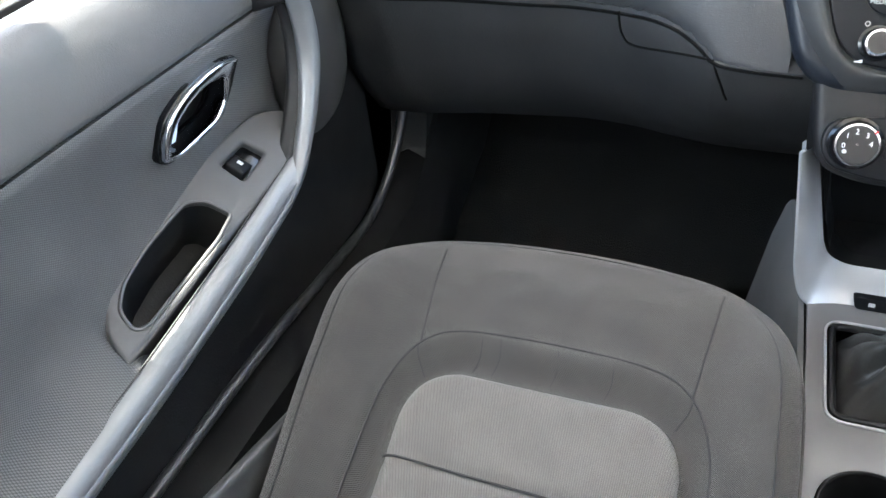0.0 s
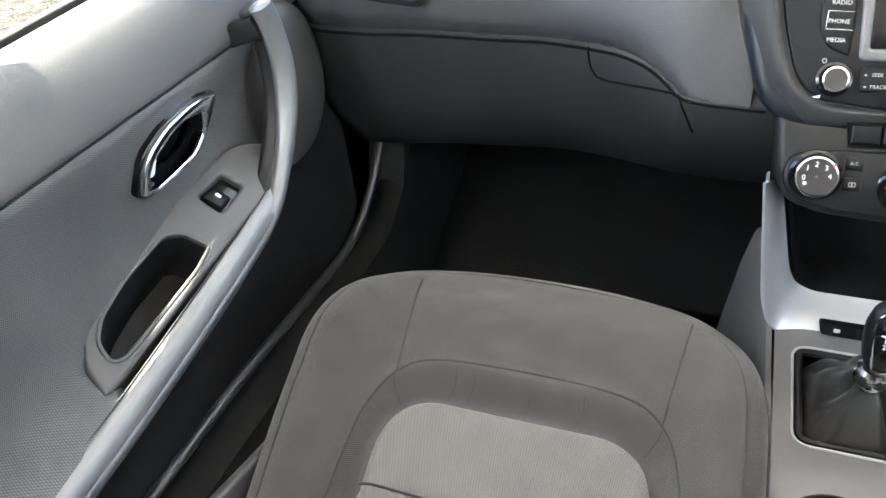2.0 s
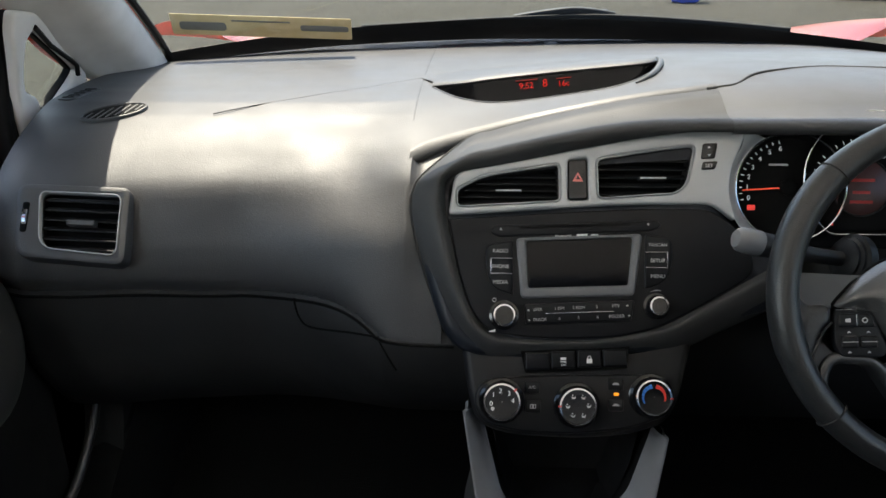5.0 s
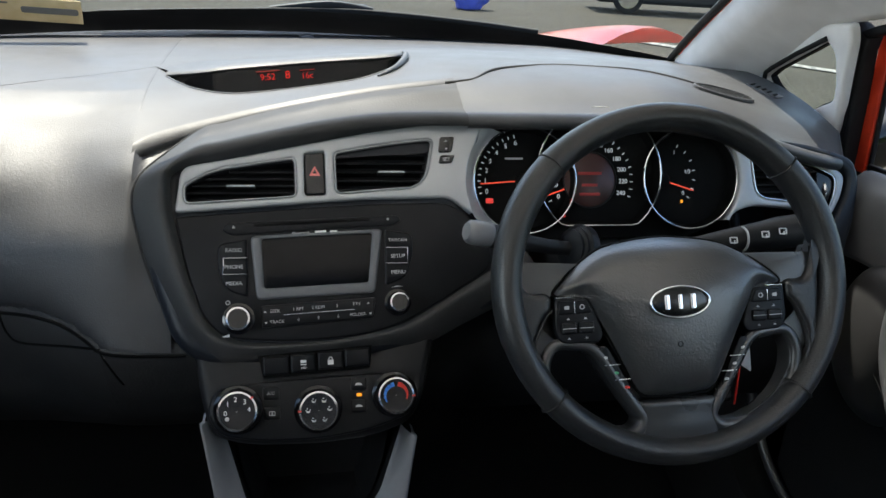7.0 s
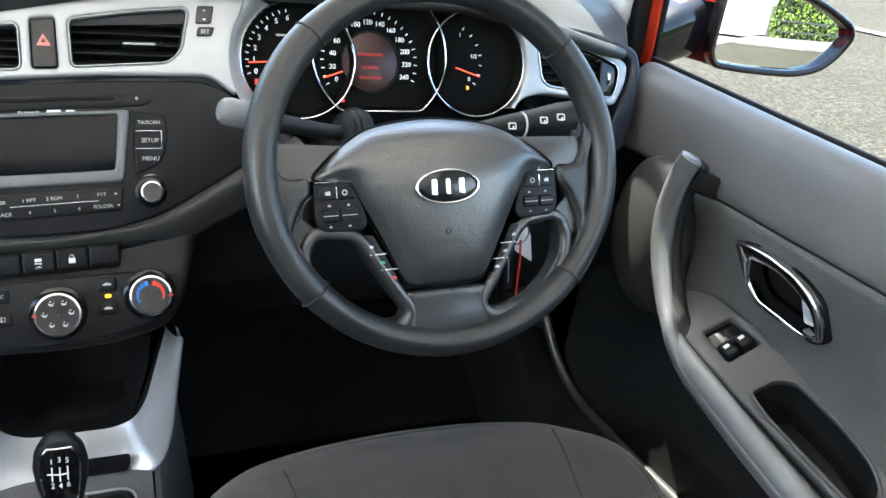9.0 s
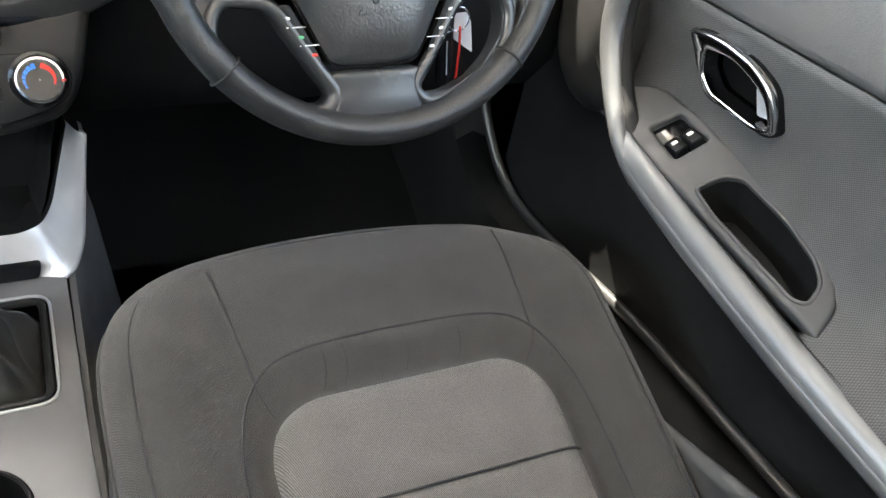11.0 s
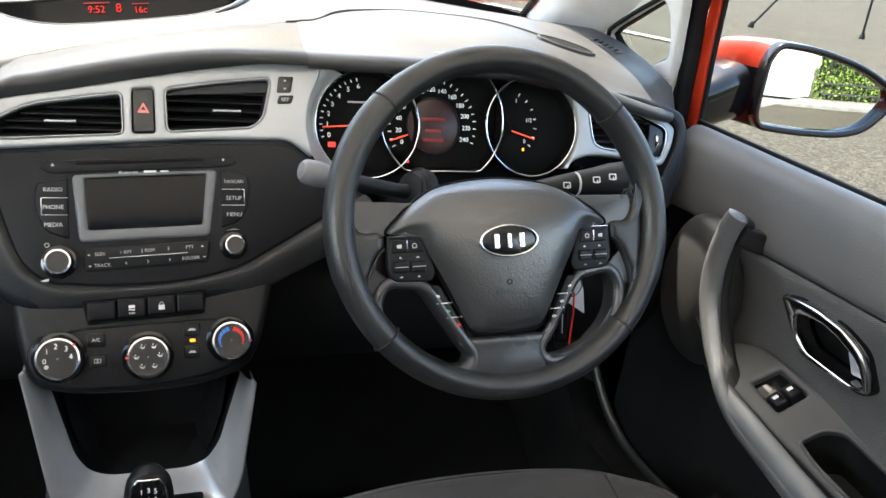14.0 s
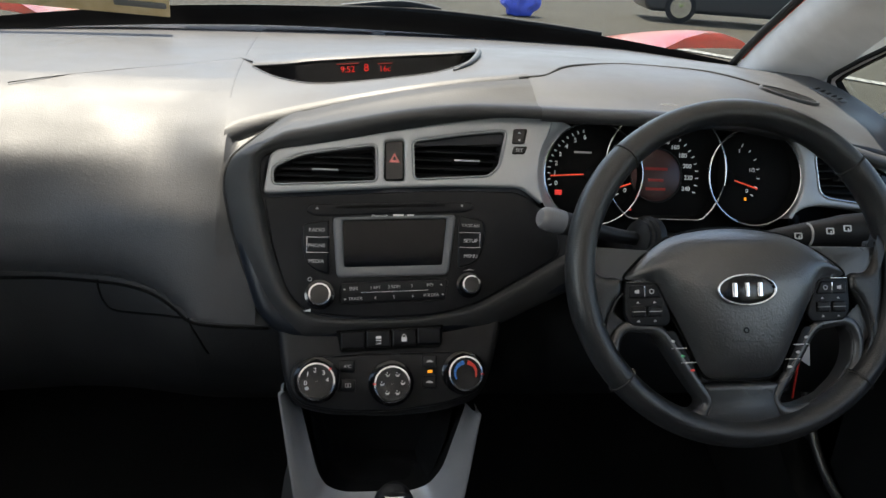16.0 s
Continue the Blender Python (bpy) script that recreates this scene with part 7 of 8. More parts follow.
# ---- front seats ----
SX = 0.337   # seat centre from the car's middle
SEAM_U = 0.012   # the sewn panels sit a little inboard of that


def panel_edge(u, y):
    """How far outside the insert's rounded front a point lies."""
    w, yf, r = 0.141, -0.236, 0.062
    a, b = abs(u) - (w - r), y - (yf - r)
    return math.hypot(max(a, 0.0), max(b, 0.0)) + min(max(a, b), 0.0) - r


def cushion_z(u, y):
    """Height of the cushion: u across from the seat's middle, y along the car."""
    z = -0.142 + 0.125 * (y + 0.11) - 0.25 * max(0.0, -0.19 - y) * ease(-0.17, -0.25, y)
    u -= SEAM_U
    z += 0.030 * ease(0.145, 0.215, abs(u)) * ease(-0.06, -0.20, y)      # side bolsters
    z += 0.010 * math.exp(-((y + 0.13) / 0.05) ** 2)                      # thigh roll
    d = panel_edge(u, y)
    z -= 0.010 * math.exp(-((d - 0.006) / 0.013) ** 2)                    # hollow round the insert
    z += 0.0035 * math.exp(-((d - 0.030) / 0.010) ** 2)                   # roll between hollow and seam
    return z


OUTLINE = spline([V(u, y, 0) for u, y in ((-0.222, -0.56), (-0.236, -0.40), (-0.247, -0.25), (-0.238, -0.145), (-0.190, -0.072), (-0.11, -0.046), (0.0, -0.038), (0.11, -0.046), (0.190, -0.072), (0.236, -0.145), (0.250, -0.25), (0.250, -0.40), (0.245, -0.56), (0.20, -0.60), (0.0, -0.61), (-0.20, -0.60))], 14, closed=True)


def seam_line(points, parent, r=0.0013, sink=0.0004, fine=8):
    p = spline([V(*q, 0) for q in points], fine)
    line = [V(q.x + SEAM_U - SX, q.y, cushion_z(q.x + SEAM_U, q.y) - sink) for q in p]
    part("seam", tube(line, r, 6), STITCH, parent)


def seat_cushion(t):
    mid = V(0, -0.33, 0)
    loop = OUTLINE[::-1]
    R = 0.045
    rows = []
    radial = [0.02 + 0.98 * k / 60 for k in range(61)]
    for q in radial:
        row = []
        for p in loop:
            c = mid + (p - mid) * q
            depth = (p - mid).length * (1 - q)
            drop = R - math.sqrt(max(0.0, R * R - max(0.0, R - depth) ** 2))
            c.z = cushion_z(c.x, c.y) - drop * 0.9
            crease = 0.0016 * noise.noise(V(c.x * 22, c.y * 40, 3.0)) * ease(0.0, 0.1, depth)
            row.append(V(c.x - SX, c.y, c.z + crease))
        rows.append(row)
    for dz, k in ((0.01, 1.002), (0.03, 1.0), (0.06, 0.985), (0.10, 0.965), (0.13, 0.95)):
        rows.append([V((mid + (p - mid) * k).x - SX, (mid + (p - mid) * k).y, cushion_z(p.x, p.y) - R * 0.9 - dz) for p in loop])
    part("cushion", loft(rows, close_u=True), CLOTH, t, "charcoal cloth cushion with raised bolsters", sharp=70)
    # ribbed insert, a little proud and pillowed
    ins = rounded([(-0.138, -0.57), (0.138, -0.57), (0.141, -0.236), (-0.141, -0.236)], [0.01, 0.01, 0.062, 0.062], 12)
    ins = [V(p.x + SEAM_U, p.y) for p in ins]
    loop, out = ins, []
    for k in range(len(loop)):
        a, b = loop[k], loop[(k + 1) % len(loop)]
        n = max(1, int((b - a).length / 0.012))
        out += [a.lerp(b, j / n) for j in range(n)]
    c = V(SEAM_U, -0.40)
    rows = []
    for k in range(41):
        q = 1 - k / 40 * 0.9995
        row = []
        for p in out:
            e = c + (p - c) * q
            edge = (p - c).length * (1 - q)
            lift = 0.0120 * (1 - math.exp(-edge / 0.007)) - 0.003
            fold = 0.0050 * math.exp(-((e.y + 0.338 + 0.02 * (e.x - SEAM_U)) / 0.0050) ** 2) * (1 - math.exp(-edge / 0.006))
            row.append(V(e.x - SX, e.y, cushion_z(e.x, e.y) + lift - fold))
        rows.append(row)
    part("insert", loft(rows, close_u=True), INSERT, t, "mid-grey ribbed cloth insert", sharp=70)
    seam_line([(-0.138, -0.335), (-0.06, -0.337), (0.0, -0.338), (0.06, -0.339), (0.138, -0.340)], t, 0.0014, -0.0068)
    # seams: arc round the insert, front panel, outer line, piping at the edge
    seam_line([(-0.166, -0.56), (-0.166, -0.42), (-0.165, -0.31), (-0.159, -0.262), (-0.140, -0.224), (-0.10, -0.202), (0.0, -0.1955), (0.10, -0.202), (0.140, -0.224), (0.159, -0.262), (0.165, -0.31), (0.166, -0.42), (0.166, -0.56)], t, 0.0013, 0.0)
    for s in (-1, 1):
        seam_line([(s * 0.138, -0.222), (s * 0.144, -0.17), (s * 0.152, -0.098)], t, 0.0012, 0.0)
        seam_line([(s * 0.1395, -0.224), (s * 0.136, -0.234), (s * 0.126, -0.246)], t, 0.0009, 0.0004, 4)
    inner = [mid + (p - mid) * 0.905 for p in OUTLINE]
    keep = [p for p in inner if p.y > -0.52]
    keep.sort(key=lambda p: math.atan2(p.x, p.y + 0.33))
    part("seam", tube([V(p.x - SX, p.y, cushion_z(p.x, p.y) - 0.0035) for p in keep], 0.0011, 6), STITCH, t)
    piping = [mid + (p - mid) * 0.998 for p in OUTLINE if p.y > -0.56]
    piping.sort(key=lambda p: math.atan2(p.x, p.y + 0.33))
    part("piping", tube([V(p.x - SX, p.y, cushion_z(p.x, p.y) - R * 0.86) for p in piping], 0.0026, 8), CLOTH, t)
    for u in (-0.075, -0.055, 0.005, 0.06):
        seam_line([(u, -0.203), (u + 0.002, -0.218), (u - 0.003, -0.231)], t, 0.0009, 0.0006, 4)


def seat_back(t):
    """Backrest: sections stacked along the leaning back."""
    lean = radians(27)
    d, n = V(0, -math.sin(lean), math.cos(lean)), V(0, math.cos(lean), math.sin(lean))
    base = V(-SX, -0.615, -0.075)
    rows = []
    for k in range(25):
        q = k / 24
        h = 0.46 * q
        half = lerp([(0, 0.215), (0.15, 0.235), (0.4, 0.238), (0.7, 0.215), (0.9, 0.165), (1, 0.125)], q)
        bol = lerp([(0, 0.035), (0.15, 0.062), (0.45, 0.060), (0.75, 0.030), (1, 0.0)], q)
        thick = lerp([(0, 0.09), (0.5, 0.10), (0.9, 0.075), (0.98, 0.05), (1, 0.03)], q)
        prof = []
        for j in range(33):
            u = -1 + 2 * j / 32
            front = bol * ease(0.50, 0.86, abs(u)) * (1 - ease(0.93, 1.02, abs(u)) * 0.9) - 0.012 * math.exp(-((abs(u) - 0.52) / 0.05) ** 2)
            prof.append((u * half, front))
        prof += [(half * 1.0, -0.02), (half * 0.97, -thick), (half * 0.5, -thick - 0.012), (-half * 0.5, -thick - 0.012), (-half * 0.97, -thick), (-half * 1.0, -0.02)]
        rows.append([base + d * h + V(u, 0, 0) + n * f for u, f in prof])
    bm = loft(rows, close_u=True)
    bm.faces.new([bm.verts.new(p) for p in rows[-1]])
    part("backrest", bm, CLOTH, t, "charcoal cloth backrest with side bolsters", sharp=70)
    # seam up the outer bolster
    for s in (-1, 1):
        line = []
        for k in range(1, 18):
            q = k / 24
            half = lerp([(0, 0.215), (0.15, 0.235), (0.4, 0.238), (0.7, 0.215), (0.9, 0.165), (1, 0.125)], q)
            bol = lerp([(0, 0.035), (0.15, 0.062), (0.45, 0.060), (0.75, 0.030), (1, 0.0)], q)
            line.append(base + d * 0.46 * q + V(s * half * 0.90, 0, 0) + n * (bol * ease(0.5, 0.86, 0.9) + 0.0006))
        part("seam", tube(line, 0.0013, 6), STITCH, t)
    hb = base + d * 0.57 - n * 0.06
    bm = bmesh.new()
    bmesh.ops.create_uvsphere(bm, u_segments=24, v_segments=16, radius=1.0)
    for v in bm.verts:
        p = v.co
        v.co = hb + V(0.115 * math.copysign(abs(p.x) ** 0.7, p.x), 0, 0) + d * 0.075 * math.copysign(abs(p.z) ** 0.7, p.z) + n * 0.045 * math.copysign(abs(p.y) ** 0.8, p.y)
    part("headrest", bm, CLOTH, t, sharp=70)
    for u in (-0.06, 0.06):
        part("headrest_post", tube([base + d * 0.44 + V(u, 0, 0) - n * 0.03, hb + V(u, 0, 0) - d * 0.05], 0.006, 10), CHROME, t)


seat = thing("front_seat", (-SX, -0.33, -0.43), "charcoal cloth front seat with a mid-grey ribbed insert", "car seat", "front seats")
seat_cushion(seat)
seat_back(seat)
for s in (-1, 1):
    bm = sweep(spline([V(-SX + s * 0.232, -0.13, -0.275), V(-SX + s * 0.246, -0.30, -0.25), V(-SX + s * 0.250, -0.50, -0.205), V(-SX + s * 0.246, -0.68, -0.15)], 6), rounded([(-0.012, -0.035), (0.012, -0.035), (0.010, 0.035), (-0.006, 0.04)], 0.008), up=(0, 0, 1), scale=lambda q: (1.0, 0.6 + 0.8 * q))
    part("side_cover", bm, SMOOTH, seat, "grey plastic side cover")
    part("runner", sweep([V(-SX + s * 0.19, -0.06, -0.415), V(-SX + s * 0.19, -0.62, -0.415)], box2(0.04, 0.03, 0.006), up=(0, 0, 1)), BLACK, seat)
part("base_frame", plate(box2(0.38, 0.46, 0.03), frame3((-SX, -0.34, -0.35), (0, 1, 0), (0, 0, 1)), -0.055, 0.05, 0.01), BLACK, seat)
other = copy_thing(seat, Matrix.Translation((SX, -0.345, -0.43)))

# ---- console between the seats ----
console = thing("centre_console_tunnel", (0, -0.2, -0.43), "grey plastic tunnel console with a silver frame and cup holder", "centre console")
CZ = -0.235
rows = []
for y in (0.20, 0.10, 0.03, -0.05, -0.15, -0.25, -0.35, -0.50, -0.70):
    w = lerp([(-0.7, 0.092), (-0.2, 0.084), (0.05, 0.090), (0.2, 0.11)], y)
    z = CZ + (0.0 if y < 0.05 else (y - 0.05) * 0.2)
    rows.append([V(x, y, zz) for x, zz in ((-w - 0.035, -0.43), (-w - 0.014, z - 0.06), (-w - 0.004, z - 0.010), (-w, z - 0.002), (-w + 0.006, z), (-0.03, z), (0.03, z), (w - 0.006, z), (w, z - 0.002), (w + 0.004, z - 0.010), (w + 0.014, z - 0.06), (w + 0.035, -0.43))])
CUP = (-0.018, -0.252)
for half in (slice(0, 5), slice(7, 12)):
    part("side_shell", loft([row[half] for row in rows]), TUNNEL, console, sharp=30)
top = frame3((0, 0, CZ + 0.004), (0, 1, 0), (0, 0, 1))
cup = circle2(0.0475, *CUP, 44)
well = rounded([(-0.061, 0.002), (-0.060, -0.148), (0.060, -0.148), (0.062, 0.002)], 0.02, 5)
tray = rounded([(-0.055, -0.315), (-0.060, -0.48), (0.060, -0.48), (0.055, -0.315)], 0.012, 4)
part("top_panel", plate(rounded([(-0.081, 0.045), (-0.079, -0.2), (-0.086, -0.60), (0.086, -0.60), (0.079, -0.2), (0.081, 0.045)], 0.012, 4), top, -0.003, 0.002, 0.0015, [cup, well, tray], back=False), TUNNEL, console, "smooth grey top panel")
bm = loft([[top @ V(CUP[0] + r * math.cos(a), CUP[1] + r * math.sin(a), n) for a in [2 * math.pi * k / 44 for k in range(44)]] for r, n in ((0.050, 0.0022), (0.0480, 0.004), (0.0455, 0.003), (0.0440, -0.004), (0.0425, -0.055), (0.040, -0.060))], close_u=True)
bm.faces.new([bm.verts.new(top @ V(CUP[0] + 0.04 * math.cos(a), CUP[1] + 0.04 * math.sin(a), -0.060)) for a in [2 * math.pi * k / 44 for k in range(44)]])
holder = part("cup_holder", bm, DARK, console, "round black cup holder")
part("holder_rim", tube([top @ V(CUP[0] + 0.0475 * math.cos(a), CUP[1] + 0.0475 * math.sin(a), 0.0032) for a in [2 * math.pi * k / 44 for k in range(44)]], 0.0014, 6, closed=True, up=(0, 0, 1)), SATIN, holder)
bm = loft([[top @ V(p.x, p.y, n) for p in inset(tray, e)] for n, e in ((0.002, -0.001), (-0.03, 0.003), (-0.034, 0.01))], close_u=True)
bm.faces.new([bm.verts.new(top @ V(p.x, p.y, -0.034)) for p in inset(tray, 0.01)])
part("storage_tray", bm, BLACK, console)
part("well_lip", tube([top @ V(p.x, p.y, 0.0028) for p in well], 0.0016, 8, closed=True, up=(0, 0, 1)), SILVER, console, "satin silver rim round the gaiter")
part("well_lip_inner", tube([top @ V(p.x, p.y, 0.001) for p in inset(well, 0.007)], 0.004, 8, closed=True, up=(0, 0, 1)), BLACK, console)

# silver U round the cubby: uprights down from the stack, joined by a broad foot
MU = frame3((0, 0.035, -0.14), (0, 0.06, 1), (0, -1, 0.06))
outer = rounded([(-0.122, 0.108), (-0.101, -0.05), (-0.088, -0.088), (-0.055, -0.100), (0.055, -0.100), (0.088, -0.088), (0.101, -0.05), (0.115, 0.078)], [0.004, 0.05, 0.03, 0.03, 0.03, 0.03, 0.05, 0.004], 6)
inner = rounded([(-0.106, 0.108), (-0.0755, -0.025), (-0.066, -0.050), (-0.045, -0.060), (0.045, -0.060), (0.066, -0.050), (0.0755, -0.025), (0.1020, 0.078)], [0.002, 0.04, 0.02, 0.02, 0.02, 0.02, 0.04, 0.002], 6)


outer, inner = (resampled([V(p.x, p.y, 0) for p in o], 90) for o in (outer, inner))


def u_frame():
    """The U, swept: a rounded band whose inner edge falls back into the cubby."""
    n = min(len(outer), len(inner))
    front = [MU @ V(p.x, p.y, 0.004) for p in outer[:n]]
    rows = [[MU @ V(p.x, p.y, -0.02) for p in outer[:n]], [MU @ V(p.x, p.y, -0.002) for p in outer[:n]]]
    for k in range(7):
        q = k / 6
        rows.append([MU @ V(a.x + (b.x - a.x) * (0.04 + 0.96 * q), a.y + (b.y - a.y) * (0.04 + 0.96 * q), 0.006 * math.sin(math.pi * min(1, 0.25 + q * 0.9)) - (0.022 + 0.022 * ease(0.0, -0.06, b.y)) * q) for a, b in zip(outer[:n], inner[:n])])
    return loft(rows)


part("silver_frame", u_frame(), BRIGHTSILVER, console, "satin silver U-shaped frame", sharp=50)
part("frame_inside", loft([[MU @ V(b.x * (1 - 0.01 * k), b.y - 0.002 * k, -0.0225 - 0.022 * ease(0.0, -0.06, b.y) - 0.03 * k) for b in inner] for k in range(3)]), BLACK, console, sharp=50)
part("frame_line", tube([MU @ V(p.x * 1.005, p.y - 0.0005, 0.0025) for p in outer], 0.0022, 8, up=(0, -1, 0.1)), BRIGHTSILVER, console)
b = part("foot_button", plate(rounded([(-0.036, -0.070), (-0.031, -0.087), (0.056, -0.087), (0.060, -0.070)], 0.005, 3), MU @ Matrix.Translation((0, 0, -0.004)), -0.002, 0.0075, 0.0015), SATIN, console)
part("button_gap", block(at2(MU, 0.004, -0.0785, 0.0036), 0.0012, 0.015, 0.001, 0.0002), DARK, b)
part("button_mark", plate(box2(0.007, 0.005, 0.001), at2(MU, -0.015, -0.078, 0.0035), 0, 0.0005, 0.0001), GREYPRINT, b)
# cubby behind it
bm = loft([[V(-w, y0, z), V(-w * 0.95, 0.17, z), V(w * 0.95, 0.17, z), V(w, y0, z)] for w, y0, z in ((0.0925, 0.066, -0.03), (0.0815, 0.068, -0.12), (0.072, 0.080, -0.17), (0.060, 0.092, -0.206))])
part("cubby", bm, BLACK, console, "dark open cubby", sharp=30)
part("cubby_floor", plate([V(-0.08, 0.088), V(0.08, 0.088), V(0.08, 0.18), V(-0.08, 0.18)], frame3((0, 0, -0.206), (0, 1, 0), (0, 0, 1)), -0.01, 0.0, 0.001), BLACK, console)
ms = frame3((0, 0.16, -0.088), (0, 0.2, 1), (0, -1, 0.2))
for u, w in ((-0.056, 0.034), (-0.006, 0.05), (0.05, 0.034)):
    soc = part("socket_panel", plate(box2(w, 0.032, 0.012), at2(ms, u, 0.0, 0.002), 0.0, 0.008, 0.003), BLACK, console)
    if abs(u) < 0.02:
        for du in (-0.012, 0.012):
            part("port", block(at2(ms, u + du, -0.001, 0.010), 0.010, 0.008, 0.001), DARK, soc)
            part("port_mark", plate(box2(0.008, 0.003, 0.0005), at2(ms, u + du, -0.010, 0.0101), 0, 0.0003, 0.0001), GREYPRINT, soc)
    else:
        part("socket", plate(circle2(0.012, n=24), at2(ms, u, 0, 0.010), -0.004, 0.002, 0.001, [circle2(0.0095, n=24)]), SATIN, soc)

# gear lever
gear = thing("gear_lever", (0, -0.08, CZ), "black and chrome gear knob on a pleated leather gaiter", "gear lever")
rows = []
for k in range(16):
    q = k / 15
    row = []
    for j in range(64):
        a = 2 * math.pi * j / 64
        bx = 0.053 * math.copysign(abs(math.cos(a)) ** 0.45, math.cos(a))
        by = 0.067 * math.copysign(abs(math.sin(a)) ** 0.45, math.sin(a))
        r = 1 - q
        fold = 0.010 * math.sin(math.pi * q) * (0.6 * math.sin(4 * a + 3.0 * q) + 0.5 * math.sin(7 * a - 4.0 * q))
        cx, cy = 0.0, -0.073 - 0.030 * q
        sx = 0.012 + (abs(bx) - 0.012) * r ** 1.6 if abs(bx) > 0.012 else abs(bx)
        px = math.copysign(0.013 * abs(math.cos(a)) + (abs(bx) - 0.013 * abs(math.cos(a))) * r ** 1.7, bx)
        py = math.copysign(0.013 * abs(math.sin(a)) + (abs(by) - 0.013 * abs(math.sin(a))) * r ** 1.7, by)
        z = CZ - 0.008 + 0.098 * (q ** 0.95) + 0.010 * math.sin(math.pi * q)
        row.append(V(cx + px + fold * math.cos(a), cy + py + fold * math.sin(a), z + 0.5 * fold))
    rows.append(row)
part("gaiter", loft(rows, close_u=True), GAITER, gear, "soft pleated leather gaiter", sharp=70)
mk = frame3((0.0, -0.108, -0.158), (0, 1, 0.25), (0, -0.22, 1))
part("collar", lathe([(0.014, -0.006), (0.0165, 0.0), (0.0165, 0.006), (0.0145, 0.009), (0.0155, 0.012), (0.0155, 0.020), (0.012, 0.024), (0.001, 0.024)], mk, 32), CHROME, gear, "chrome collar")
slope = [(0.05, 1.0), (0.07, 0.93), (0.085, 0.74), (0.096, 0.52), (0.105, 0.24), (0.11, 0.1)]   # the rear face leans forward
sections = [(n, 0.76 * a, 0.84 * b) for n, a, b in [(0.020, 0.0125, 0.013), (0.030, 0.0165, 0.018), (0.045, 0.0230, 0.024), (0.065, 0.0275, 0.028), (0.082, 0.0290, 0.0290), (0.096, 0.0265, 0.0265), (0.105, 0.021, 0.021), (0.109, 0.011, 0.012), (0.110, 0.001, 0.001)]]
rows = [[mk @ V(a * math.cos(t), b * math.sin(t) * (lerp(slope, n) if math.sin(t) < 0 else 1.0) + 0.10 * (n - 0.02) * 0.5, n) for t in [2 * math.pi * j / 36 for j in range(36)]] for n, a, b in sections]
knob = part("knob", loft(rows, close_u=True), SATIN, gear, "black leather gear knob", sharp=70)


def knob_face(u, n):
    """A point on the rear face of the knob, lifted off it a little."""
    a = lerp([(q[0], q[1]) for q in sections], n)
    b = lerp([(q[0], q[2]) for q in sections], n) * lerp(slope, n)
    k = max(0.0, 1 - (u / a) ** 2) ** 0.5
    return mk @ V(u, -b * k - 0.0012 + 0.05 * (n - 0.02), n + 0.0008)


rows = []
for j in range(15):
    n = 0.036 + (0.1055 - 0.036) * j / 14
    half = lerp([(0.036, 0.007), (0.05, 0.0102), (0.075, 0.0145), (0.092, 0.0158), (0.102, 0.0132), (0.1055, 0.009)], n)
    rows.append([knob_face(half * (-1 + 2 * i / 14), n) for i in range(15)])
part("shift_plate", loft(rows), GLOSS, knob, "gloss black shift pattern plate")
border = [r[0] for r in rows] + rows[-1][1:-1] + [r[-1] for r in rows[::-1]] + rows[0][::-1][1:-1]
part("plate_rim", tube(border, 0.0012, 6, closed=True, up=(0.1, -1, 0.2)), CHROME, knob)


def mark(points, r=0.0006):
    part("shift_mark", tube([knob_face(u, n) + V(0, -0.0006, 0.0006) for u, n in points], r, 6), WHITE, knob)


for u in (-0.006, 0.0, 0.006):
    mark([(u, 0.083), (u, 0.088), (u, 0.0935)])
mark([(-0.010, 0.088), (0.0, 0.088), (0.006, 0.088)])
for word, u, n in (("1", -0.006, 0.0975), ("3", 0.0, 0.0985), ("5", 0.006, 0.0975), ("2", -0.006, 0.0785), ("4", 0.0, 0.0785), ("6", 0.006, 0.0785)):
    c = knob_face(u, n) + V(0, -0.0010, 0.0010)
    lettering(word, 0.0062, frame3(c, (0, 0.7, 1), (0, -1, 0.7)), WHITE, knob, 0.0003)

# ---- seen through the glass ----
# tan card behind the windscreen
PRINTGREY = material("faded print", (0.16, 0.15, 0.13), 0.8)
card = thing("windscreen_card", (-0.50, 0.70, 0.29), "tan paper card leaning behind the windscreen", "card")
mc_ = frame3((-0.487, 0.634, 0.340), (0.05, -0.45, 0.9), (0.02, -0.9, -0.45))
part("sheet", plate(box2(0.308, 0.040, 0.002), mc_, -0.0006, 0.0006, 0.0003), CARD, card)
for u, v, w, h, mat in ((-0.100, -0.002, 0.080, 0.016, PRINTGREY), (0.108, 0.000, 0.082, 0.011, PRINTGREY), (0.0, 0.010, 0.10, 0.003, PRINTGREY)):
    part("print_bar", plate(box2(w, h, h * 0.4), at2(mc_, u, v, 0.0006), 0, 0.0003, 0.0001), mat, card)

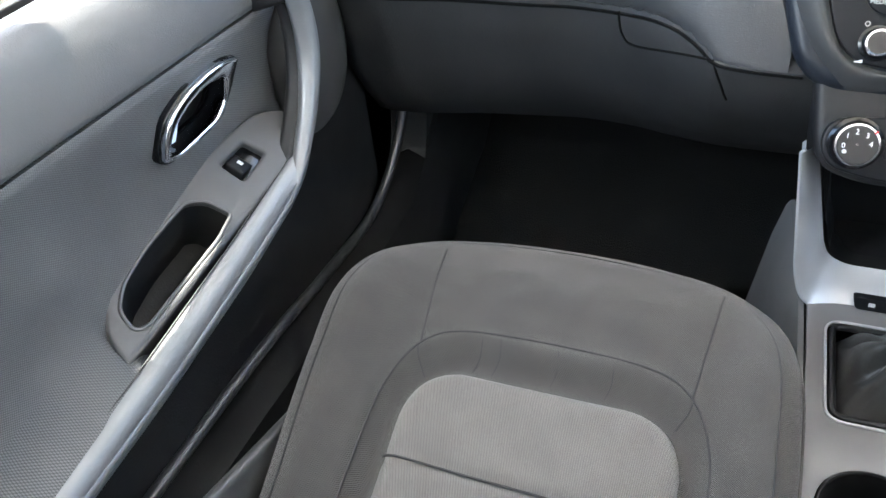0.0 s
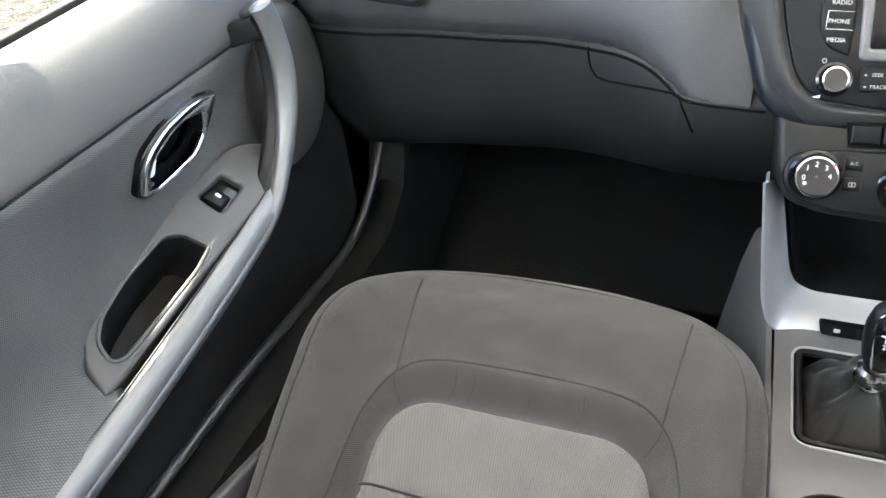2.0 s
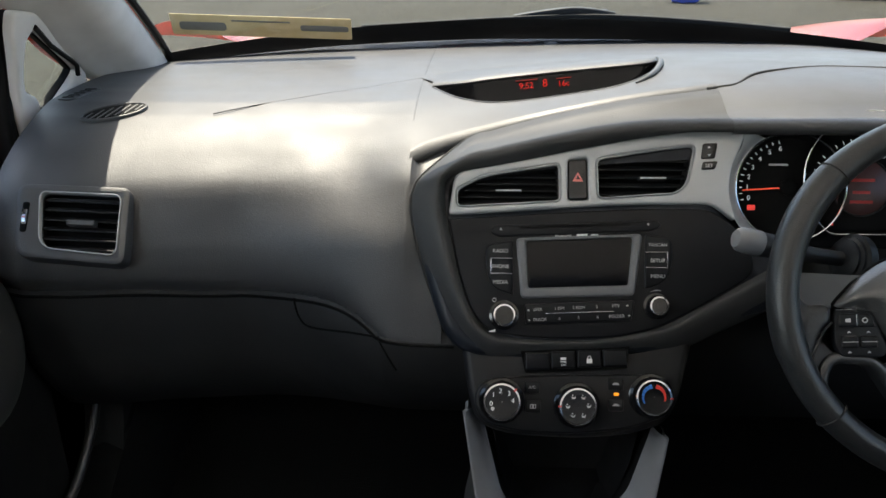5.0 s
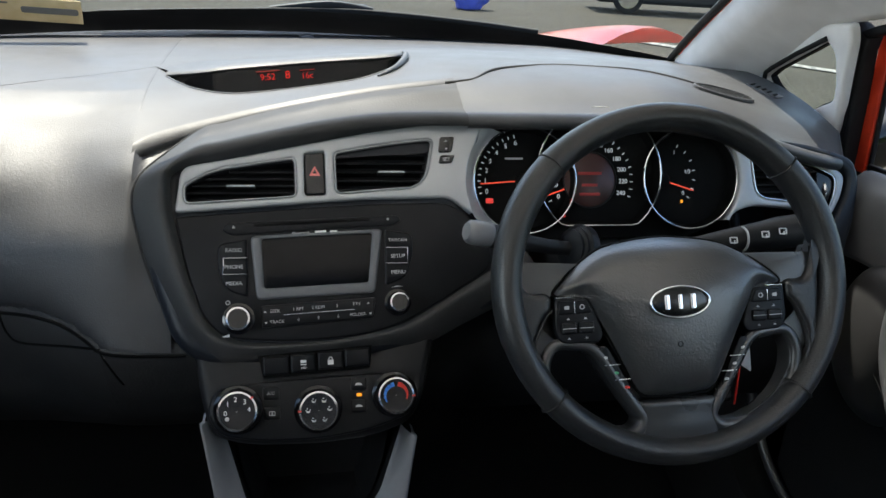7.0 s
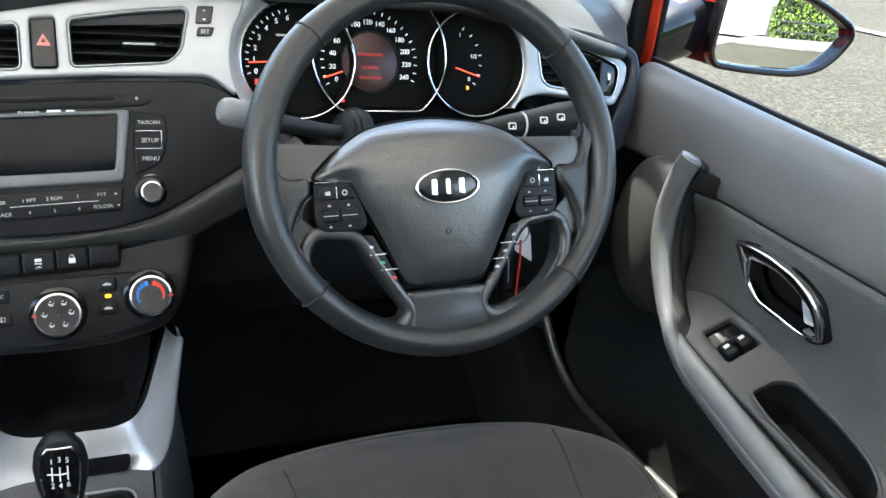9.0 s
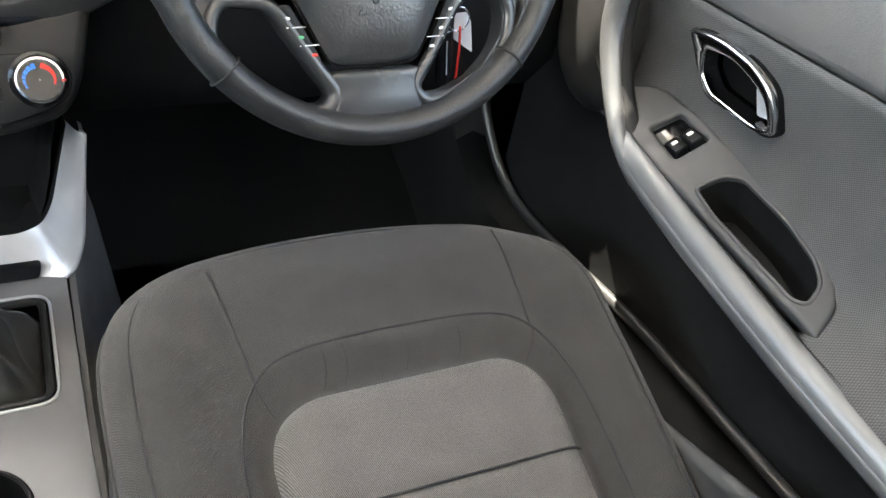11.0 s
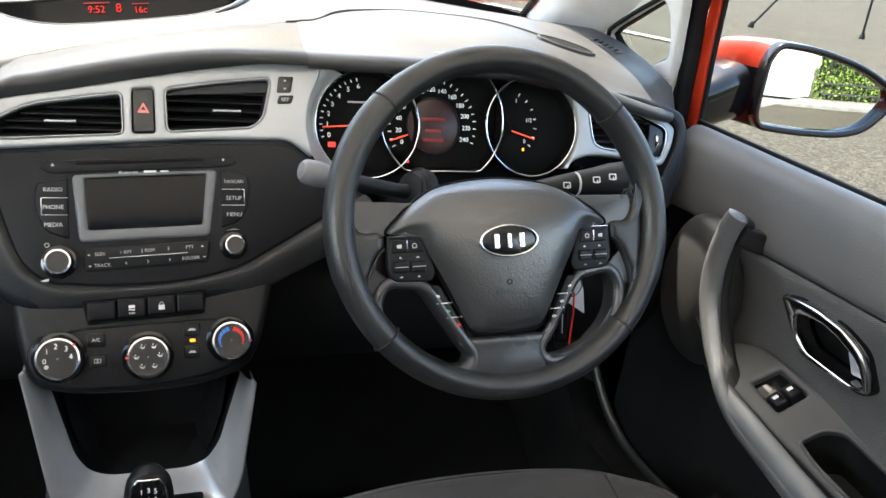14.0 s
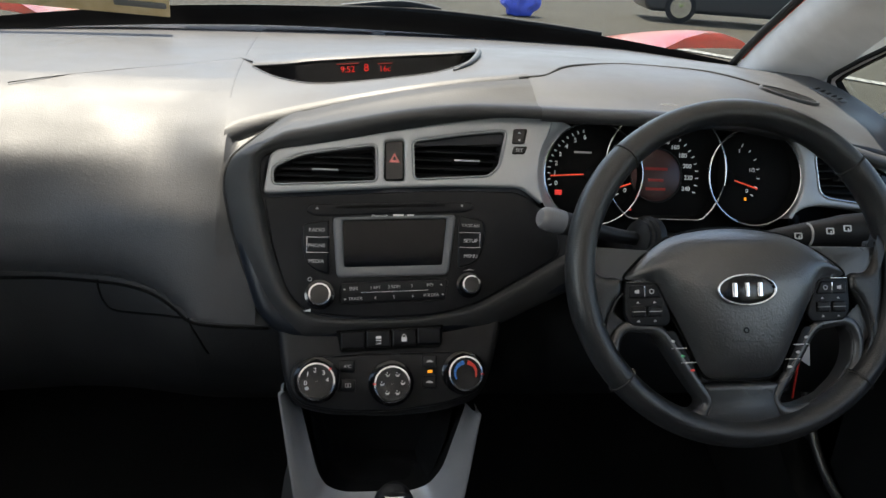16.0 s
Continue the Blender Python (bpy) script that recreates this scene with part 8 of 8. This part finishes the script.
# wiper
wiper = thing("wiper", (0.05, 0.86, 0.33), "black windscreen wiper lying at the base of the glass", "wiper")
part("blade", sweep(spline([V(-0.34, 0.80, 0.320), V(-0.1, 0.835, 0.330), V(0.10, 0.84, 0.336), V(0.30, 0.80, 0.329), V(0.44, 0.75, 0.320)], 6), box2(0.014, 0.012, 0.003), up=(0, 0, 1)), RUBBER, wiper)
part("arm", sweep(spline([V(-0.05, 0.85, 0.333), V(0.06, 0.85, 0.347), V(0.14, 0.85, 0.338)], 5), box2(0.02, 0.014, 0.004), up=(0, 0, 1)), BLACK, wiper)
part("spindle", lathe([(0.016, 0), (0.016, 0.012), (0.010, 0.018), (0.001, 0.018)], frame3((0.12, 0.865, 0.330), (0, 1, 0), (0, 0, 1)), 20), BLACK, wiper)

# kerb, fence and hedge behind the car on the driver's side, with a white van
KERB = material("concrete kerb", (0.2, 0.19, 0.17), 0.9)
mottle(KERB, (0.15, 0.14, 0.125), (0.22, 0.21, 0.19), 6.0)
bm = sweep([V(-4, -7.6, GROUND_Z + 0.06), V(22, -5.6, GROUND_Z + 0.06)], box2(0.16, 0.13, 0.02), up=(0, 0, 1))
solid("kerb", bm, KERB, "pale concrete kerb along the car park edge", "kerb", kind="structure")
PAVE = material("pavement", (0.12, 0.113, 0.10), 0.95)
mottle(PAVE, (0.09, 0.085, 0.075), (0.14, 0.132, 0.118), 5.0)
bm = sweep([V(-4, -8.5, GROUND_Z + 0.05), V(22, -6.5, GROUND_Z + 0.05)], box2(1.6, 0.1, 0.01), up=(0, 0, 1))
solid("pavement", bm, PAVE, "pale pavement strip behind the kerb", "pavement", kind="structure")
LEAF = material("hedge leaves", (0.07, 0.14, 0.015), 0.6)
info = LEAF.node_tree.nodes.new("ShaderNodeNewGeometry")
tint = LEAF.node_tree.nodes.new("ShaderNodeValToRGB")
tint.color_ramp.elements[0].color, tint.color_ramp.elements[1].color = (0.035, 0.07, 0.008, 1), (0.16, 0.24, 0.02, 1)
link(LEAF, info.outputs["Random Per Island"], tint.inputs["Fac"])
link(LEAF, tint.outputs["Color"], shader(LEAF).inputs["Base Color"])
rng = random.Random(7)
verts, faces = [], []
a, b = V(3.15, -8.75, 0), V(22, -7.2, 0)
for k in range(34000):
    q = rng.random()
    c = a.lerp(b, q)
    face = rng.random()
    c.y += (rng.random() ** 2) * -0.9 + 0.10 * noise.noise(V(c.x * 1.3, face * 4, 1))
    c.z = GROUND_Z + 0.12 + rng.random() * (3.4 + 0.3 * noise.noise(V(c.x, 0, 5)))
    r = 0.04 + 0.035 * rng.random()
    n = V(rng.gauss(0, 0.6), 1 + rng.gauss(0, 0.5), 0.3 + rng.gauss(0, 0.6)).normalized()
    u = n.orthogonal().normalized()
    u = (Matrix.Rotation(rng.random() * 6.28, 3, n) @ u)
    v = n.cross(u)
    i = len(verts)
    verts += [c - u * r, c + v * r * 0.55 + n * 0.01, c + u * r, c - v * r * 0.55 + n * 0.01]
    faces.append((i, i + 1, i + 2, i + 3))
me = bpy.data.meshes.new("hedge")
me.from_pydata([tuple(v) for v in verts], [], faces)
me.materials.append(LEAF)
tagged(new("hedge", me), "sunlit green leafy hedge behind the pavement", "hedge", kind="stuff")
bm = bmesh.new()
sweep([V(3.3, -9.15, 0.8), V(22, -7.75, 0.8)], box2(0.5, 3.0, 0.1), bm, up=(0, 0, 1))
# solid block whose dark colour puts in the shade inside the hedge
solid("hedge_core", bm, material("hedge shade", (0.015, 0.022, 0.006), 0.9), "solid core of the hedge, coloured dark for its inner shade", "hedge", kind="stuff")
fence = thing("fence", (10, -8.0, GROUND_Z + 0.1), "low dark metal railing before the hedge", "fence")
rail = material("dark metal rail", (0.03, 0.03, 0.032), 0.5)
a, b = V(3.2, -8.40, GROUND_Z), V(20, -7.05, GROUND_Z)
for z in (0.32, 0.62):
    part("rail", sweep([a + V(0, 0, z), b + V(0, 0, z)], box2(0.03, 0.04, 0.005), up=(0, 0, 1)), rail, fence)
for k in range(60):
    c = a.lerp(b, k / 59)
    part("post", sweep([c + V(0, 0, 0.1), c + V(0, 0, 0.72)], box2(0.018, 0.018, 0.003), up=(0, 1, 0)), rail, fence)
VAN = material("white van paint", (0.5, 0.5, 0.5), 0.35, coat=0.5)
mottle(VAN, (0.46, 0.465, 0.47), (0.53, 0.535, 0.54), 3.0)
van = thing("white_van", (1.7, -10.4, GROUND_Z), "tall white van parked behind the car", "van")
mv = frame3((1.98, -8.45, GROUND_Z + 1.40), (0, 0, 1), (0.16, 1, 0))
part("body", plate(rounded([(-1.0, -1.26), (1.0, -1.26), (0.95, 1.0), (-0.95, 1.0)], [0.03, 0.03, 0.12, 0.12], 5), mv, -4.0, 0.0, 0.03), VAN, van)
for u in (-0.8, 0.8):
    for n in (-0.7, -3.2):
        part("wheel", lathe([(0.32, -0.1), (0.34, -0.05), (0.34, 0.08), (0.30, 0.1), (0.001, 0.1)], mv @ Matrix.Translation((u, -1.02, n)) @ Matrix.Rotation(radians(90 if u > 0 else -90), 4, "Y"), 28), RUBBER, van)

# dark parked car and a blue bag ahead
CARPAINT = material("dark grey car paint", (0.03, 0.032, 0.035), 0.3, 0.2, coat=0.6)
car = thing("parked_car", (8.5, 15.5, GROUND_Z), "dark grey car parked across the way", "car")
mcar = frame3((8.3, 15.6, GROUND_Z), (0, 0, 1), (-0.2, -1, 0))
side_shape = rounded([(-2.0, 0.2), (2.0, 0.2), (2.1, 0.55), (1.9, 0.8), (1.0, 0.92), (0.5, 1.38), (-1.2, 1.42), (-1.8, 0.95), (-2.1, 0.8)], 0.18, 5)
part("body", plate(side_shape, mcar, -1.75, 0.0, 0.1, steps=3), CARPAINT, car)
part("side_window", plate(rounded([(-1.1, 0.95), (0.75, 0.95), (0.42, 1.3), (-1.0, 1.33)], 0.08, 4), mcar, -0.02, 0.012, 0.004), GLOSS, car)
for u in (-1.3, 1.3):
    wh = part("wheel", lathe([(0.26, -0.05), (0.31, -0.02), (0.31, 0.03), (0.24, 0.04), (0.001, 0.04)], mcar @ Matrix.Translation((u, 0.31, 0.0)), 28), RUBBER, car)
    part("rim", lathe([(0.22, 0.03), (0.21, 0.05), (0.05, 0.045), (0.001, 0.05)], mcar @ Matrix.Translation((u, 0.31, 0.0)), 24), CHROME, wh)
BAG = material("blue plastic", (0.06, 0.10, 0.55), 0.5)
bm = bmesh.new()
bmesh.ops.create_icosphere(bm, subdivisions=4, radius=1.0)
for v in bm.verts:
    p = v.co.copy()
    v.co = V(3.55 + 0.36 * p.x, 15.2 + 0.28 * p.y, GROUND_Z + 0.33 + 0.40 * p.z * (0.8 + 0.2 * (p.z < 0))) + p * 0.10 * noise.noise(p * 2.3)
    v.co.z = max(v.co.z, GROUND_Z + 0.005)
solid("blue_bag", bm, BAG, "crumpled bright blue plastic bag on the asphalt", "bag", sharp=60)

# thin dark poles standing on the asphalt
def pole(foot, head):
    t = thing("support_pole", foot, "thin dark metal pole with a rubber foot, standing on the asphalt", "pole", "poles on the asphalt")
    part("rod", tube([foot + V(0, 0, 0.03), head], 0.022, 10), BLACK, t)
    part("sleeve", tube([foot.lerp(head, 0.42), foot.lerp(head, 0.50)], 0.04, 10), SATIN, t)
    part("rubber_foot", lathe([(0.05, 0), (0.05, 0.03), (0.03, 0.10), (0.001, 0.10)], frame3(foot, (0, 1, 0), (0.2, 0.05, 1)), 16), RUBBER, t)


pole(V(9.5, 10.8, GROUND_Z), V(10.8, 10.35, GROUND_Z + 2.0))
pole(V(11.5, 10.4, GROUND_Z), V(11.47, 10.4, GROUND_Z + 1.6))
